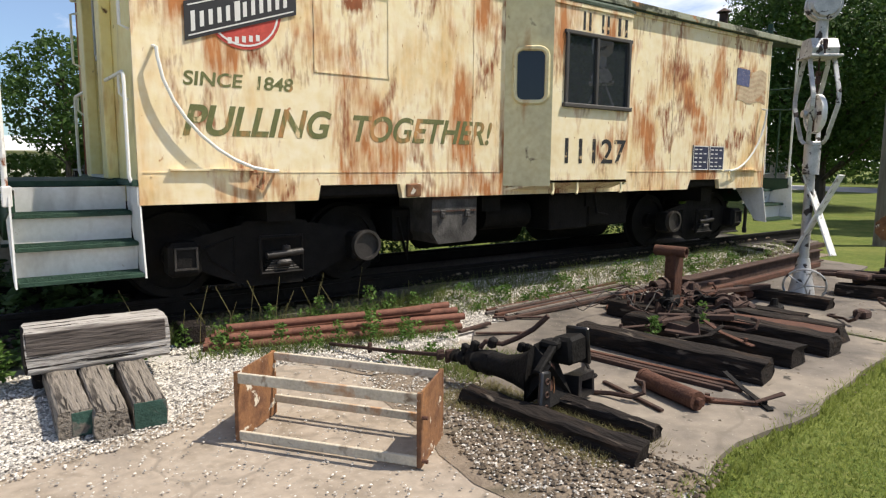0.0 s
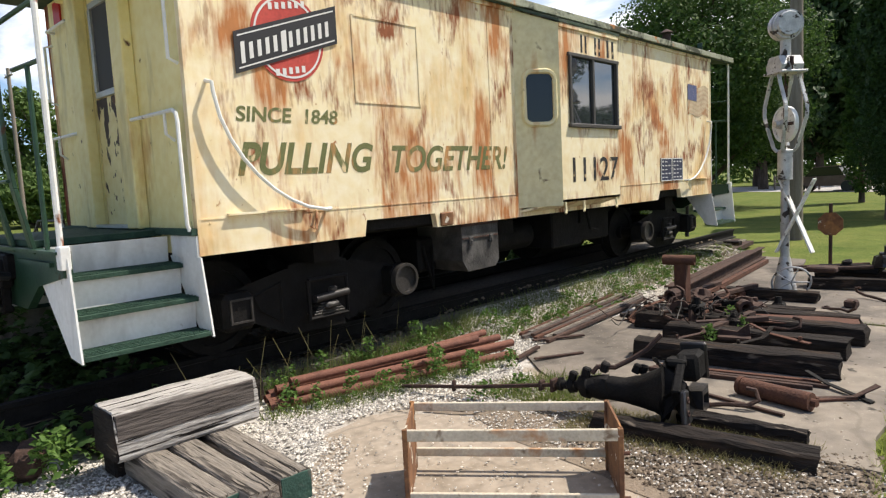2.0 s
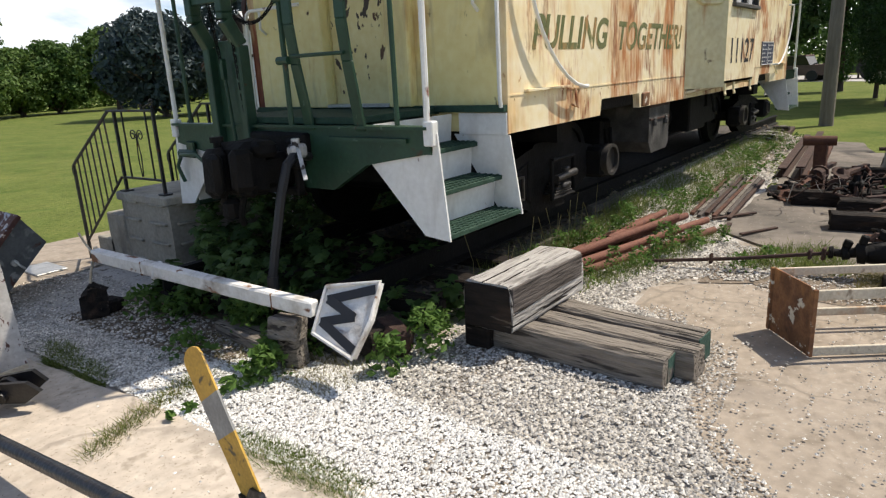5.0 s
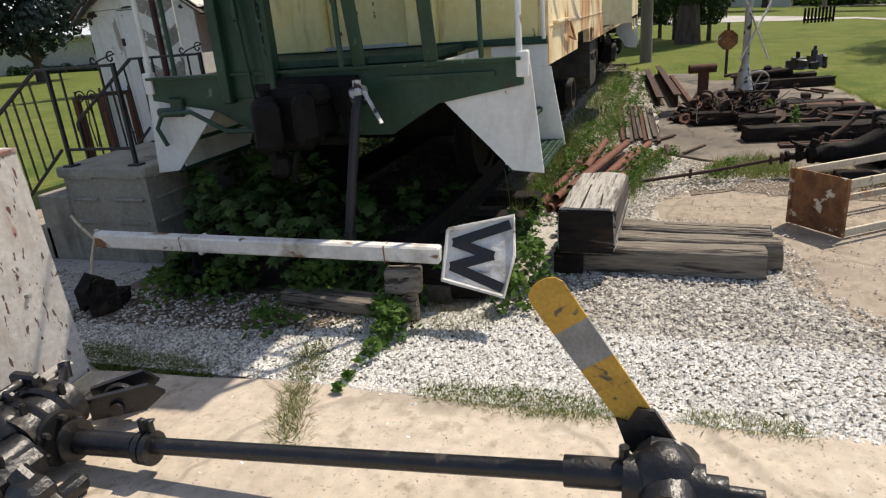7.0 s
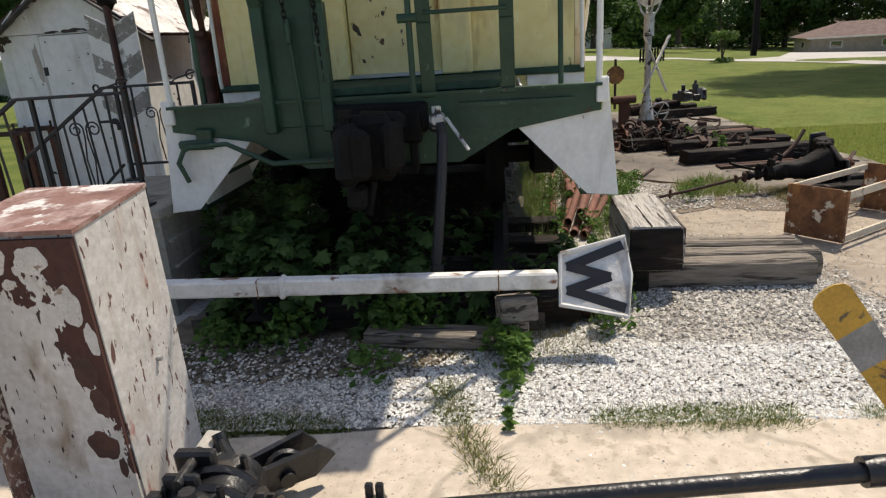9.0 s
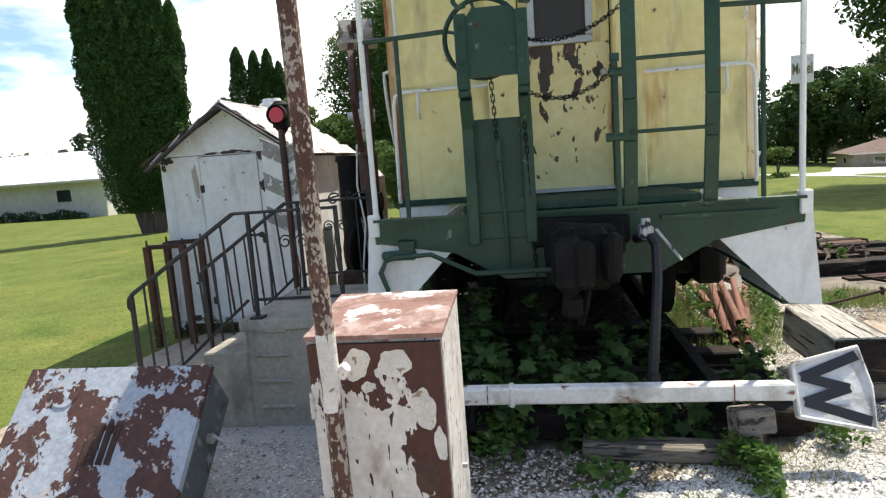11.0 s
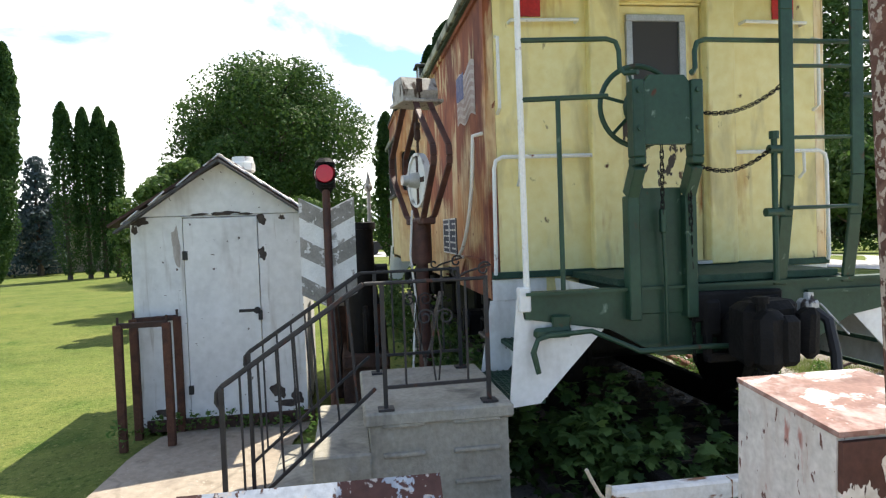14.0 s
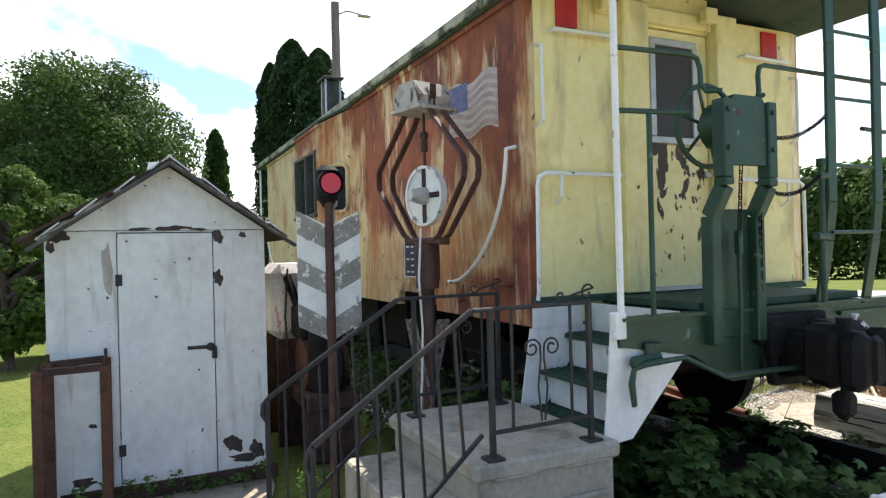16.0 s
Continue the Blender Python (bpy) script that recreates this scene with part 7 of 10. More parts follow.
# chevron target with a red lamp
tg = thing("switch_target", (0.76, 4.22, -0.03), "chevron switch target with a red lamp on a rusty post", "railway signal")
part("post", Geo().cyl((0.735, 4.22, 0), (0.735, 4.22, 2.34), 0.034, seg=12), M["wigrust"], tg, "red-brown post", smooth=True)
lp = part("lamp_body", Geo().cyl((0.76, 4.22, 2.32), (0.76, 4.22, 2.54), 0.085, 0.085, 16).cyl((0.76, 4.22, 2.54), (0.76, 4.22, 2.58), 0.09, 0.05, 16).cyl((0.76, 4.22, 2.26), (0.76, 4.22, 2.32), 0.03, 0.07, 12), M["black"], tg, "black switch lamp", True)
for dx, dy, mt in ((-1.0, 0.02, "lensred"),):
    d_ = Vector((dx, dy, 0)).normalized()
    c = Vector((0.76, 4.22, 2.44))
    part("lens_hood", Geo().ring(c + d_ * 0.06, c + d_ * 0.13, 0.098, 0.090, 24), M["black"], lp, smooth=True)
    part("lens", Geo().cyl(c + d_ * 0.05, c + d_ * 0.115, 0.090, 0.075, 22), M[mt], lp, "red glass lens" if mt == "lensred" else "", True)
bd = {}
for s in (-1, 1):
    ya, yb = 4.22 + s * 0.03, 4.22 + s * 0.24
    bd[s] = part("target_board", Geo().prism([(0.745, ya, 2.14), (0.745, yb, 2.24), (0.745, yb, 1.40), (0.745, ya, 1.28)], (0.012, 0, 0)), M["signwhite"], tg, "white board with worn grey chevrons")
    for z in (2.14, 1.80, 1.46):
        za, zb = z - 0.02, z + 0.07 + 0.03
        part("chevron", Geo().prism([(0.742, ya, za - 0.16), (0.742, yb, zb - 0.17), (0.742, yb, zb), (0.742, ya, za)], (0.002, 0, 0)), M["signgrey"], bd[s])

# dark machine between shed and railcar
mc = thing("winch_machine", (2.4, 3.85, -0.03), "dark rusty machine with gears beside the shed", "machine")
part("frame", Geo().box((2.3, 3.9, 0.55), (0.9, 0.5, 0.16), 0.02).box((1.95, 3.9, 0.3), (0.1, 0.5, 0.6), 0.01).box((2.7, 3.9, 0.3), (0.1, 0.5, 0.6), 0.01), M["rustdark"], mc)
part("drum", Geo().cyl((2.3, 3.7, 0.85), (2.3, 4.1, 0.85), 0.26, seg=20), M["rust"], mc, smooth=True)
part("column", Geo().cyl((2.05, 3.92, 0.6), (2.05, 3.92, 1.95), 0.16, 0.15, 14).cyl((2.05, 3.92, 1.95), (2.05, 3.92, 2.02), 0.18, 0.17, 14).wear(0.01, 6), M["black"], mc, "grimy dark column", smooth=True)
part("finial", Geo().cyl((2.12, 3.80, 2.0), (2.12, 3.80, 2.36), 0.022, 0.022, 10).ball((2.12, 3.80, 2.40), 0.05).cyl((2.12, 3.80, 2.43), (2.12, 3.80, 2.58), 0.035, 0.004, 10), M["tinbox"], mc, "pointed metal finial", True)
part("gear", Geo().cyl((1.85, 3.86, 0.9), (1.85, 3.92, 0.9), 0.22, seg=22).torus((1.85, 3.89, 0.9), (0, 1, 0), 0.22, 0.03, 22, 6), M["black"], mc, smooth=True)
part("bracing", Geo().beam((1.95, 3.7, 0.0), (2.6, 4.15, 1.7), 0.06, 0.06).beam((2.6, 3.7, 0.0), (2.2, 4.1, 1.8), 0.05, 0.05).box((2.45, 3.95, 1.25), (0.5, 0.35, 0.35), 0.04).cyl((2.25, 3.62, 1.45), (2.25, 4.1, 1.45), 0.12, seg=14).wear(0.02, 5), M["black"], mc, "dark machine bracing")
part("pipework", Geo().tube([(2.5, 3.7, 0.1), (2.5, 3.7, 1.1), (2.4, 3.9, 1.4), (2.4, 3.95, 2.0)], 0.03, 8).tube([(2.15, 3.65, 0.1), (2.2, 3.68, 0.9), (2.35, 3.75, 1.2), (2.35, 3.8, 1.8)], 0.022, 8).tube([(2.7, 3.75, 0.2), (2.66, 3.75, 1.5), (2.5, 3.85, 1.75)], 0.025, 8), M["black"], mc, "", True)
tn = thing("oil_tank", (3.0, 4.05, -0.03), "white rust-streaked oil tank on a stand behind the shed", "tank")
part("tank", Geo().box((3.0, 4.05, 1.44), (0.8, 0.5, 0.78), 0.10), M["peelhalf"], tn, smooth=True)
for x in (2.7, 3.3):
    part("leg", Geo().box((x, 4.05, 0.51), (0.06, 0.4, 1.10)), M["rustdark"], tn)
part("hoses", Geo().tube([(2.55, 3.95, 1.8), (2.48, 3.9, 1.4), (2.52, 3.92, 0.8), (2.5, 3.9, 0.3)], 0.012).tube([(2.56, 4.05, 1.82), (2.46, 4.02, 1.45), (2.54, 4.0, 0.9), (2.47, 4.03, 0.5)], 0.012).tube([(2.58, 4.15, 1.78), (2.50, 4.2, 1.3), (2.56, 4.16, 0.7), (2.52, 4.2, 0.2)], 0.010), M["rubber"], tn, smooth=True)

# relay cabinet and the pole before it
cab = thing("relay_cabinet", (-3.17, 2.37, 0.0), "white metal relay cabinet peeling to red oxide", "cabinet")
KX0, KX1, KY0, KY1 = -3.335, -2.83, 2.125, 2.632
LEAN = 0.05
body = part("body", Geo().prism([(KX0 + LEAN + 0.012, KY0, 0.0), (KX1 + LEAN, KY0, 0.0), (KX1, KY0, 1.318), (KX0 + 0.012, KY0, 1.268)], (0, KY1 - KY0, 0)), M["peelhalf"], cab)
part("lid", Geo().prism([(KX0 - 0.006, KY0 - 0.005, 1.270), (KX1 + 0.004, KY0 - 0.005, 1.320), (KX1 + 0.004, KY0 - 0.005, 1.337), (KX0 - 0.006, KY0 - 0.005, 1.287)], (0, KY1 - KY0 + 0.010, 0)), M["peeltop"], cab, "lid worn to pink-brown oxide")
kd = part("door", Geo().prism([(KX0 + LEAN - 0.008, KY0 + 0.006, 0.015), (KX0 + LEAN + 0.012, KY0 + 0.006, 0.015), (KX0 + 0.012, KY0 + 0.006, 1.255), (KX0 - 0.008, KY0 + 0.006, 1.255)], (0, KY1 - KY0 - 0.012, 0)), M["peeldoor"], cab, "peeling door panel")


def on_door(y, z, w, h, mt, name):
    """A ragged flake or bare spot lying on the leaning door."""
    n = 20
    ph = rp.uniform(0, 6.28)
    pts = []
    for i in range(n):
        a = 2 * math.pi * i / n
        r = 1 + 0.10 * math.sin(2 * a + ph) + 0.08 * math.sin(5 * a + ph * 2) + rp.uniform(-0.06, 0.06)
        zz = z + h / 2 * r * math.sin(a)
        pts.append((KX0 - 0.008 + LEAN * (1 - zz / 1.255), y + w / 2 * r * math.cos(a), zz))
    part(name, Geo().prism(pts, (-0.0015, 0, 0)), M[mt], kd)


for y, z, w, h in ((2.445, 1.178, 0.10, 0.12), (2.300, 1.178, 0.115, 0.115), (2.205, 1.000, 0.09, 0.155), (2.155, 0.865, 0.045, 0.13), (2.41, 1.09, 0.05, 0.04), (2.285, 1.095, 0.025, 0.03)):
    on_door(y, z, w, h, "flake", "paint_flake")
for y, z, w, h in ((2.225, 0.405, 0.12, 0.13), (2.17, 0.30, 0.03, 0.10), (2.19, 0.60, 0.075, 0.12), (2.215, 0.73, 0.085, 0.15)):
    on_door(y, z, w, h, "wigrust", "rust_spot")
for z in (0.30, 1.02):
    part("hinge", Geo().cyl((KX0 + LEAN * (1 - z / 1.3) - 0.004, KY1 - 0.004, z - 0.05), (KX0 + LEAN * (1 - z / 1.3) - 0.004, KY1 - 0.004, z + 0.05), 0.012, seg=8), M["peel"], body)
part("latch", Geo().cyl((-3.0, KY0, 0.62), (-3.0, KY0 - 0.02, 0.62), 0.012, seg=8), M["alu"], body)
pole = solo("rusty_pole", Geo().tube([(-3.45, 2.49, 0), (-3.434, 2.518, 1.3), (-3.418, 2.547, 2.6), (-3.398, 2.58, 4.2)], 0.034, 12), M["peelpole"], (-3.45, 2.49, 0.0), "slender rusty pole with flaking white paint", "pole", smooth=True)
part("paint_band", Geo().tube([(-3.4375, 2.5125, 1.045), (-3.4370, 2.5135, 1.12), (-3.4345, 2.5178, 1.29), (-3.4342, 2.5185, 1.325)], 0.0352, 14).wear(0.004, 30), M["flake"], pole, "band where the cream paint still clings", True)
part("clamp", Geo().cyl((-3.42, 2.485, 1.17), (-3.425, 2.455, 1.20), 0.03, 0.02, 10).wear(0.006, 20), M["flake"], pole, "painted lug", True)

# tipped box with a louvred lid
bxr = thing("tipped_box", (-2.2, 4.3, 0.0), "tipped grey metal box with a rusty white louvred lid", "metal box")
A, B, C, D_ = Vector((-2.10, 0, 0.77)), Vector((-1.93, 0, 0.52)), Vector((-2.45, 0, 0.02)), Vector((-2.62, 0, 0.22))
ya, yb = 3.70, 4.82
part("body", Geo().prism([(p.x, ya, p.z) for p in (A, B, C, D_)], (0, yb - ya, 0)), M["boxgrey"], bxr)
nrm = Vector((-(A.z - D_.z), 0, A.x - D_.x)).normalized()
L = lambda u, y, h: tuple(D_.lerp(A, u) + nrm * h + Vector((0, y, 0)))
lid = part("lid", Geo().prism([L(-0.02, ya - 0.02, 0.004), L(1.02, ya - 0.02, 0.004), L(1.02, yb + 0.02, 0.004), L(-0.02, yb + 0.02, 0.004)], nrm * 0.04), M["peellid"], bxr, "white lid worn to red oxide")
for k in range(4):
    y = 4.12 + k * 0.05
    part("louvre", Geo().prism([L(0.25, y, 0.044), L(0.55, y, 0.044), L(0.55, y + 0.025, 0.058), L(0.25, y + 0.025, 0.058)], nrm * 0.006), M["rustdark"], lid)
part("lid_disc", Geo().cyl(L(0.80, 4.55, 0.044), L(0.80, 4.55, 0.052), 0.085, seg=20), M["peellid"], lid)
part("latch", Geo().cyl((-2.22, ya + 0.01, 0.40), (-2.22, ya - 0.03, 0.40), 0.03, seg=10).tube([(-2.22, ya - 0.03, 0.42), (-2.20, ya - 0.06, 0.38), (-2.16, ya - 0.05, 0.34)], 0.010), M["alu"], bxr)

# fallen whistle post
wp = thing("whistle_post", (-1.78, 1.2, 0.1), "fallen white concrete whistle post lettered W", "railway sign")
pL, pR = Vector((-1.93, 2.78, 0.52)), Vector((-1.745, 0.36, 0.44))
part("shaft", Geo().beam(pL, pR, 0.085, 0.105, 0.012).wear(0.010, 6), M["postwhite"], wp, "white post with rust seams")
part("sleeve", Geo().beam(pL.lerp(pR, 0.33), pL.lerp(pR, 0.345), 0.10, 0.125, 0.01), M["postwhite"], wp)
for k in (0.28, 0.86):
    c = pL.lerp(pR, k)
    part("seam", Geo().box(c, (0.09, 0.006, 0.11)), M["rustplate"], wp)
tl, tr, br, bl = Vector((-1.648, 0.335, 0.569)), Vector((-1.569, -0.05, 0.632)), Vector((-1.839, -0.037, 0.238)), Vector((-1.79, 0.346, 0.303))
nn = (tr - tl).cross(bl - tl).normalized()
if nn.x > 0:
    nn = -nn
mid = (tr + br) / 2 + (tr - tl).normalized() * 0.03
plate = part("plate", Geo().prism([tl, tr, mid, br, bl], -nn * 0.045), M["postwhite"], wp, "white shield-shaped plate")
ed = [tl, tr, mid, br, bl, tl]
part("plate_rim", Geo().tube([p + nn * 0.006 for p in ed], 0.014, 6).wear(0.008, 14), M["postwhite"], plate)
P2 = lambda u, v: tl.lerp(tr, u).lerp(bl.lerp(br, u), v) + nn * 0.004
zig = [(0.94, 0.10), (0.14, 0.28), (0.74, 0.50), (0.14, 0.72), (0.94, 0.90)]
g = Geo()
for a, b in zip(zig, zig[1:]):
    p, q = P2(*a), P2(*b)
    w_ = (q - p).cross(nn).normalized() * 0.029
    e = (q - p).normalized() * 0.012
    g.prism([p - e + w_, q + e + w_, q + e - w_, p - e - w_], nn * 0.004)
part("letter_w", g, M["logoblack"], plate, "black letter W")
solo("timber_block", Geo().box((-1.78, 0.60, 0.285), (0.15, 0.22, 0.15), 0.012, Matrix.Rotation(0.25, 3, "Z") @ Matrix.Rotation(0.15, 3, "Y")).box((-1.74, 0.62, 0.10), (0.14, 0.16, 0.24), 0.02, Matrix.Rotation(0.4, 3, "Z")).wear(0.012, 5), M["tiegrey"], (-1.78, 0.60, 0.0), "dark weathered timber block under a fallen post", "timber block")
solo("timber_plank", Geo().beam((-1.72, 0.62, 0.05), (-1.62, 1.55, 0.06), 0.18, 0.09, 0.012).wear(0.012, 5), M["tiegrey"], (-1.67, 1.1, 0.0), "grey timber plank lying among weeds", "timber")
solo("timber_stump", Geo().beam((-1.32, 0.03, 0.11), (-1.16, 0.35, 0.11), 0.20, 0.20, 0.05).wear(0.03, 5), M["rustdark"], (-1.25, 0.2, 0.0), "short dark burnt timber stump", "timber block")
cA = Vector((-2.03, 2.80, 0.0))
solo("rust_casting", Geo().holed([cA + Vector(p) for p in ((-0.10, -0.02, 0.0), (0.09, -0.10, 0.0), (0.13, -0.04, 0.20), (0.02, 0.02, 0.27), (-0.07, 0.04, 0.17))], [cA + Vector(p) for p in ((-0.05, -0.02, 0.05), (0.05, -0.06, 0.05), (0.08, -0.03, 0.14), (0.02, 0.0, 0.18), (-0.03, 0.02, 0.13))], (0.10, 0.22, -0.03)).box(cA + Vector((0.16, 0.05, 0.06)), (0.16, 0.20, 0.12), 0.02).wear(0.035, 10), M["tie"], cA, "hollow blackened iron casting under a fallen post", "scrap iron")
solo("rusty_clamp", Geo().tube([(-1.925, 2.79, 0.50), (-1.935, 2.84, 0.55), (-1.96, 2.89, 0.64), (-1.97, 2.92, 0.70)], 0.010, 6).tube([(-1.925, 2.79, 0.54), (-1.94, 2.83, 0.47), (-1.96, 2.85, 0.38), (-1.98, 2.86, 0.28)], 0.011, 6).tube([(-1.92, 2.785, 0.585), (-1.92, 2.795, 0.455)], 0.016, 6).wear(0.006, 12), M["rackwood"], (-1.95, 2.80, 0.3), "pale rusty strap forking at the end of a post", "strap", smooth=True)
solo("drain_grate", Geo().box((-1.6, 4.85, 0.006), (0.30, 0.5, 0.02), 0.004), M["alu"], (-1.6, 4.85, 0.0), "flat metal drain grate in the path", "grate")

# semaphore mechanism lying on the walk
sm = thing("semaphore", (-3.3, 0.3, 0.0), "fallen black semaphore mast with a yellow and grey arm", "railway signal")
part("shaft", Geo().tube([(-3.40, 1.62, 0.12), (-3.265, -0.70, 0.255)], 0.036, 14).tube([(-3.40, 1.60, 0.12), (-3.38, 1.22, 0.14)], 0.055, 14).tube([(-3.268, -0.60, 0.25), (-3.258, -0.80, 0.26)], 0.056, 14), M["blackgloss"], sm, "", True)
for y in (1.2, 1.16):
    part("collar", Geo().cyl((-3.378, y, 0.14), (-3.377, y - 0.03, 0.14), 0.075, seg=14).box((-3.36, y - 0.015, 0.22), (0.03, 0.03, 0.10), 0.006), M["blackgloss"], sm, "", True)
part("bearing", Geo().ball((-3.24, -0.93, 0.255), (0.12, 0.125, 0.13), 16, 10).box((-3.22, -0.92, 0.29), (0.17, 0.16, 0.17), 0.045).cyl((-3.265, -0.80, 0.25), (-3.265, -1.06, 0.25), 0.085, seg=16).cyl((-3.265, -1.06, 0.25), (-3.265, -1.13, 0.25), 0.055, seg=12).cyl((-3.265, -1.12, 0.25), (-3.265, -1.24, 0.25), 0.028, seg=12).cyl((-3.38, -0.95, 0.22), (-3.15, -0.95, 0.27), 0.10, seg=16).cyl((-3.25, -0.80, 0.22), (-3.25, -0.80, 0.37), 0.018, seg=8), M["blackgloss"], sm, "black cast bearing", True)
bA, bB = Vector((-3.122, -0.917, 0.278)), Vector((-3.074, -0.495, 0.880))
dv = (bB - bA)
sd = Vector((0.0, 0.91, -0.42))
sd = (sd - dv.normalized() * sd.dot(dv.normalized())).normalized()
nb = dv.cross(sd).normalized()
ks = [(0.16, 0.063), (0.53, 0.067), (0.745, 0.070), (0.95, 0.073)]
Lp = lambda u, w: bA + dv * u + sd * w
for (a, wa), (b, wb), mt in ((ks[0], ks[1], "bladeyellow"), (ks[1], ks[2], "bladegrey"), (ks[2], ks[3], "bladeyellow")):
    poly = [Lp(a, -wa), Lp(b, -wb), Lp(b, wb), Lp(a, wa)]
    if b > 0.9:
        poly = [Lp(a, -wa), Lp(b, -wb), Lp(b + 0.035, -wb * 0.8), Lp(b + 0.055, -wb * 0.4), Lp(b + 0.06, 0), Lp(b + 0.055, wb * 0.4), Lp(b + 0.035, wb * 0.8), Lp(b, wb), Lp(a, wa)]
    part("arm_blade", Geo().prism(poly, nb * 0.008), M[mt], sm, "yellow painted arm" if mt == "bladeyellow" else "grey painted band")
part("arm_casting", Geo().prism([Lp(-0.06, -0.07), Lp(0.20, -0.075), Lp(0.25, -0.03), Lp(0.21, 0.03), Lp(0.25, 0.06), Lp(0.10, 0.09), Lp(-0.06, 0.07)], nb * 0.022 + Vector((0, 0, 0.0))).cyl(Lp(0.10, 0) - nb * 0.015, Lp(0.10, 0) + nb * 0.03, 0.018, seg=10), M["blackgloss"], sm, "black arm casting")
def lump(name, g, label=""):
    part(name, g.wear(0.004, 13), M["blackgloss"], sm, label, True)


lump("gear_case", Geo().box((-3.40, 1.80, 0.17), (0.24, 0.32, 0.26), 0.06).cyl((-3.54, 1.74, 0.18), (-3.24, 1.76, 0.20), 0.13, seg=18), "black cast gear case")
lump("flange", Geo().cyl((-3.42, 1.63, 0.15), (-3.42, 1.60, 0.15), 0.125, seg=20))
lump("flange", Geo().cyl((-3.41, 1.55, 0.14), (-3.41, 1.53, 0.14), 0.095, seg=20))
for q in range(6):
    a = radians(60 * q + 20)
    part("bolt", Geo().cyl((-3.42 + 0.10 * math.cos(a), 1.60, 0.15 + 0.10 * math.sin(a)), (-3.42 + 0.10 * math.cos(a), 1.57, 0.15 + 0.10 * math.sin(a)), 0.015, seg=6), M["iron"], sm)
lump("cap", Geo().cyl((-3.50, 1.95, 0.10), (-3.50, 1.95, 0.26), 0.11, 0.08, 9).box((-3.5, 1.95, 0.28), (0.09, 0.06, 0.08), 0.01).box((-3.58, 1.98, 0.18), (0.08, 0.14, 0.10), 0.02))
lump("crank_plate", Geo().prism([(-3.18, 1.70, 0.06), (-3.04, 1.50, 0.06), (-2.98, 1.42, 0.13), (-3.03, 1.46, 0.20), (-3.20, 1.68, 0.19)], (0.025, 0.02, 0.0)))
lump("crank_plate", Geo().prism([(-3.08, 1.78, 0.06), (-2.96, 1.60, 0.06), (-2.90, 1.52, 0.14), (-2.95, 1.56, 0.22), (-3.10, 1.76, 0.18)], (0.025, 0.02, 0.0)))
lump("crank_pin", Geo().cyl((-3.14, 1.58, 0.11), (-2.96, 1.66, 0.13), 0.035, seg=12).torus((-3.06, 1.62, 0.12), (0.9, 0.4, 0), 0.07, 0.02, 16, 6))
lump("foot_casting", Geo().box((-3.66, 1.66, 0.14), (0.30, 0.22, 0.16), 0.05).cyl((-3.80, 1.66, 0.16), (-3.55, 1.66, 0.18), 0.08, seg=14))
lump("foot_casting", Geo().box((-3.72, 1.44, 0.10), (0.14, 0.16, 0.18), 0.03).cyl((-3.70, 1.36, 0.06), (-3.70, 1.52, 0.20), 0.045, seg=10).box((-3.60, 1.40, 0.05), (0.16, 0.08, 0.08), 0.02))
lump("bracket", Geo().box((-3.32, 1.86, 0.34), (0.05, 0.16, 0.10), 0.012).box((-3.44, 1.86, 0.33), (0.04, 0.14, 0.08), 0.012).cyl((-3.48, 1.86, 0.35), (-3.28, 1.86, 0.36), 0.022, seg=10))
lump("lever", Geo().beam((-3.30, 1.70, 0.28), (-3.14, 1.84, 0.30), 0.035, 0.05, 0.008).cyl((-3.15, 1.83, 0.27), (-3.12, 1.86, 0.33), 0.03, seg=12))
lump("cover", Geo().ball((-3.52, 1.80, 0.24), (0.10, 0.12, 0.10), 14, 8).cyl((-3.52, 1.80, 0.30), (-3.52, 1.80, 0.36), 0.04, 0.03, 8))
for x, y, z in ((-3.30, 1.68, 0.33), (-3.48, 1.70, 0.33), (-3.26, 1.84, 0.31), (-3.60, 1.72, 0.23), (-3.70, 1.60, 0.24), (-3.46, 1.92, 0.31)):
    part("bolt", Geo().cyl((x, y, z - 0.04), (x, y, z + 0.012), 0.016, seg=6).cyl((x, y, z + 0.012), (x, y, z + 0.022), 0.010, seg=8), M["blackgloss"], sm)
lump("rib", Geo().torus((-3.44, 1.76, 0.18), (1, 0.1, 0.1), 0.135, 0.022, 20, 6).torus((-3.34, 1.77, 0.19), (1, 0.1, 0.1), 0.135, 0.022, 20, 6))
solo("angle_bar", Geo().beam((-2.79, 2.075, 0.012), (-3.42, 2.035, 0.012), 0.085, 0.010, 0.003).beam((-2.79, 2.112, 0.038), (-3.42, 2.075, 0.038), 0.010, 0.06, 0.003).wear(0.006, 8), M["rackwood"], (-3.1, 2.06, 0.0), "pale rusty steel angle along the foot of a cabinet", "steel bar")
part("flat_bar", Geo().beam((-3.06, 1.90, 0.30), (-3.70, 1.93, 0.24), 0.075, 0.022, 0.004).wear(0.006, 12), M["tinbox"], sm, "weathered grey flat bar")
lump("end_block", Geo().box((-3.72, 1.99, 0.13), (0.22, 0.16, 0.24), 0.03, Matrix.Rotation(0.3, 3, "Z")))


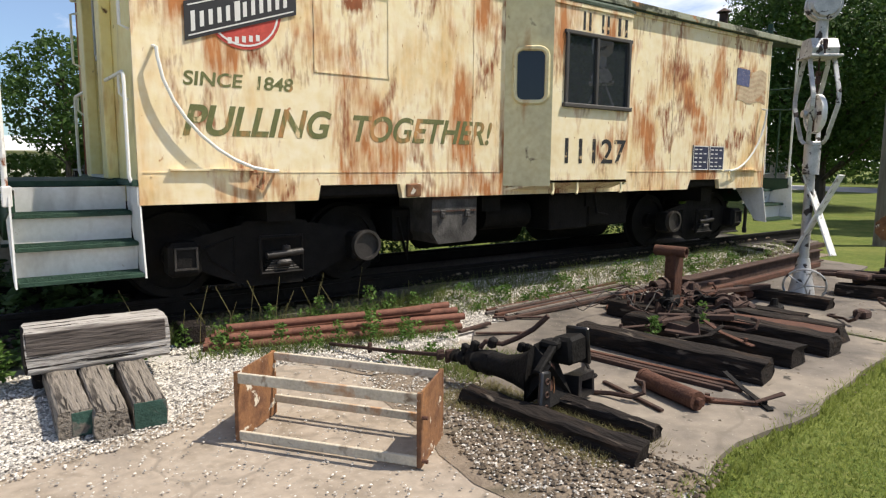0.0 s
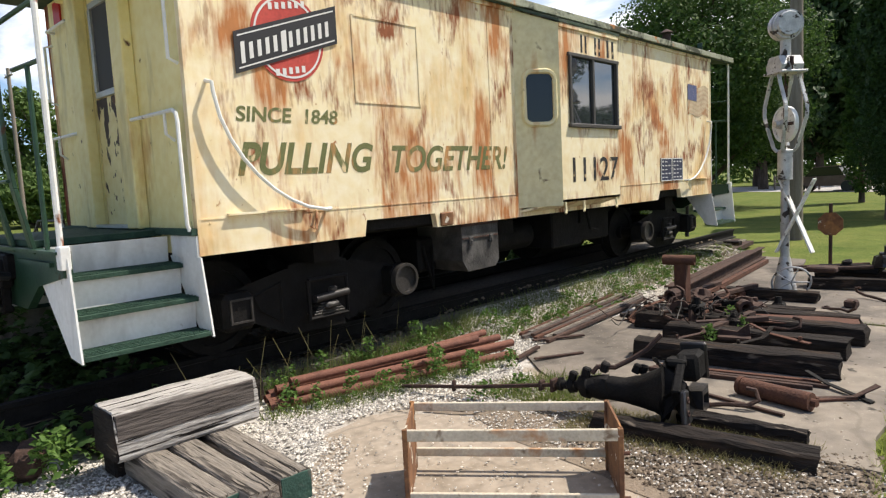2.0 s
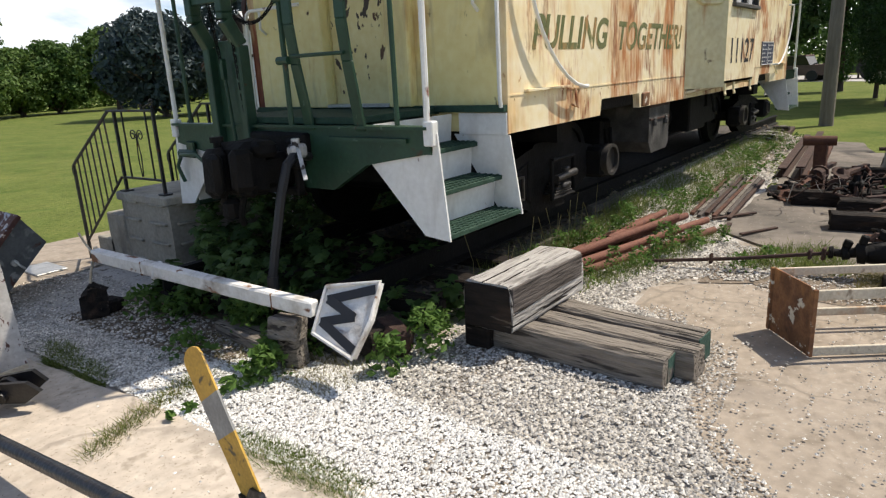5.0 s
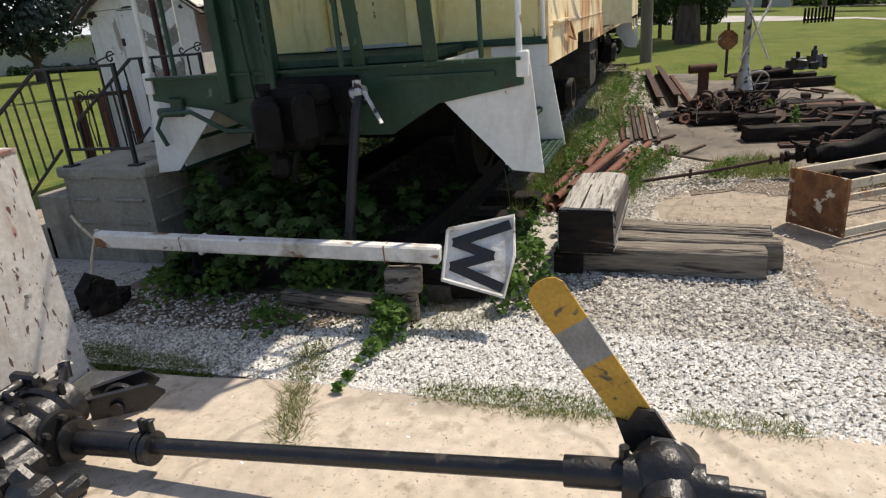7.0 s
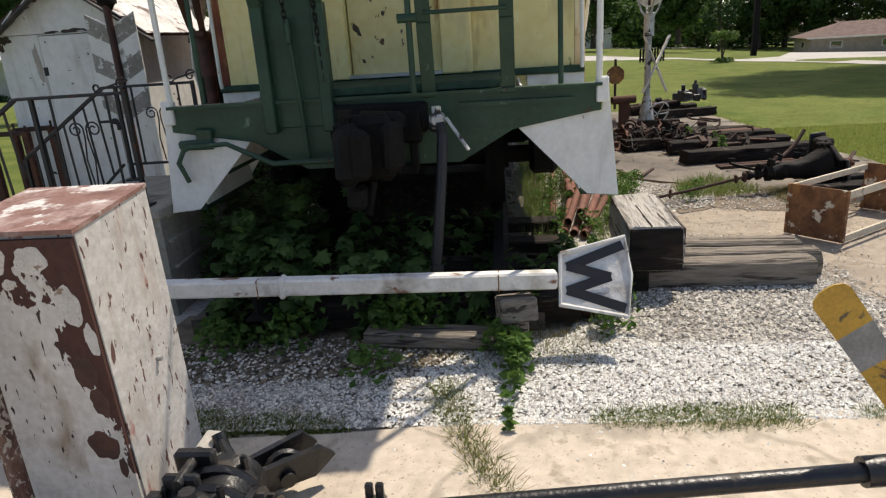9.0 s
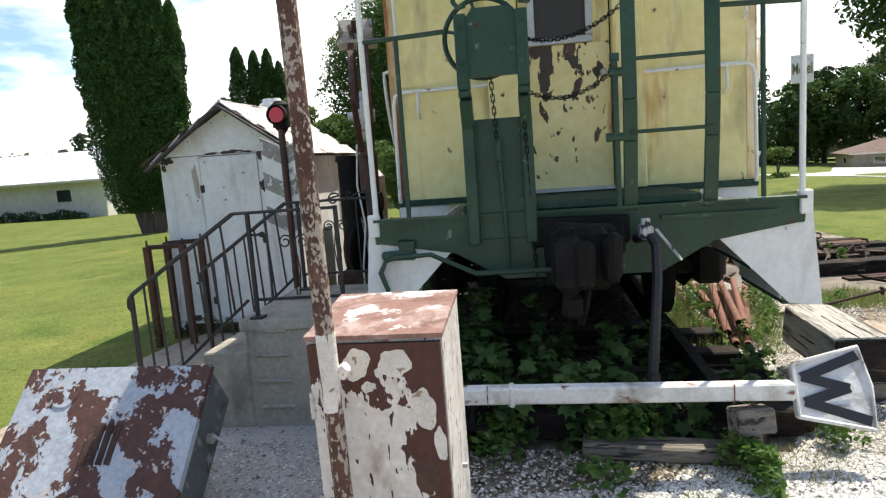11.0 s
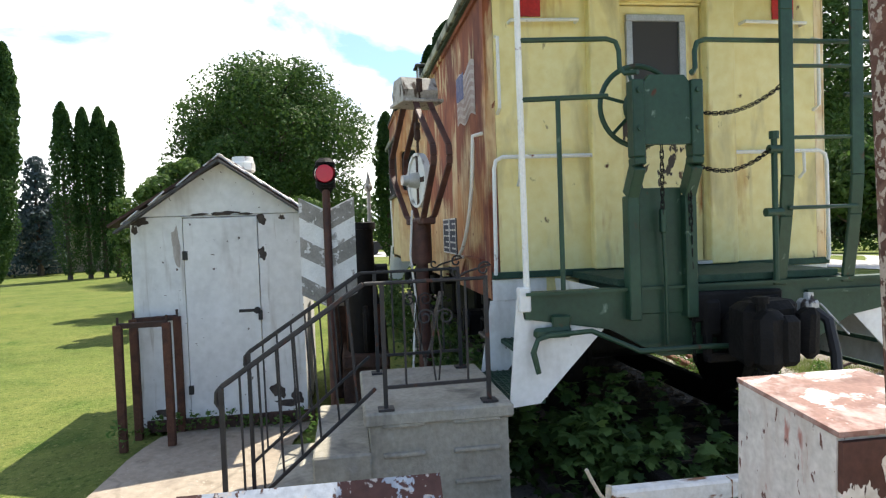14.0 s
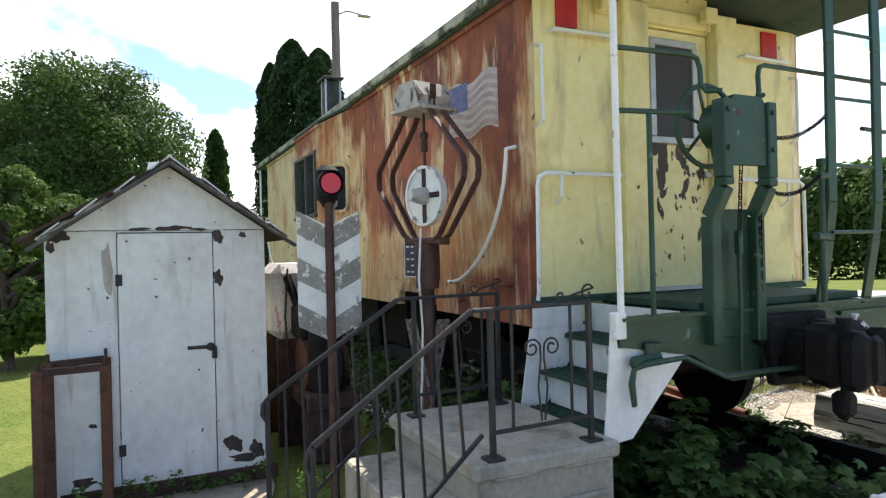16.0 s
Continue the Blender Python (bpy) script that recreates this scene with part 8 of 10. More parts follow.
# timber bench
bn = [(-0.735, -1.52, 0.03), (-0.535, -1.64, 0.02), (-0.285, -1.60, -0.03)]
for i, (x, y, sk) in enumerate(bn):
    t = solo("timber_sleeper", Geo().log((0, -0.61, 0), (0, 0.61, 0), 0.205, 0.185, 0.007, i * 2.7, 14), M["tiegrey"], (0, 0, 0), ("grey split timber laid as a low bench", "grey split timber laid as a low bench", "grey timber with a green painted end")[i], "timber", "bench timbers")
    t.location = (x, y + 0.61, 0.088)
    t.rotation_euler = (0, 0, radians((-1, -2.5, -4)[i]))
    if i != 1:
        e = part("painted_end", Geo().box((0.0 if i else 0.035, -0.612, 0), (0.195 if i else 0.12, 0.008, 0.172 if i else 0.155), 0.002), M["tiepaint"], None, "green painted end")
        e.parent = t
    for k in ((-0.04,), (0.05, -0.07), (0.01,))[i]:
        ln = 0.25 + 0.15 * ((i * 3 + int(k * 100)) % 4)
        e = part("split", Geo().beam((k, -0.59, 0.0925), (k + 0.012, -0.59 + ln, 0.0925), 0.004, 0.003), M["tie"], None, "dark drying crack")
        e.parent = t
t = solo("timber_block", Geo().log((-0.49, 0, 0), (0.49, 0, 0), 0.385, 0.325, 0.008, 4.4, 14), M["tiewhite"], (0, 0, 0), "large bleached timber baulk laid across other timbers", "timber")
t.location, t.rotation_euler = (-0.447, -0.40, 0.337), (0, 0, radians(-1.2))
for k, z, ln in ((0.03, 0.161, 0.85), (-0.09, 0.160, 0.35)):
    e = part("split", Geo().beam((-0.48, k, z), (-0.48 + ln, k + 0.02, z), 0.010, 0.006), M["tie"], None, "dark drying crack")
    e.parent = t
e = part("dark_end", Geo().box((-0.490, 0, -0.006), (0.02, 0.37, 0.30), 0.008).wear(0.01, 12), M["tie"], None, "dark end face")
e.parent = t
e = part("dark_slab", Geo().box((-0.01, -0.188, 0.062), (0.95, 0.018, 0.165), 0.006).wear(0.008, 9), M["tieband"], None, "dark weathered upper face")
e.parent = t
for x0, x1, z in ((-0.47, 0.20, -0.03), (-0.1, 0.47, -0.10)):
    e = part("split", Geo().beam((x0, -0.194, z), (x1, -0.194, z + 0.03), 0.004, 0.007), M["tie"], None, "dark drying crack")
    e.parent = t
solo("timber_prop", Geo().box((-0.78, -0.26, 0.08), (0.22, 0.20, 0.17), 0.015), M["tie"], (-0.75, -0.42, 0.0), "dark timber offcut propping a baulk", "timber block")

# open frame crate
rk = thing("open_crate_frame", (0.55, -2.55, 0.0), "open rectangular frame of cream bars with rusty end plates", "crate frame")
FL, FR, RR_, RL = Vector((0.070, -2.125, -0.004)), Vector((0.785, -3.09, -0.004)), Vector((1.135, -2.81, -0.004)), Vector((0.425, -1.82, -0.004))
Hh = Vector((0, 0, 0.445))
for a, b in ((FL, RL), (FR, RR_)):
    part("end_plate", Geo().prism([a, b, b + Hh, a + Hh], (FR - FL).normalized() * 0.012), M["rustplate"], rk, "rusty sheet end plate")
for a, b, z, h, mt in ((FL, FR, 0.405, 0.068, "rackwood"), (RL, RR_, 0.41, 0.055, "rackwood"), (FL, FR, 0.035, 0.06, "rackwood"), (RL, RR_, 0.11, 0.055, "rackwood")):
    part("bar", Geo().beam(a + Vector((0, 0, z)), b + Vector((0, 0, z)), 0.022, h, 0.004), M[mt], rk)
for a in (FL, RL, FR, RR_):
    part("corner_angle", Geo().box(a + Hh / 2, (0.03, 0.03, 0.445), 0.004, Matrix.Rotation(math.atan2(FR.y - FL.y, FR.x - FL.x), 3, "Z")), M["rustplate"], rk)
dirx = (FR - FL).normalized()
for z in (0.04, 0.30):
    part("bolt", Geo().cyl(FR + Vector((0, 0, z)), FR + dirx * 0.05 + Vector((0, 0, z)), 0.012, seg=8), M["rust"], rk)

# pipes beside the track
pip = [((0.45, -0.065, 0.040), (2.88, -0.77, 0.040)), ((0.49, 0.025, 0.040), (3.05, -0.51, 0.040)), ((0.52, 0.115, 0.045), (3.15, -0.27, 0.045)), ((0.60, 0.205, 0.05), (3.22, 0.02, 0.045)), ((0.67, -0.115, 0.115), (3.0, -0.66, 0.113)), ((0.60, 0.07, 0.118), (3.1, -0.40, 0.115)), ((1.76, -0.06, 0.118), (3.18, -0.13, 0.118)), ((0.67, -0.055, 0.190), (2.72, -0.42, 0.185))]
for a, b in pip:
    solo("steel_pipe", Geo().ring(a, b, 0.038, 0.031, 14), M["rustpipe"], ((a[0] + b[0]) / 2, (a[1] + b[1]) / 2, 0.06), "rusty orange-brown steel pipe lying in a bundle", "pipe", "bundle of pipes", smooth=True)


# ---- scrap on the concrete pad ----
def tie(a, b, w, h, label="black creosoted timber lying on the concrete", mt="tie", z=0.005, group="timbers on the pad"):
    mid = ((a[0] + b[0]) / 2, (a[1] + b[1]) / 2, z)
    return solo("timber_beam", Geo().log((a[0], a[1], z + h * 0.5), (b[0], b[1], z + h * 0.5), w, h, 0.016, a[0] + b[1]), M[mt], mid, label, "timber", group)


tie((1.67, -2.40), (1.87, -3.80), 0.17, 0.14, "rotten black timber half buried in dry grass", "tie", -0.035)
tie((2.10, -2.85), (2.19, -3.66), 0.12, 0.10, "rotten black timber overgrown with dry grass")
tie((3.62, -1.75), (3.86, -3.50), 0.26, 0.18)
tie((4.38, -1.75), (4.50, -3.42), 0.26, 0.18)
tie((5.05, -1.85), (5.12, -3.45), 0.26, 0.18)
tie((5.50, -1.85), (5.62, -3.30), 0.26, 0.18)
tie((4.78, -1.18), (5.02, -2.45), 0.26, 0.18)
tie((5.90, -1.35), (6.05, -2.75), 0.24, 0.13)
tie((7.05, -1.40), (7.15, -2.55), 0.22, 0.14)
tie((8.25, -2.15), (8.55, -3.62), 0.26, 0.16)
tie((9.05, -2.05), (9.35, -3.45), 0.26, 0.16)

# coupler pocket with its draft gear
cg = thing("draft_gear", (1.97, -2.45, 0.14), "black cast coupler yoke and draft gear lying across timbers", "railway coupler")
cA, cB = Vector((1.87, -1.98, 0.20)), Vector((2.03, -2.90, 0.26))
ax = (cB - cA).normalized()
sd_ = ax.cross(Vector((0, 0, 1))).normalized()
up_ = sd_.cross(ax)


def cpt(t, u=0.0, v=0.0):
    return cA.lerp(cB, t) + sd_ * u + up_ * v


def cloft(rows, seg=14, sq=1.0):
    """A cast limb: rows of (t, u, v, half width, half height)."""
    out = []
    for t, u, v, a, b in rows:
        out.append([cpt(t, u + a * math.copysign(abs(math.cos(q)) ** sq, math.cos(q)), v + b * math.copysign(abs(math.sin(q)) ** sq, math.sin(q))) for q in [2 * math.pi * k / seg for k in range(seg)]])
    return Geo().loft(out)


part("stem", cloft([(-0.02, 0, 0, 0.02, 0.02), (-0.01, 0, 0, 0.05, 0.05), (0.03, 0, 0, 0.05, 0.05), (0.04, 0, 0, 0.03, 0.03), (0.09, 0, 0, 0.03, 0.03), (0.10, 0, 0, 0.05, 0.06), (0.14, 0, 0, 0.05, 0.06), (0.15, 0, 0, 0.04, 0.045), (0.20, 0, 0, 0.045, 0.05), (0.21, 0, 0, 0.08, 0.09), (0.27, 0, 0, 0.085, 0.10), (0.28, 0, 0, 0.07, 0.08), (0.34, 0, 0, 0.08, 0.09), (0.36, 0, 0, 0.085, 0.095), (0.41, 0, 0, 0.09, 0.10), (0.43, 0, 0, 0.08, 0.09)]).wear(0.022, 10), M["black"], cg, "stepped black stem", True)
part("casting", cloft([(0.40, 0, 0, 0.07, 0.08), (0.44, 0, 0.0, 0.085, 0.095), (0.56, 0, -0.01, 0.082, 0.09), (0.68, 0, -0.01, 0.095, 0.11), (0.80, 0.01, 0.0, 0.12, 0.15), (0.90, 0.02, 0.01, 0.15, 0.19)], 16, 0.75).wear(0.020, 8), M["black"], cg, "flared black casting", True)
mo = [(-0.19, -0.19), (0.20, -0.22), (0.21, 0.02), (0.10, 0.10), (0.06, 0.22), (-0.15, 0.25)]
mi = [(-0.14, -0.13), (0.15, -0.16), (0.15, 0.0), (0.06, 0.06), (0.02, 0.16), (-0.11, 0.19)]
part("mouth", Geo().holed([cpt(0.88, u * 0.85, v * 0.9) for u, v in mo], [cpt(0.88, u, v) for u, v in mi], ax * 0.17).wear(0.014, 9), M["black"], cg, "open mouth of the casting")
RC = Matrix((sd_, ax, up_)).transposed()
part("upper_jaw", Geo().box(cpt(1.02, -0.19, 0.15), (0.20, 0.17, 0.20), 0.025, RC).box(cpt(0.96, -0.08, 0.20), (0.14, 0.14, 0.07), 0.02, RC).wear(0.014, 9), M["black"], cg, "heavy black upper jaw", True)
for c, sz, tl_ in ((cpt(1.03, -0.305, 0.16), (0.035, 0.19, 0.27), 0.10), (cpt(1.06, 0.17, -0.09), (0.11, 0.04, 0.31), -0.12)):
    R2 = RC @ Matrix.Rotation(tl_, 3, "Y")
    pl = part("face_plate", Geo().box(c, sz, 0.012, R2).wear(0.008, 9), M["blackgloss"], cg, "bolted cast flange", True)
    side = R2 @ Vector((-1, 0, 0)) if sz[0] < 0.06 else R2 @ Vector((0, 1, 0))
    for k in (-0.09, 0.0, 0.09):
        part("bolt_hole", Geo().torus(c + R2 @ Vector((0, 0, k)) + side * (min(sz[0], sz[1]) / 2 + 0.002), side, 0.018, 0.007, 12, 5), M["rustdark"], pl)
part("jaw_brace", Geo().beam(cpt(1.0, 0.17, 0.04), cpt(1.0, -0.10, 0.24), 0.06, 0.05, 0.012).wear(0.008, 9), M["black"], cg)
part("side_lug", Geo().holed([cpt(0.97, -0.42, -0.22), cpt(0.97, -0.20, -0.22), cpt(0.97, -0.20, -0.05), cpt(0.97, -0.42, -0.05)], [cpt(0.97, -0.38, -0.18), cpt(0.97, -0.25, -0.18), cpt(0.97, -0.25, -0.10), cpt(0.97, -0.38, -0.10)], ax * 0.12).beam(cpt(0.90, -0.20, -0.14), cpt(0.90, -0.40, -0.16), 0.12, 0.13, 0.02).wear(0.012, 9), M["blackgloss"], cg, "", True)
part("follower_block", Geo().beam(cpt(0.93, -0.02, 0.02), cpt(1.0, -0.02, 0.02), 0.09, 0.12, 0.02).cyl(cpt(0.93, 0.05, -0.06), cpt(1.03, 0.05, -0.06), 0.04, seg=12).wear(0.014, 10), M["rust"], cg, "rusty inner block", True)
part("wire_loop", Geo().tube([cpt(1.03, 0.06 + 0.05 * math.cos(q), -0.06 + 0.11 * math.sin(q)) for q in [0.5 * k for k in range(13)]], 0.006, 5), M["rustplate"], cg, "", True)
for t, u, v in ((0.62, -0.12, 0.13), (0.66, -0.14, 0.12), (0.24, 0.02, 0.12), (0.38, -0.04, 0.15), (0.12, 0.0, 0.08)):
    part("lug", Geo().beam(cpt(t, u, v - 0.04), cpt(t + 0.03, u, v + 0.03), 0.06, 0.06, 0.01).wear(0.01, 9), M["black"], cg)
part("lever", Geo().tube([cpt(0.30, 0, 0.10), cpt(0.34, -0.02, 0.15), (2.03, -2.38, 0.36), (2.09, -2.48, 0.42), (2.16, -2.58, 0.50), (2.22, -2.667, 0.61)], 0.020, 8), M["rustdark"], cg, "curved rusty lever", True)
part("shank", Geo().tube([(1.45, -0.62, 0.05), (1.66, -1.30, 0.11), (1.87, -2.0, 0.20)], 0.017, 8).box((1.86, -1.94, 0.19), (0.09, 0.03, 0.11), 0.01).box((1.83, -1.84, 0.18), (0.07, 0.03, 0.09), 0.01).box((1.60, -1.10, 0.10), (0.04, 0.03, 0.10), 0.01).wear(0.006, 9), M["rustdark"], cg, "long thin rod", True)


def bar(a, b, w, h, mt="rustdark", label="flat rusty steel bar", group="steel bars", z=0.0):
    solo("steel_bar", Geo().beam(a, b, w, h, 0.003).wear(0.006, 3), M[mt], ((a[0] + b[0]) / 2, (a[1] + b[1]) / 2, z), label, "steel bar", group)


bar((3.25, -2.10, 0.02), (3.48, -3.50, 0.02), 0.05, 0.03)
bar((3.33, -2.10, 0.02), (3.56, -3.42, 0.02), 0.05, 0.03, "rust")
bar((3.17, -2.10, 0.025), (3.38, -3.40, 0.02), 0.04, 0.04)
bar((2.78, -2.75, 0.02), (2.62, -3.40, 0.02), 0.035, 0.02)
bar((3.12, -3.00, 0.02), (3.05, -3.52, 0.05), 0.04, 0.02, "rust")
bar((3.05, -3.45, 0.02), (3.30, -3.72, 0.02), 0.04, 0.02, "rust")
solo("steel_cylinder", Geo().cyl((2.97, -3.00, 0.075), (2.86, -3.52, 0.075), 0.07, seg=16).cyl((2.86, -3.52, 0.075), (2.85, -3.56, 0.075), 0.03, seg=10).cyl((2.98, -2.97, 0.075), (2.97, -3.0, 0.075), 0.074, seg=16), M["rust"], (2.92, -3.26, 0.005), "short rusty steel cylinder", "cylinder", smooth=True)
for k in range(9):
    bar((3.50 + 0.11 * ((k * 5) % 3), -0.76 + 0.055 * k, 0.03 + 0.012 * (k % 2)), (6.20 + 0.1 * (k % 4), -0.56 + 0.062 * k, 0.03 + 0.012 * (k % 3)), 0.045, 0.035, ("rustdark", "tieband", "tiegrey", "rust", "tieband")[k % 5], "long rusty steel strip beside the track", "long strips")
bar((3.45, -0.60, 0.03), (3.95, -0.95, 0.03), 0.05, 0.02)
bar((2.85, -1.05, 0.03), (3.35, -1.30, 0.02), 0.04, 0.02)
bar((2.75, -0.9, 0.03), (3.2, -0.85, 0.05), 0.05, 0.03)


def ibeam(a, b, h=0.20, mt="rust"):
    a, b = Vector(a), Vector(b)
    z = Vector((0, 0, 1))
    solo("steel_beam", Geo().beam(a + z * 0.01, b + z * 0.01, 0.16, 0.02, 0.003).beam(a + z * h, b + z * h, 0.12, 0.022, 0.003).beam(a + z * h / 2, b + z * h / 2, 0.016, h - 0.02), M[mt], ((a.x + b.x) / 2, (a.y + b.y) / 2, 0.0), "rusty rolled steel beam beside the track", "steel beam", "steel beams")


ibeam((6.5, -0.98, 0.0), (11.3, -0.55, 0.02), 0.20, "rustdark")
ibeam((6.7, -0.70, 0.0), (11.4, -0.30, 0.0), 0.14, "rustdark")
bar((6.2, -1.22, 0.05), (10.6, -0.85, 0.05), 0.08, 0.07, "rust", "rusty steel bar beside a beam")
for k in range(4):
    bar((10.6 + k * 0.3, 0.1 + 0.1 * k, 0.06), (13.4 + 0.2 * k, 0.35 + 0.22 * k, 0.08), 0.14, 0.09, "tiegrey" if k % 2 else "rustdark", "old timber and rail ends beyond the railcar", "far offcuts")

# stub column with a cross tube
sc = thing("steel_stub", (5.72, -1.33, 0.0), "rusty upright steel stub with a cross tube on top", "scrap iron")
part("column", Geo().box((5.72, -1.33, 0.33), (0.17, 0.15, 0.66), 0.01).box((5.72, -1.33, 0.012), (0.34, 0.3, 0.02)), M["rust"], sc)
part("tube", Geo().ring((5.71, -1.50, 0.69), (5.63, -1.12, 0.69), 0.065, 0.048, 18), M["rust"], sc, "short rusty tube", True)

# heap of castings and wire
rj = random.Random(5)


def scrap_piece(kind, x, y, z):
    """One rusty odd piece: bracket, spring, coupling, toothed plate, hook, housing or strap."""
    g = Geo()
    a = rj.uniform(0, 6.28)
    c, s = math.cos(a), math.sin(a)
    P = lambda u, v, w: (x + u * c - v * s, y + u * s + v * c, z + w)
    if kind == 0:
        g.prism([P(-0.16, 0, 0.0), P(0.16, 0, 0.02), P(0.14, 0.0, 0.10), P(-0.02, 0, 0.07), P(-0.13, 0, 0.16)], Vector(P(0, 0.03, 0)) - Vector(P(0, 0, 0)))
        g.beam(P(-0.15, 0.06, 0.02), P(0.15, 0.06, 0.03), 0.12, 0.025, 0.004)
    elif kind == 1:
        g.tube([P(0.05 * math.cos(q), -0.13 + 0.0105 * q * 1.3, 0.06 + 0.05 * math.sin(q)) for q in [0.6 * k for k in range(34)]], 0.011, 5)
    elif kind == 2:
        g.ring(P(-0.07, 0, 0.08), P(0.07, 0, 0.09), 0.085, 0.05, 12)
        g.ring(P(0.07, 0, 0.09), P(0.10, 0, 0.09), 0.11, 0.05, 12)
        g.beam(P(0.0, 0.08, 0.05), P(0.02, 0.22, 0.04), 0.05, 0.04, 0.008)
    elif kind == 3:
        pts = []
        for k in range(24):
            r = 0.13 if k % 2 else 0.105
            pts.append(P(r * math.cos(k * math.pi / 12), r * math.sin(k * math.pi / 12) * 0.9, 0.05 + 0.06 * math.cos(k * math.pi / 12)))
        g.prism(pts, (0, 0.0, 0.025))
        g.cyl(P(0, 0, 0.03), P(0.02, 0, 0.12), 0.04, seg=10)
    elif kind == 4:
        g.tube([P(-0.24, 0, 0.02), P(0.0, 0.02, 0.05), P(0.16, 0.0, 0.06), P(0.24, 0.03, 0.10), P(0.22, 0.08, 0.16), P(0.15, 0.08, 0.17)], 0.018, 6)
        g.torus(P(-0.26, 0, 0.03), (0, 0, 1), 0.035, 0.013, 12, 5)
    elif kind == 5:
        g.box(P(0, 0, 0.06), (0.22, 0.15, 0.10), 0.025, Matrix.Rotation(a, 3, "Z"))
        g.cyl(P(-0.04, 0, 0.10), P(-0.03, 0, 0.18), 0.05, 0.035, 10)
        g.cyl(P(0.10, 0.0, 0.07), P(0.19, 0.02, 0.07), 0.03, seg=8)
        g.box(P(0.0, 0.11, 0.03), (0.10, 0.10, 0.03), 0.006, Matrix.Rotation(a, 3, "Z"))
    else:
        g.beam(P(-0.3, 0, 0.03), P(0.12, 0.03, 0.05), 0.05, 0.012, 0.003)
        g.beam(P(0.12, 0.03, 0.05), P(0.30, 0.10, 0.12), 0.05, 0.012, 0.003)
        g.cyl(P(-0.2, 0, 0.03), P(-0.2, 0, 0.07), 0.018, seg=6)
    g.wear(0.012, 9)
    nm, lb = (("bracket", "rusty steel bracket"), ("coil_spring", "rusty coil spring"), ("pipe_coupling", "flanged rusty pipe coupling"), ("gear_wheel", "rusty toothed gear wheel"), ("iron_hook", "bent rusty iron hook"), ("iron_casting", "rusty iron casting"), ("steel_strap", "bent rusty steel strap"))[kind]
    mt = rj.choice(("rust", "rustdark", "rustdark", "rustdark", "tie", "black"))
    solo(nm, g, M[mt], (x, y, z), lb + " in a scrap heap on timbers", "scrap iron", "scrap heap", smooth=kind in (1, 4))


for i in range(20):
    x = rj.uniform(4.5, 5.9)
    scrap_piece(i % 7, x, -1.15 - rj.uniform(0, 1.15) * (1 if x > 4.9 else 0.6) - (0.6 if x < 4.9 else 0), 0.13 if i % 3 else 0.20)
for x, y in ((5.05, -1.02), (5.25, -0.95), (5.15, -1.2), (4.95, -1.1), (5.35, -1.1)):
    scrap_piece(rj.choice((2, 3, 5)), x, y, 0.0)
for x, y in ((3.95, -2.2), (4.05, -2.75), (4.2, -2.5), (4.35, -2.9), (4.6, -2.75), (6.9, -1.6), (6.5, -1.5), (6.3, -2.3)):
    scrap_piece(rj.choice((0, 4, 6, 5)), x, y, 0.14 if x < 6 else 0.02)
for x, y in ((3.2, -3.62), (3.45, -3.6), (2.55, -3.0), (3.0, -2.4), (6.6, -2.9), (7.6, -3.1)):
    scrap_piece(rj.choice((4, 6)), x, y, -0.01)
for i in range(14):
    x, y = rj.uniform(4.6, 5.6), rj.uniform(-2.1, -1.3)
    pts = []
    a = rj.uniform(0, 6.28)
    for k in range(9):
        a += rj.uniform(-0.5, 0.5)
        x += 0.09 * math.cos(a)
        y += 0.09 * math.sin(a)
        pts.append((x, y, 0.21 + 0.09 * math.sin(k * 0.8 + i) + 0.02 * (i % 4)))
    solo("wire", Geo().tube(pts, 0.006, 5), M["rustdark"] if i % 3 else M["grimegrey"], (pts[0][0], pts[0][1], 0.2), "tangled steel wire on a scrap heap", "wire", "tangled wire")
solo("steel_plate", Geo().beam((5.05, -2.2, 0.165), (5.35, -3.35, 0.165), 0.42, 0.012).wear(0.008, 3), M["rust"], (5.2, -2.8, 0.22), "rusty steel plate lying on timbers", "steel plate")
for a, b in (((4.5, -2.0, 0.18), (4.9, -2.6, 0.22)), ((4.2, -2.2, 0.18), (5.2, -2.35, 0.20)), ((6.0, -1.5, 0.16), (7.2, -1.75, 0.17)), ((5.7, -1.2, 0.18), (6.9, -1.35, 0.22))):
    bar(a, b, 0.08, 0.05, "rustdark", "dark iron bar on a scrap heap", "heap bars", 0.2)

# far machinery on timbers, stop target
mch = thing("switch_machine", (8.9, -3.0, 0.22), "black cast switch machine lying on timbers", "machine")
part("casting", Geo().cyl((8.72, -3.05, 0.28), (8.74, -3.05, 0.44), 0.20, 0.17, 9).cyl((8.74, -3.05, 0.44), (8.73, -3.05, 0.50), 0.12, 0.10, 8).box((8.73, -3.04, 0.55), (0.10, 0.06, 0.12), 0.01).box((8.60, -3.10, 0.40), (0.12, 0.20, 0.14), 0.02).box((8.85, -2.92, 0.36), (0.16, 0.10, 0.16), 0.02).wear(0.03, 11), M["blackgloss"], mch, "ribbed black gear housing")
part("casting", Geo().cyl((8.95, -3.38, 0.28), (8.99, -3.36, 0.50), 0.19, 0.13, 8).box((9.0, -3.36, 0.54), (0.12, 0.10, 0.10), 0.01).box((9.02, -3.37, 0.62), (0.05, 0.05, 0.08), 0.01).box((9.0, -3.52, 0.38), (0.24, 0.08, 0.22), 0.02).box((8.82, -3.34, 0.34), (0.10, 0.16, 0.14), 0.02).wear(0.03, 11), M["blackgloss"], mch, "broken black housing")
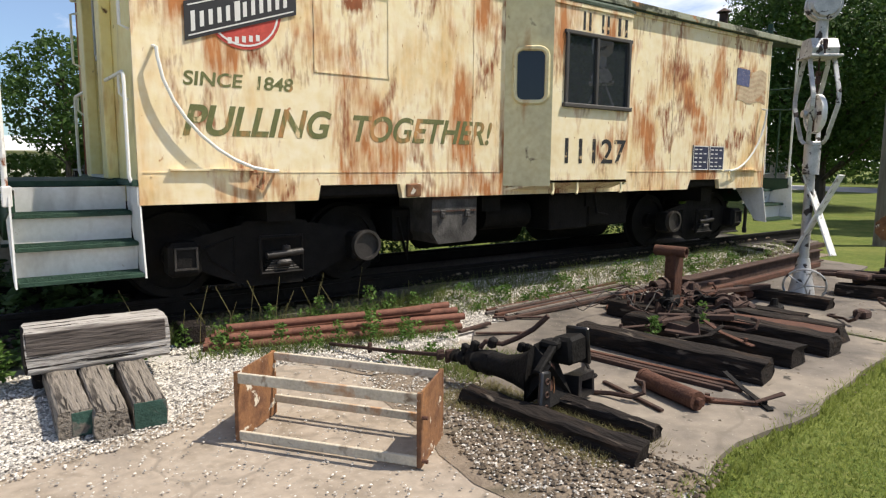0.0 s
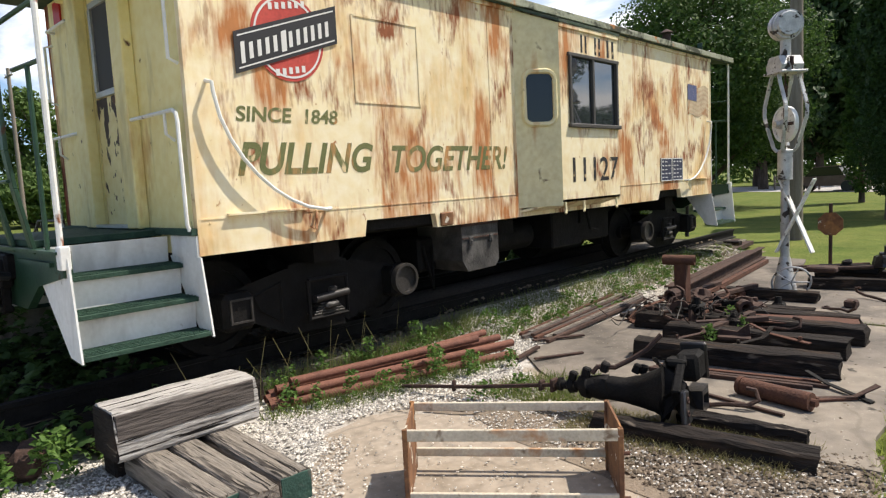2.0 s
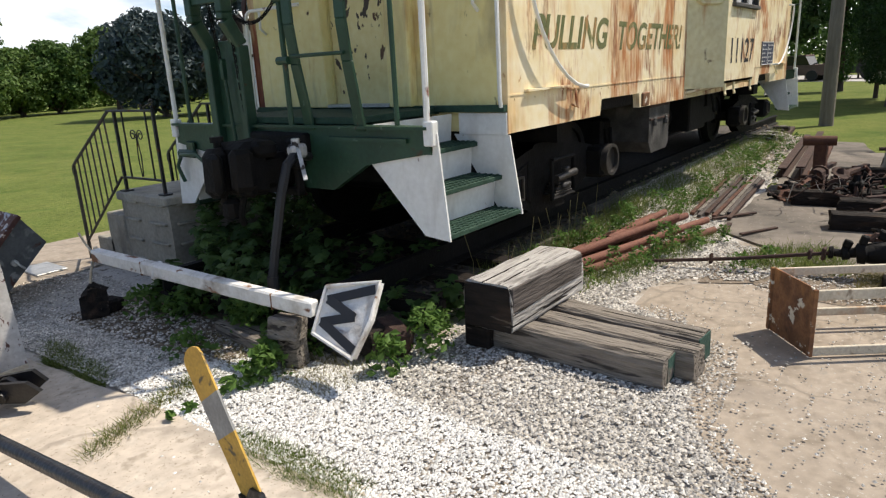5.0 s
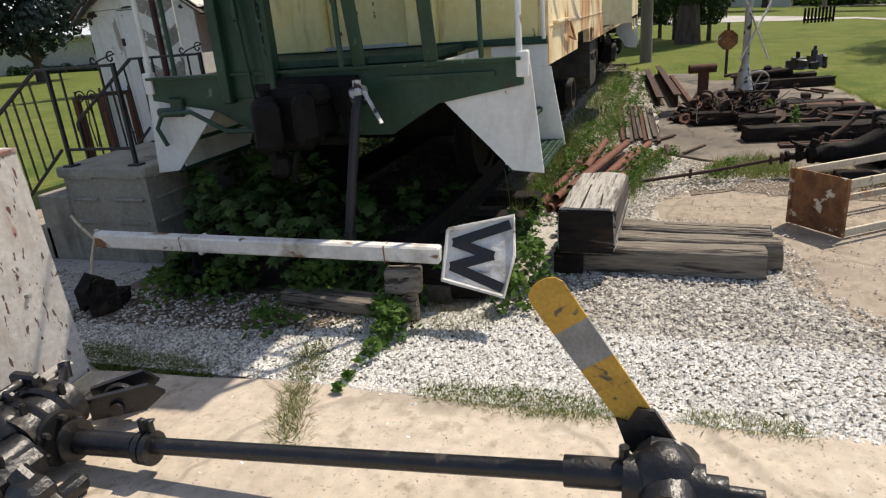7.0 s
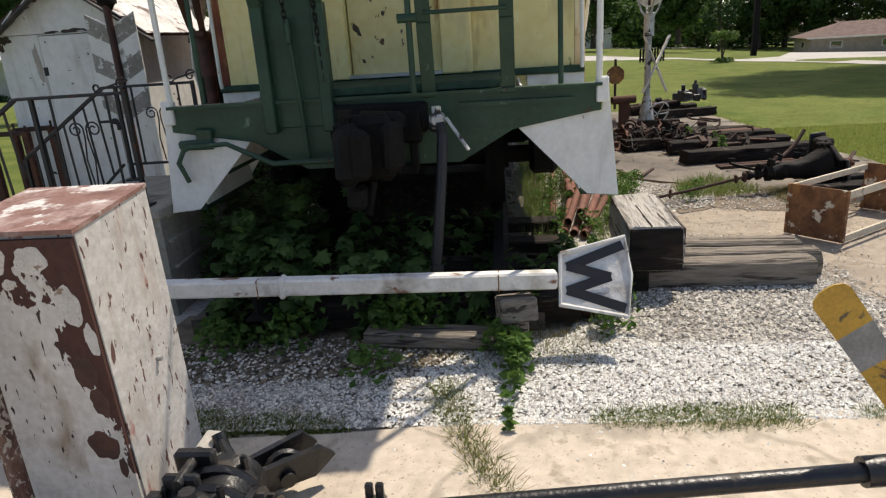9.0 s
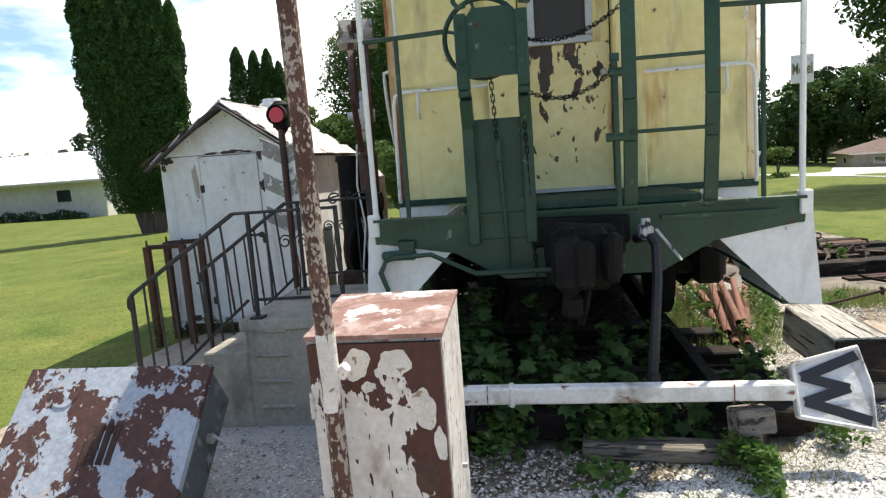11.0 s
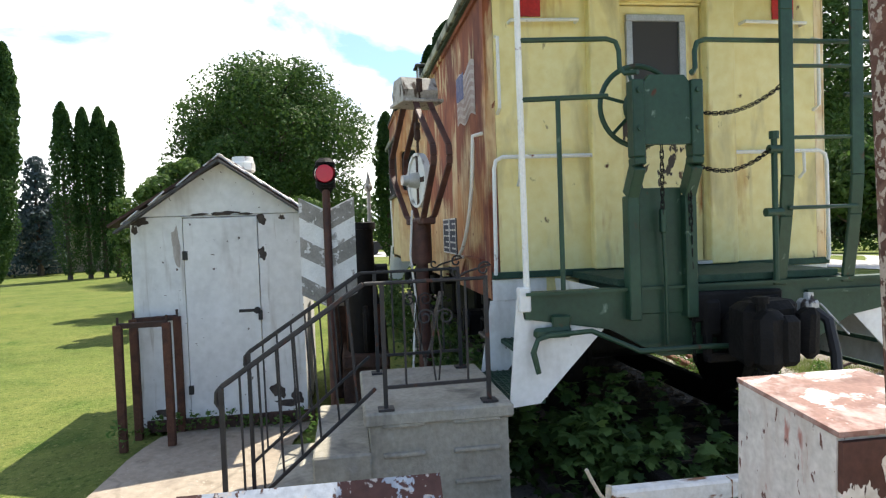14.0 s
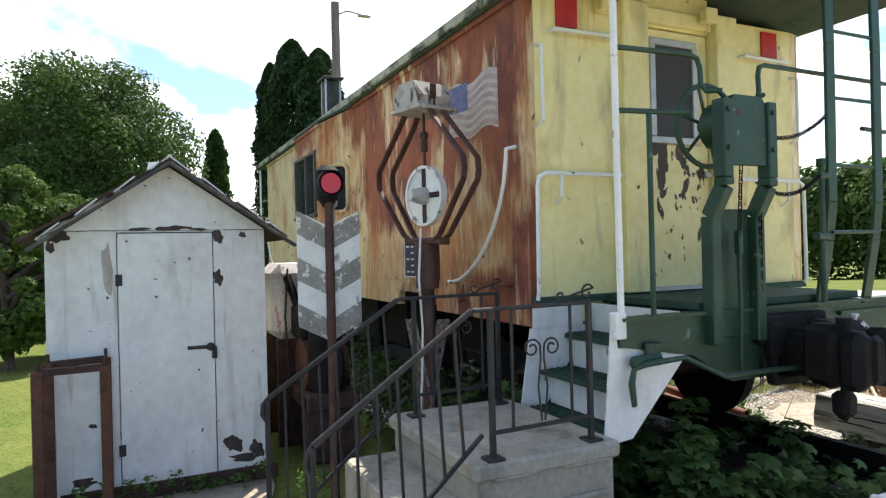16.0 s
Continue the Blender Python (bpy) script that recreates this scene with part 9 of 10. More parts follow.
part("bed", Geo().box((8.8, -2.72, 0.24), (0.46, 0.5, 0.08), 0.02).tube([(8.6, -2.2, 0.27), (8.7, -2.9, 0.30), (8.9, -3.5, 0.32)], 0.035).box((8.7, -2.55, 0.32), (0.14, 0.12, 0.12), 0.02).wear(0.02, 9), M["black"], mch)
part("rods", Geo().tube([(8.2, -1.9, 0.26), (8.6, -2.9, 0.30)], 0.03).tube([(8.4, -1.8, 0.26), (8.9, -2.8, 0.30)], 0.03).box((8.4, -2.3, 0.27), (0.3, 0.4, 0.08), 0.02), M["rustdark"], mch, "", True)
stt = thing("switch_stand_target", (10.4, -1.95, -0.03), "rusty red octagonal target on a thin post", "railway sign")
part("post", Geo().cyl((10.4, -1.95, 0), (10.4, -1.95, 1.12), 0.03, seg=8), M["rustdark"], stt)
oc = [(10.37, -1.95 + 0.21 * math.cos(radians(22.5 + 45 * i)), 0.77 + 0.21 * math.sin(radians(22.5 + 45 * i))) for i in range(8)]
part("target", Geo().prism(oc, (0.012, 0, 0)), M["rustplate"], stt, "faded red octagon")
bar((8.0, -3.2, 0.02), (7.6, -3.45, 0.02), 0.05, 0.03)
solo("stone_block", Geo().box((7.0, -2.95, 0.05), (0.18, 0.14, 0.10), 0.02).wear(0.015, 7), M["rustdark"], (7.0, -2.95, 0.0), "small dark block on the concrete", "block")


# ---- weeds ----
def leaves(pts, size, seed, flat=0.5, lobes=False, nrm=None):
    """Leaf shapes at the places given, as vertices and faces: a folded rhombus, or a flat-lying leaf of five lobes."""
    r = np.random.default_rng(seed)
    n = len(pts)
    s = size * r.uniform(0.55, 1.35, n)
    p = np.asarray(pts)
    d = r.normal(size=(n, 3))
    if lobes:
        up = np.stack([r.normal(0, 0.45, n), r.normal(0, 0.45, n), np.ones(n)], -1)
        up /= np.linalg.norm(up, axis=1)[:, None]
        d -= up * (d * up).sum(1)[:, None]
        d /= np.linalg.norm(d, axis=1)[:, None]
        e = np.cross(up, d)
        out = [(0.0, -0.42, 0.0), (0.22, -0.46, -0.06), (0.50, -0.22, -0.12), (0.27, -0.02, 0.0), (0.46, 0.26, -0.10), (0.16, 0.20, 0.0), (0.0, 0.58, -0.14), (-0.16, 0.20, 0.0), (-0.46, 0.26, -0.10), (-0.27, -0.02, 0.0), (-0.50, -0.22, -0.12), (-0.22, -0.46, -0.06)]
        V = np.stack([p + (e * a + d * b + up * c) * s[:, None] for a, b, c in out], 1).reshape(-1, 3)
        tri = [(0, 1, 3), (1, 2, 3), (3, 4, 5), (0, 3, 5), (5, 6, 7), (0, 5, 7), (7, 8, 9), (0, 7, 9), (9, 10, 11), (0, 9, 11)]
        F = (np.array(tri)[None] + 12 * np.arange(n)[:, None, None]).reshape(-1, 3)
        return V, F
    d[:, 2] *= flat
    d /= np.linalg.norm(d, axis=1)[:, None]
    e = r.normal(size=(n, 3))
    e -= d * (e * d).sum(1)[:, None]
    e /= np.linalg.norm(e, axis=1)[:, None]
    if nrm is not None:
        k = np.asarray(nrm) + r.normal(0, 0.55, (n, 3))
        k /= np.linalg.norm(k, axis=1)[:, None]
        d -= k * (d * k).sum(1)[:, None]
        d /= np.linalg.norm(d, axis=1)[:, None]
        e = np.cross(k, d)
    k = np.cross(d, e)
    a = p - d * s[:, None] * 0.5
    b = p + e * s[:, None] * 0.30 + k * s[:, None] * 0.10
    c = p + d * s[:, None] * 0.5
    q = p - e * s[:, None] * 0.30 + k * s[:, None] * 0.10
    V = np.stack([a, b, c, q], 1).reshape(-1, 3)
    F = (np.array([(0, 1, 2), (0, 2, 3)])[None] + 4 * np.arange(n)[:, None, None]).reshape(-1, 3)
    return V, F


def weed_patch(name, spots, mt, label, size, seed, lobes=False):
    """Low plants: leaves round short stems. A spot is x, y, height, spread, count."""
    r = np.random.default_rng(seed)
    P = []
    for x, y, h, sp, n in spots:
        t = r.uniform(0, 1, n) ** 0.8
        a = r.uniform(0, 6.28, n)
        q = sp * np.sqrt(r.uniform(0, 1, n)) * (1.1 - 0.6 * t)
        P.append(np.stack([x + q * np.cos(a), y + q * np.sin(a), 0.01 + h * t + float(shoulder(x, y))], -1))
    V, F = leaves(np.concatenate(P), size, seed, 0.5, lobes)
    return scatter(name, V.tolist(), F.tolist(), mt, label, "weeds")


rw = random.Random(21)
sp = []
for i in range(70):
    x = rw.uniform(-0.2, 11.5)
    sp.append((x, 0.05 + rw.gauss(0, 0.16) - (0.1 if x > 3.5 else 0), rw.uniform(0.05, 0.22), rw.uniform(0.08, 0.22), rw.randint(30, 90)))
sp += [(2.2, -0.05, 0.42, 0.16, 190), (1.95, -0.55, 0.30, 0.16, 150), (1.3, -0.55, 0.20, 0.2, 130), (2.3, -0.75, 0.16, 0.25, 120), (0.6, -0.15, 0.14, 0.15, 90), (1.75, -1.3, 0.12, 0.2, 100), (2.0, -1.5, 0.16, 0.15, 90), (3.6, 0.1, 0.2, 0.25, 160), (5.2, 0.0, 0.2, 0.3, 170), (6.6, 0.1, 0.22, 0.3, 170), (7.5, 0.2, 0.18, 0.3, 150), (0.75, -0.32, 0.20, 0.10, 80), (1.05, -0.42, 0.26, 0.12, 110), (1.55, -0.60, 0.24, 0.12, 110), (1.85, -0.68, 0.30, 0.13, 130), (2.15, -0.80, 0.24, 0.12, 100), (2.6, -0.95, 0.16, 0.12, 80), (1.2, 0.20, 0.30, 0.12, 100), (1.7, 0.12, 0.34, 0.12, 110), (2.5, 0.02, 0.30, 0.14, 120), (0.9, 0.28, 0.22, 0.1, 70), (-0.6, 0.30, 0.16, 0.16, 110), (-0.3, 0.15, 0.20, 0.15, 120), (0.1, 0.36, 0.15, 0.15, 100), (-0.8, 0.10, 0.16, 0.14, 100), (0.35, 0.2, 0.2, 0.12, 90)]
sp = [(x, y, h, q * 0.8, int(n * 0.9)) for x, y, h, q, n in sp]
weed_patch("weeds", sp, M["weed"], "low green weeds in the gravel beside the track", 0.042, 3)
sp = [(3.95, -2.35, 0.30, 0.10, 90), (4.6, -2.45, 0.26, 0.08, 60), (5.0, -2.2, 0.30, 0.10, 60)]
weed_patch("weeds", sp, M["weed"], "small green weeds growing between scrap timbers", 0.05, 5)
sp = []
for i in range(60):
    x, y = rw.uniform(-1.55, -0.1), rw.uniform(0.15, 2.95)
    sp.append((x, y, rw.uniform(0.12, 0.62) * (1.0 if 0.8 < y < 2.8 else 0.6), rw.uniform(0.12, 0.25), rw.randint(50, 110)))
sp += [(-0.75, 2.2, 0.95, 0.14, 130), (-0.5, 1.8, 0.85, 0.14, 120), (-1.1, 2.45, 0.85, 0.12, 110), (-0.3, 2.2, 0.9, 0.15, 130), (-0.9, 1.3, 0.7, 0.13, 110), (-1.2, 1.75, 0.6, 0.13, 110), (0.05, 3.0, 0.85, 0.14, 160), (-0.15, 2.9, 0.7, 0.18, 160), (-1.0, 2.6, 0.75, 0.2, 170), (-0.4, 2.5, 0.8, 0.2, 200), (-1.25, 2.1, 0.65, 0.2, 160), (-0.6, 2.75, 0.55, 0.3, 220), (-0.9, 2.3, 0.6, 0.35, 280), (-1.1, 1.6, 0.45, 0.3, 200), (-0.7, 2.9, 0.8, 0.15, 90), (0.2, 2.8, 0.6, 0.4, 220)]
sp = [(x, y, h * 0.92, q, int(n * 0.42)) for x, y, h, q, n in sp]
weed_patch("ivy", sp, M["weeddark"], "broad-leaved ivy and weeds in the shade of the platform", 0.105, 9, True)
sp = [(-1.95, 0.62, 0.18, 0.16, 110), (-1.85, 0.72, 0.22, 0.12, 70), (-2.04, 0.60, 0.20, 0.10, 70), (-2.14, 0.62, 0.15, 0.08, 36), (-2.24, 0.63, 0.10, 0.07, 24), (-2.36, 0.66, 0.05, 0.04, 6), (-2.50, 0.66, 0.05, 0.05, 10), (-2.62, 0.66, 0.04, 0.04, 7), (-1.55, 1.2, 0.24, 0.2, 120), (-1.5, 0.0, 0.22, 0.16, 120), (-1.15, -0.05, 0.30, 0.20, 170), (-1.6, 2.1, 0.22, 0.25, 140), (-1.75, 2.5, 0.2, 0.2, 100), (-1.3, 0.5, 0.25, 0.2, 120), (-2.0, 1.45, 0.12, 0.2, 80)]
sp = [(x, y, h * 1.1, s * 0.95, int(n * 1.3)) for x, y, h, s, n in sp]
# Lighter leaves stand in for light catching the ivy's front edge.
sp += [(-1.55 + 0.10 * ((k * 7) % 4), 0.62 + k * 0.19, 0.18 + 0.05 * ((k * 5) % 4), 0.11, 55) for k in range(11)]
sp += [(-1.62, 1.30, 0.30, 0.12, 120), (-1.60, 1.46, 0.26, 0.10, 90), (-1.35, 1.05, 0.34, 0.12, 90)]
weed_patch("weeds", sp, M["weed"], "green weeds round a fallen whistle post", 0.064, 13)
for mt, n in (("tuft", 1300), ("drygrass", 900)):
    blades("grass_tuft", [(-2.15, 1.10), (-2.15, 0.94), (-2.5, 0.86), (-2.8, 0.74), (-3.1, 0.62), (-3.05, 0.78), (-2.75, 0.90), (-2.5, 1.0)], n, 0.072, M[mt], "low dry grass and weeds creeping along a crack in the walk", 1.8, 0.004)
sp = []
for i in range(80):
    sp.append((rw.uniform(0.0, 10.5), 2.95 + rw.gauss(0, 0.25), rw.uniform(0.35, 0.95), rw.uniform(0.15, 0.35), rw.randint(70, 130)))
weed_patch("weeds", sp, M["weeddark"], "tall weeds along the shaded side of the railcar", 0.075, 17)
for reg, n, lab in (([(-2.60, -0.75), (-2.44, -0.7), (-2.42, -0.3), (-2.46, 0.2), (-2.58, 0.25), (-2.62, -0.3)], 1900, "tufts of grass along the edge of the walk"), ([(-2.56, -1.55), (-2.46, -1.5), (-2.44, -1.05), (-2.54, -1.0)], 500, "tufts of grass along the edge of the walk"), ([(-2.60, 1.45), (-2.50, 1.62), (-2.45, 1.85), (-2.48, 2.05), (-2.40, 2.30), (-2.46, 2.62), (-2.56, 2.40), (-2.68, 2.15), (-2.60, 1.95), (-2.64, 1.70)], 1700, "tufts of grass along the edge of the walk"), ([(6.0, -3.9), (6.2, -3.9), (6.2, -1.0), (6.0, -1.0)], 900, "grass growing in a concrete joint")):
    blades("grass_tuft", reg, n * 3, 0.055, M["tuft"], lab, 1.6, 0.0038)
for reg, n, lab in (([(2.8, 0.0), (6.5, -0.15), (11.5, 0.0), (12.5, 0.45), (7.0, 0.35), (2.8, 0.4)], 3200, "rank grass between the gravel and the track"), ([(3.0, -0.25), (6.4, -0.35), (6.4, -0.1), (3.0, 0.0)], 700, "grass growing through gravel"), ([(1.75, -1.25), (1.9, -2.15), (2.3, -2.1), (2.75, -1.9), (2.4, -1.35)], 1700, "grass round a fallen rod"), ([(0.3, -0.35), (2.6, -0.75), (2.7, -0.55), (0.3, -0.1)], 900, "grass beside rusty pipes")):
    blades("grass_tuft", reg, n, 0.13, M["tuft"], lab, 1.2, 0.005)
blades("grass_tuft", [(1.7, -4.26), (3.7, -4.05), (6.1, -3.83), (9.7, -3.56), (9.7, -3.43), (6.1, -3.68), (3.7, -3.90), (1.7, -4.08)], 4500, 0.075, M["blade"], "uneven grass along the edge of a pad", 1.2, 0.005)
for reg, n, lab in (([(1.45, -2.2), (2.05, -2.2), (2.2, -3.75), (1.60, -3.7)], 5200, "dry grass among dark timbers"), ([(1.75, -2.3), (2.0, -2.3), (2.12, -3.6), (1.93, -3.6)], 3000, "dry grass between rotten timbers"), ([(-2.0, 0.1), (-1.5, 0.0), (-1.3, 1.6), (-2.0, 1.6)], 1900, "dry grass among gravel")):
    blades("dry_grass", reg, n, 0.085, M["drygrass"], lab, 1.5, 0.0035)
weed_patch("weeds", [(1.65, 4.6 + 0.17 * k, rw.uniform(0.06, 0.22), 0.10, 35) for k in range(10)] + [(1.3, 6.2, 0.25, 0.15, 60), (0.9, 4.35, 0.3, 0.2, 90)], M["weed"], "small weeds along the foot of a shed", 0.05, 33)
for reg, n, h in (([(0.1, 0.25), (3.4, 0.12), (3.5, 0.45), (0.1, 0.55)], 2600, 0.24), ([(3.4, -0.15), (7.0, -0.10), (10.5, 0.1), (10.5, 0.5), (3.4, 0.45)], 3000, 0.20), ([(0.7, -0.55), (2.7, -0.95), (2.9, -0.72), (0.8, -0.30)], 1300, 0.12)):
    blades("grass_tuft", reg, n, h, M["tuft"], "long thin grass beside the track", 0.8, 0.003)
g = Geo()
for i in range(22):
    x, y, h = rw.uniform(-0.1, 3.0), rw.uniform(0.1, 0.35), rw.uniform(0.25, 0.60)
    g.tube([(x, y, 0), (x + 0.02, y, h * 0.5), (x + rw.uniform(-0.12, 0.12), y, h)], 0.003, 4)
tagged(part("weed_stalks", g, M["drygrass"]), "dry weed stalks beside the railcar", "weeds", "", "stuff")


# ---- trees, poles and buildings ----
def crown(blobs, n, size, seed, shell=0.55):
    """Leaf places over a set of lumps (centre, radii)."""
    r = np.random.default_rng(seed)
    vol = np.array([b[1][0] * b[1][1] + b[1][2] * b[1][0] for b in blobs])
    cnt = np.maximum((vol / vol.sum() * n).astype(int), 8)
    P, N = [], []
    for (c, q), k in zip(blobs, cnt):
        d = r.normal(size=(k, 3))
        d[:, 2] += 0.35
        d /= np.linalg.norm(d, axis=1)[:, None]
        rad = (shell + (1 - shell) * r.uniform(0, 1, k) ** 0.6)[:, None] * (1 + 0.13 * np.sin(d[:, :1] * 9 + seed) * np.cos(d[:, 2:] * 8))
        P.append(np.array(c) + d * rad * np.array(q))
        N.append(d)
    return leaves(np.concatenate(P), size, seed, 0.8, False, np.concatenate(N))


def tree(at, h, w, mt, seed, label, trunk=0.25, bare=0.22, n=7000, size=0.34, lumps=26, shape="round", top=None):
    x, y = at
    lx, ly = (top[0] - x, top[1] - y) if top else (0.0, 0.0)
    r = random.Random(seed)
    t = thing("tree", (x, y, -0.03), label, "tree")
    g = Geo()
    g.tube([(x, y, -0.05), (x + 0.03 + lx * 0.22, y + ly * 0.22, h * bare * 1.3), (x + 0.1 + lx * 0.8, y + 0.1 + ly * 0.8, h * 0.55), (x + lx, y + ly, h * 0.9)], trunk, 9, 0.04)
    blobs = []
    for i in range(lumps):
        k = (i + 0.5) / lumps
        z = h * (bare + (1 - bare) * k)
        if shape == "round":
            f = math.sin(math.pi * min(1, 0.16 + k * 0.84)) ** 0.6
        elif shape == "spire":
            f = min(1.0, (k * 5) ** 0.5) * (1 - k) ** 0.38
        else:
            f = (1 - k) ** 0.8 * 0.95 + 0.08
        a = i * 2.4 + r.uniform(-0.4, 0.4)
        if shape == "round":
            rb = w / 2 * r.uniform(0.15, 0.33)
            ct = 2 * k - 1
            half = h * (1 - bare) / 2
            s_ = r.uniform(0.80, 1.0) if i % 4 else r.uniform(0.2, 0.7)
            q = (w / 2 - rb * 0.8) * math.sqrt(max(0, 1 - ct * ct)) ** 0.8 * s_
            c = (x + q * math.cos(a), y + q * math.sin(a), h * bare + half + (half - rb * 0.75) * ct * r.uniform(0.9, 1.0))
        else:
            q = w / 2 * f * r.uniform(0.45, 0.72)
            rb = w / 2 * 0.40 * (0.5 + 0.5 * f) * r.uniform(0.8, 1.2)
            c = (x + q * math.cos(a), y + q * math.sin(a), min(z, h - rb * 0.6))
        blobs.append((c, (rb, rb, rb * (0.8 if shape != "spire" else 1.9))))
        if i % 3 == 0 and shape == "round":
            g.tube([(x, y, max(h * bare * 0.9, c[2] - w * 0.25)), ((x + c[0]) / 2, (y + c[1]) / 2, c[2] - w * 0.1), c], 0.09, 5, 0.02)
    part("trunk", g, M["bark"], t, "", True)
    if shape == "spire":
        q = np.random.default_rng(seed)
        k = q.uniform(0, 1, n) ** 0.9
        a = q.uniform(0, 6.28, n)
        f = np.minimum(1.0, (k * 6 + 0.12) ** 0.5) * (1 - k ** 4.5) ** 0.6
        lump = 0.80 + 0.12 * np.sin(a * 3 + k * 23 + seed) + 0.10 * np.sin(a * 5 - k * 47 + seed * 2)
        rr = w / 2 * f * lump * (0.50 + 0.55 * q.uniform(0, 1, n) ** 0.7)
        pts = np.stack([x + lx * (0.5 + 0.5 * k) + rr * np.cos(a), y + ly * (0.5 + 0.5 * k) + rr * np.sin(a), h * (bare + (1 - bare) * k)], -1)
        V, F = leaves(pts, size, seed, 1.4)
    else:
        V, F = crown(blobs, n, size, seed)
    V = V - np.array([x, y, -0.03])
    ob = scatter("crown", V.tolist(), F.tolist(), mt, "", "", "", t)
    return t


tree((29.0, 7.5), 11.0, 10.6, M["leafmaple"], 1, "large round maple with dense dark green foliage", 0.34, 0.10, 70000, 0.17, 120)
tree((18.8, -12.9), 13.0, 10.0, M["leafmaple"], 2, "tall spreading shade tree on the lawn", 0.34, 0.25, 40000, 0.21, 80)
for i, (x, y, h, w) in enumerate(((16.0, 16.93, 9.5, 1.5), (16.3, 16.50, 9.35, 1.35), (16.75, 15.95, 9.2, 1.3), (17.10, 15.42, 9.0, 1.2), (17.42, 15.0, 8.95, 1.3), (17.75, 14.62, 8.3, 1.3))):
    tree(((16.70, 15.98), (16.72, 15.92), (16.80, 15.86), (16.92, 15.68), (16.96, 15.62), (17.0, 15.56))[i], h, w, M["leafpoplar"], 20 + i, "tall narrow columnar evergreen in a close clump", 0.17, 0.08, 28000, 0.13, 34, "spire", (x, y))
for i, (x, y, h, w) in enumerate(((30.45, 17.95, 8.9, 1.5), (30.8, 17.1, 8.7, 1.3), (31.06, 16.43, 8.75, 1.35), (31.26, 15.87, 8.05, 1.25))):
    tree((x, y), h, w, M["leafpoplar"], 30 + i, "tall narrow columnar evergreen in a close row", 0.14, 0.02, 10000, 0.15, 28, "spire")
for i, (x, y, h, w) in enumerate(((26.2, -0.25, 10.6, 1.9), (21.8, -1.34, 10.1, 2.6), (22.9, -2.1, 9.2, 2.1), (24.4, -0.85, 11.2, 3.0))):
    tree((x, y), h, w, M["leafdark"], 40 + i, "tall dark columnar evergreen with a stout trunk", 0.48 if i == 1 else 0.09, (0.05, 0.13, 0.06, 0.05)[i], 24000, 0.17, 32, "spire")
tree((31.7, 1.6), 8.4, 1.7, M["leafpoplar"], 44, "narrow columnar evergreen beyond a maple", 0.14, 0.05, 6000, 0.26, 22, "spire")
tree((36.0, 21.7), 6.8, 4.0, M["leafspruce"], 50, "dark pointed spruce beyond the lawn", 0.2, 0.05, 5000, 0.26, 26, "cone")
tree((52, 44), 6.7, 4.2, M["leafdark"], 51, "dark pointed spruce behind a pale building", 0.15, 0.05, 3500, 0.3, 22, "cone")
tree((54, 47.5), 5.6, 4.4, M["leafdark"], 52, "round dark tree behind a pale building", 0.15, 0.05, 3000, 0.34, 26)
for i, (x, y, h, w) in enumerate(((9.9, 7.6, 3.7, 2.2), (11.2, 6.9, 3.4, 2.6), (13.5, 8.8, 3.6, 3.0), (16.4, 5.6, 3.2, 3.4))):
    tree((x, y), h, w, M["leaflight"], 55 + i, "light green bushy shrub behind the shed", 0.10, 0.03, 12000, 0.11, 34)
for i, (x, y, h, w) in enumerate(((58, 9.5, 16.0, 10), (60, 15.0, 14.0, 10), (52, 12, 14, 9), (64, 11, 17, 9))):
    tree((x, y), h, w, M["leafdark"], 70 + i, "tall dark shade tree behind the railcar", 0.4, 0.10, 10000, 0.65, 60)
for i, (x, y, h, w) in enumerate(((5.9, 56, 12.2, 10.0), (13.6, 54, 10.8, 6.4), (19.2, 53, 5.6, 7.0), (23.5, 52, 6.6, 6.5), (-2.0, 60, 8.5, 8.0), (30, 54, 7, 8), (-11, 58, 8, 8), (22.0, 31.0, 8.5, 7.5), (17.0, 34.0, 6.0, 7.0), (12.4, 50, 4.2, 6.5), (9.5, 57, 3.6, 7), (16.2, 52, 5.0, 5))):
    tree((x, y), h, w, M["leafspruce"] if i in (7, 8) else M["leafmaple"] if i % 2 == 0 else M["leaflight"], 80 + i, "broad leafy tree across the lawn", 0.25, 0.12 if h > 6 else 0.02, 9000, 0.36, 60)
V, F = crown([((i * 3.0 - 30, 62 + rw.uniform(-3, 3), 0.9), (2.6, 1.8, rw.uniform(1.0, 1.9))) for i in range(34)], 26000, 0.45, 91)
scatter("hedge", V.tolist(), F.tolist(), M["leaflight"], "far green hedge and undergrowth", "hedge")
V, F = crown([((78 + rw.uniform(-6, 6), i * 4.0 - 20, 2.0), (4.5, 4.5, rw.uniform(3.0, 5))) for i in range(24)], 22000, 0.7, 92)
scatter("far_woods", V.tolist(), F.tolist(), M["leafmaple"], "far belt of dark green trees", "woods")
V, F = crown([((9 + i * 2.6, -34 - i * 0.5 + rw.uniform(-1, 1), 3.0), (2.9, 2.4, rw.uniform(3.2, 4.6))) for i in range(8)], 26000, 0.46, 93)
scatter("hedgerow", V.tolist(), F.tolist(), M["leafmaple"], "row of dark green trees across the road", "woods")
V, F = crown([((84 + 1.5 * (i % 3), -6 - i * 3.4, 0.2), (4.0, 3.2, rw.uniform(3.4, 5.0))) for i in range(9)], 15000, 0.55, 94)
scatter("far_woods", V.tolist(), F.tolist(), M["leafmaple"], "far belt of dark green trees", "woods")
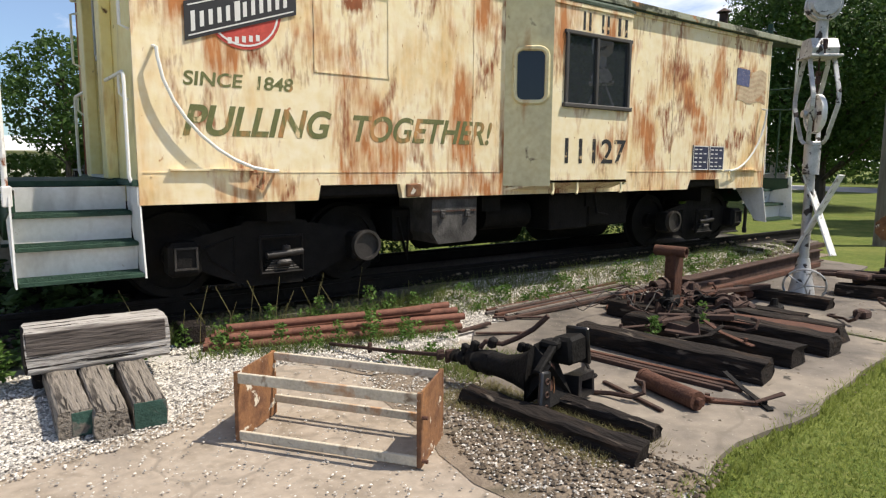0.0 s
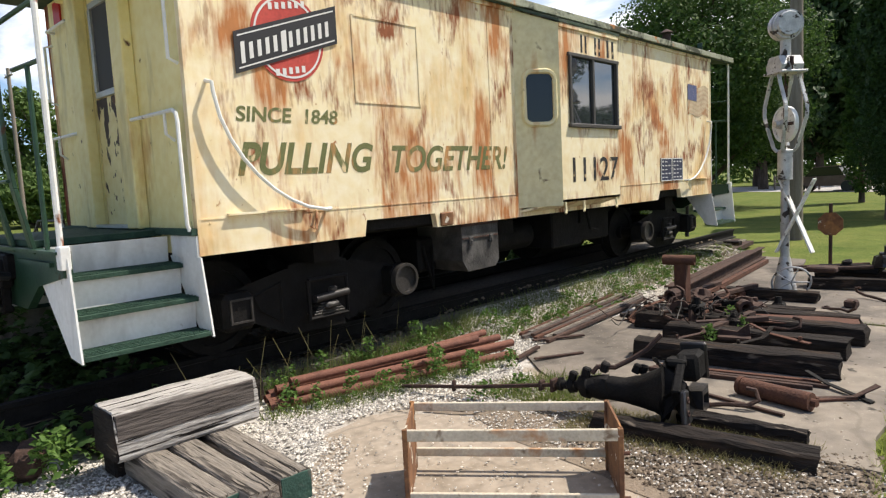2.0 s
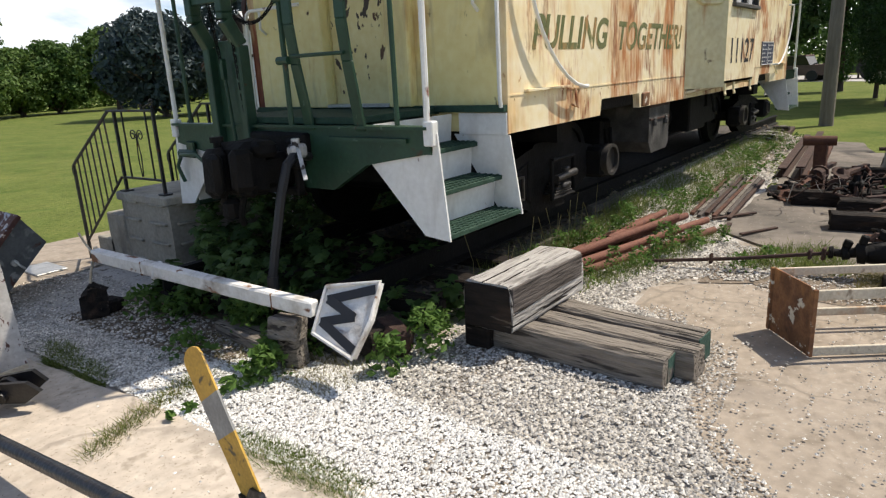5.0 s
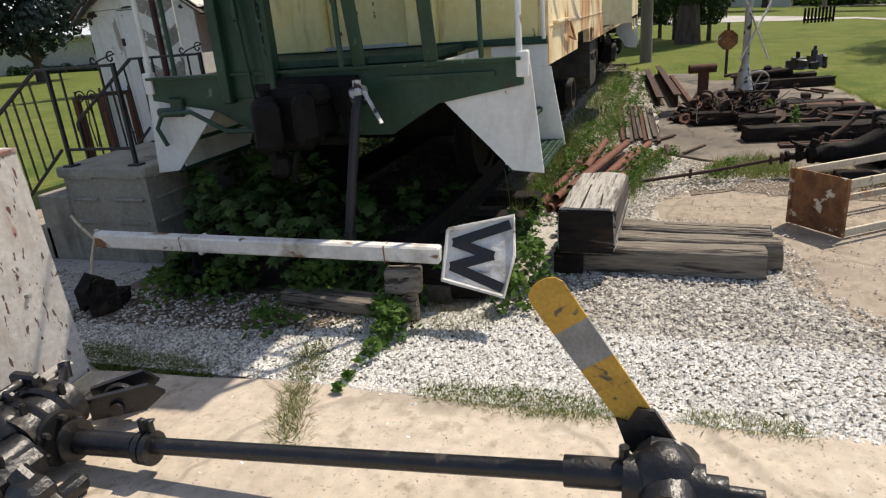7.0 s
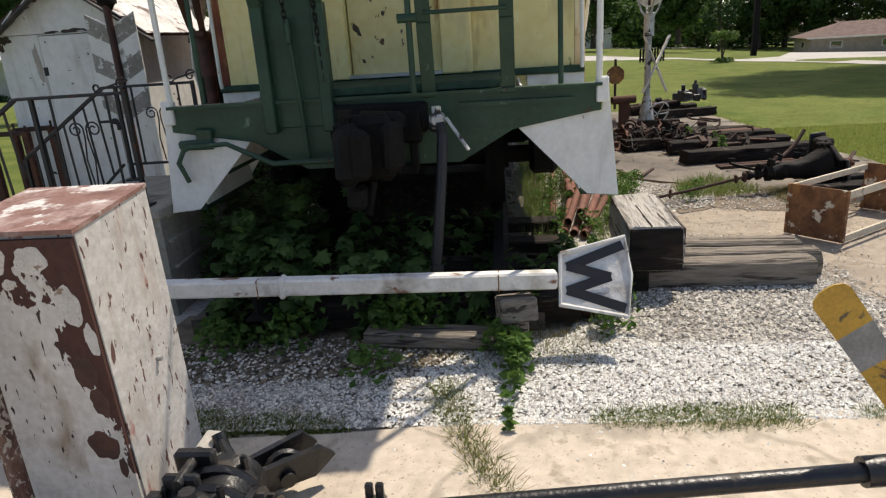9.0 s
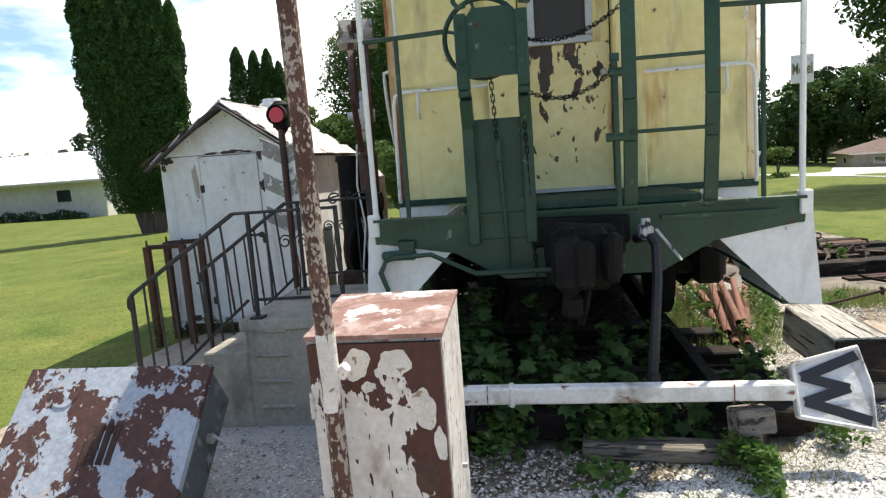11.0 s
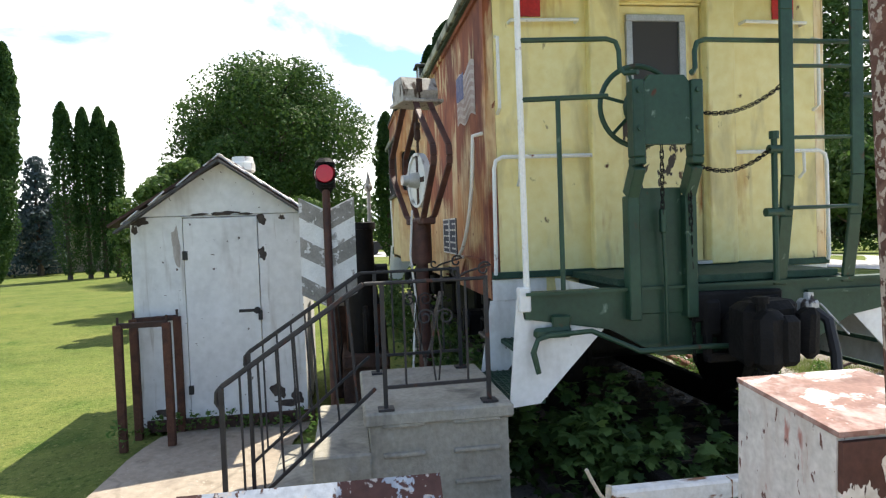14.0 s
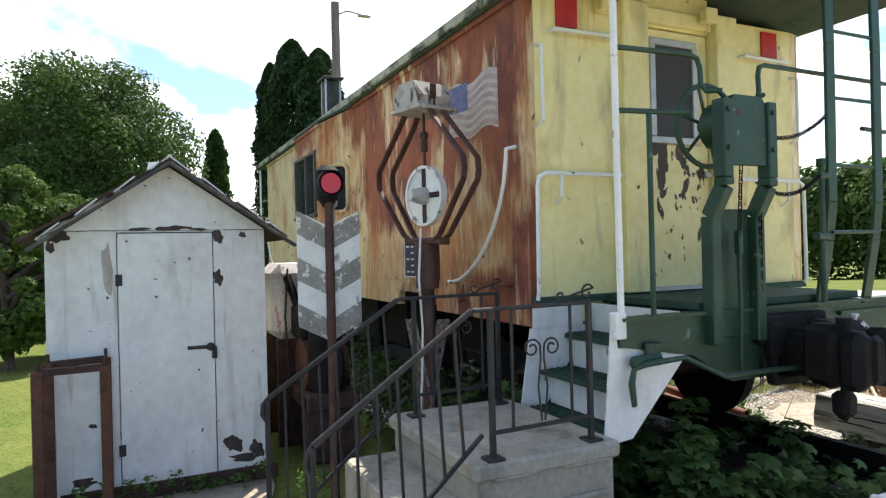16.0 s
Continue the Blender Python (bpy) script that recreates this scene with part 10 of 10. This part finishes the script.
for i, (x, y, h, w) in enumerate(((30, -26, 6.5, 6), (33, -31, 6.8, 7), (57, -15, 6, 5), (60, -8, 7, 6))):
    tree((x, y), h, w, M["leafmaple"], 100 + i, "leafy tree beside far houses", 0.28, 0.20, 7500, 0.40, 50)
for i, (az, d, h, w) in enumerate(((-19.8, 92, 10.5, 8), (-21.6, 98, 12.5, 9), (-23.6, 94, 12.0, 9), (-25.6, 100, 14.5, 11), (-27.8, 95, 14.0, 10), (-30.2, 92, 15.0, 11), (-10.5, 92, 7.0, 7), (-12.8, 96, 8.0, 7), (-15.6, 98, 6.5, 6))):
    x, y = -5.4 + d * math.cos(radians(az)), 0.6 + d * math.sin(radians(az))
    big = tree((x, y), h, w, M["leafdark"] if i % 2 else M["leafmaple"], 120 + i, "tall dark shade tree behind a low house", 0.35, 0.13, 7000, 0.46, 44)
    big.location.z -= fall(x, y)
tree((29.1, -32.0), 9.2, 5.5, M["leaflight"], 111, "open half-bare tree beside a driveway", 0.24, 0.18, 1300, 0.26, 40).location.z -= fall(29.1, -32.0)
for i, (az, d) in enumerate(((-34.5, 56), (-37.5, 58), (-40.0, 54))):
    x, y = -5.3 + d * math.cos(radians(az)), 3.7 + d * math.sin(radians(az))
    tree((x, y), 12.0, 8.5, M["leafdark"], 140 + i, "dense dark tree behind a driveway", 0.3, 0.02, 12000, 0.36, 60).location.z -= fall(x, y)
V, F = crown([((52 + i * 2.2, -66 + i * 3.6, 0.0), (5.0, 4.0, rw.uniform(3.5, 6.0))) for i in range(7)], 9000, 0.6, 96)
scatter("far_woods", V.tolist(), F.tolist(), M["leafmaple"], "far grey-green woods", "woods")
tree((66.3, -21.4), 10.0, 4.6, M["leafdark"], 110, "thin dark conifer with sparse limbs beside the road", 0.16, 0.2, 1100, 0.42, 24, "cone").location.z -= fall(66.3, -21.4)


def utility_pole(at, h, label, r=0.13, arm=True, lean=0.0):
    x, y = at
    p = thing("utility_pole", (x, y, -0.03), label, "utility pole")
    part("pole", Geo().cyl((x, y, -0.05), (x + lean, y, h), r, r * 0.75, 12), M["polewood"], p, "", True)
    if arm:
        part("crossarm", Geo().box((x + lean, y, h - 0.5), (0.1, 1.6, 0.10), 0.01), M["polewood"], p)
        for k in (-0.7, 0.7):
            part("insulator", Geo().cyl((x + lean, y + k, h - 0.45), (x + lean, y + k, h - 0.28), 0.04, seg=8), M["alu"], p)
    return p


up = utility_pole((15.2, -0.12), 9.5, "plain grey timber utility pole with a lamp arm", 0.17, False)
part("lamp_arm", Geo().tube([(15.2, -0.1, 9.1), (15.2, -0.5, 9.3), (15.2, -0.9, 9.25)], 0.03).box((15.2, -1.05, 9.22), (0.16, 0.4, 0.10), 0.03), M["alu"], up, smooth=True)
utility_pole((10.4, 45.5), 10.6, "grey utility pole with a short crossarm", 0.15)
utility_pole((46.0, -10.0), 9.0, "distant grey utility pole", 0.14)


def house(at, size, rz, wall_h, roof_h, mw, mr, label, wins, hip=0.0):
    """A low building with eaves, a gabled or hipped roof, windows and a gutter board."""
    x, y = at
    L_, W_ = size
    z0 = -fall(x, y)
    m = Matrix.Translation((x, y, z0)) @ Matrix.Rotation(radians(rz), 4, "Z")
    h = thing("house", (x, y, z0 - 0.03), label, "house")
    T_ = lambda p: m @ Vector(p)
    box = lambda g, c, s, b=0.0: g.box(T_(c), s, b, m.to_3x3())
    part("wall", box(Geo(), (0, 0, wall_h / 2 - 0.2), (L_, W_, wall_h + 0.4)), mw, h)
    e = 0.5
    a, b, ze = L_ / 2 + e, W_ / 2 + e, wall_h - 0.05
    rl = a - hip
    g = Geo().add([T_(p) for p in ((-a, -b, ze), (a, -b, ze), (a, b, ze), (-a, b, ze), (-rl, 0, wall_h + roof_h), (rl, 0, wall_h + roof_h))], [(0, 1, 5, 4), (1, 2, 5), (2, 3, 4, 5), (3, 0, 4), (3, 2, 1, 0)])
    part("roof", g, mr, h)
    for s in (-1, 1):
        part("gutter_board", box(Geo(), (0, s * (b + 0.01), ze), (L_ + 2 * e, 0.05, 0.14)), M["farwhite"], h)
        for k in range(wins):
            u = (k + 0.5) / wins * L_ - L_ / 2
            w = part("window", box(Geo(), (u, s * (W_ / 2 + 0.02), wall_h * 0.60), (1.1, 0.06, wall_h * 0.38)), M["farwhite"], h)
            part("pane", box(Geo(), (u, s * (W_ / 2 + 0.05), wall_h * 0.60), (0.94, 0.03, wall_h * 0.32)), M["glass"], w)
    for s in (-1, 1):
        w = part("window", box(Geo(), (s * (L_ / 2 + 0.02), 0.6, wall_h * 0.58), (0.06, 1.1, wall_h * 0.36)), M["farwhite"], h)
        part("pane", box(Geo(), (s * (L_ / 2 + 0.05), 0.6, wall_h * 0.58), (0.03, 0.9, wall_h * 0.30)), M["glass"], w)
    return h


house((68.3, -39.9), (18, 8), 78.5, 1.85, 1.35, M["farwall"], M["redroof"], "low buff house with a hipped brown-red shingled roof", 4, 4.0)
house((99, -27.4), (40, 8), 75, 1.75, 0.8, M["farwall"], M["redroof"], "long low motel building beyond the road", 10)
house((35.3, 38.0), (22, 9), 88.5, 2.2, 1.95, M["farwhite"], M["farroof"], "cream metal building with a pale roof", 4)
house((31.1, -36.9), (3.0, 2.6), 40, 1.75, 0.6, M["farwhite"], M["farroof"], "small white shed beyond a driveway", 1)
V, F = crown([((29.7 + rw.uniform(-0.2, 0.2), 28.3 + i * 0.62, 0.08), (0.45, 0.5, rw.uniform(0.25, 0.6))) for i in range(24)], 7000, 0.13, 95)
scatter("hedge", V.tolist(), F.tolist(), M["leafdark"], "low dark hedge along the foot of a building", "hedge")
house((78, -8.0), (9, 8), 80, 3.0, 1.6, M["farwhite"], M["redroof"], "pale garage building beyond the road", 2)
house((44, 22), (10, 8), 10, 2.8, 1.8, M["farwall"], M["redroof"], "small house seen past columnar evergreens", 3)
house((4, 80), (34, 10), 2, 2.8, 1.6, M["farwhite"], M["farroof"], "white low building behind trees", 5)

ax_, ay_ = 41.7, -16.1
az_ = -0.03 - fall(ax_, ay_)
ms = thing("motel_sign", (ax_, ay_, az_), "white motel sign board on a tall dark pole", "sign")
part("pole", Geo().box((ax_, ay_, az_ + 2.8), (0.32, 0.32, 5.7)), M["black"], ms)
part("board", Geo().box((ax_, ay_, 6.12), (0.25, 1.35, 1.85), 0.05, Matrix.Rotation(radians(-14), 3, "Z")), M["signwhite"], ms)
letters("lettering", "Motel", Matrix.Translation((ax_, ay_, 5.75)) @ Matrix.Rotation(radians(-14), 4, "Z") @ Matrix.Translation((-0.14, 0.58, 0)) @ Matrix.Rotation(radians(-90), 4, "Z") @ Matrix.Rotation(radians(90), 4, "X"), 1.16, 0.75, M["textgreen"], ms, 0, 0.02)
sb = thing("slatted_bin", (30.5, -7.1, -0.03), "dark slatted wooden bin at the edge of the lawn", "bin")
for i in range(9):
    part("slat", Geo().box((30.5 + 0.02 * i, -6.5 - i * 0.15, 0.30), (0.04, 0.09, 0.66), 0.005), M["tie"], sb)
part("rail", Geo().beam((30.55, -6.45, 0.12), (30.71, -7.75, 0.12), 0.05, 0.08), M["tie"], sb)
fn = thing("rail_fence", (45, 2, -0.03), "dark rail fence along the road", "fence")
for i in range(10):
    part("post", Geo().box((44 + i * 0.6, -4 + i * 1.6, 0.5), (0.12, 0.12, 1.06)), M["polewood"], fn)
for z in (0.45, 0.85):
    part("rail", Geo().beam((44, -4, z), (49.4, 10.4, z), 0.06, 0.12), M["polewood"], fn)

oy = thing("ornamental_shrub", (26.6, -9.4, -0.03), "small spiky ornamental tree on the lawn", "shrub")
part("trunk", Geo().tube([(26.6, -9.4, -0.03), (26.65, -9.35, 0.5), (26.6, -9.35, 1.0)], 0.06, 7, 0.03).tube([(26.6, -9.4, 0.3), (26.8, -9.6, 0.8), (26.85, -9.75, 1.1)], 0.03, 6, 0.015), M["bark"], oy, "", True)
V, F = crown([((26.6, -9.3, 1.15), (0.50, 0.50, 0.24)), ((26.5, -9.0, 0.95), (0.26, 0.26, 0.2)), ((26.7, -9.8, 1.1), (0.35, 0.35, 0.25)), ((26.6, -9.4, 0.03), (0.55, 0.55, 0.16))], 620, 0.15, 131, 0.1)
scatter("crown", (V - np.array([26.6, -9.4, -0.03])).tolist(), F.tolist(), M["leaflight"], "", "", "", oy)


def parked_car(at, rz, mt, label):
    """A far parked vehicle: body, cabin with dark glass and four wheels."""
    x, y = at
    m = Matrix.Translation((x, y, 0)) @ Matrix.Rotation(radians(rz), 4, "Z")
    c = thing("parked_car", (x, y, -0.03), label, "car")
    T_ = lambda p: m @ Vector(p)
    body = part("body", Geo().prism([T_(p) for p in ((-2.2, -0.85, 0.35), (2.2, -0.85, 0.35), (2.25, -0.85, 0.75), (1.3, -0.85, 0.95), (-2.2, -0.85, 1.0))], m.to_3x3() @ Vector((0, 1.7, 0))), mt, c)
    part("cabin", Geo().prism([T_(p) for p in ((-1.2, -0.75, 0.98), (1.1, -0.75, 0.95), (0.6, -0.72, 1.5), (-0.9, -0.72, 1.55))], m.to_3x3() @ Vector((0, 1.5, 0))), M["glassdark"], c, "dark glazed cabin")
    part("cabin_roof", Geo().prism([T_(p) for p in ((-0.95, -0.74, 1.552), (0.65, -0.74, 1.502), (0.6, -0.74, 1.56), (-0.9, -0.74, 1.61))], m.to_3x3() @ Vector((0, 1.48, 0))), mt, c)
    for u in (-1.4, 1.4):
        for v in (-0.8, 0.8):
            part("wheel", Geo().cyl(T_((u, v - 0.1, 0.32)), T_((u, v + 0.1, 0.32)), 0.33, seg=14), M["rubber"], c)
    return c


# Dull shingle red stands in for a red car under tree shade.
parked_car((44.9, 5.9), 80, M["redroof"], "red car parked beyond the lawn, dulled for tree shade")
parked_car((46.5, 3.4), 95, M["rubber"], "black car parked beyond the lawn")
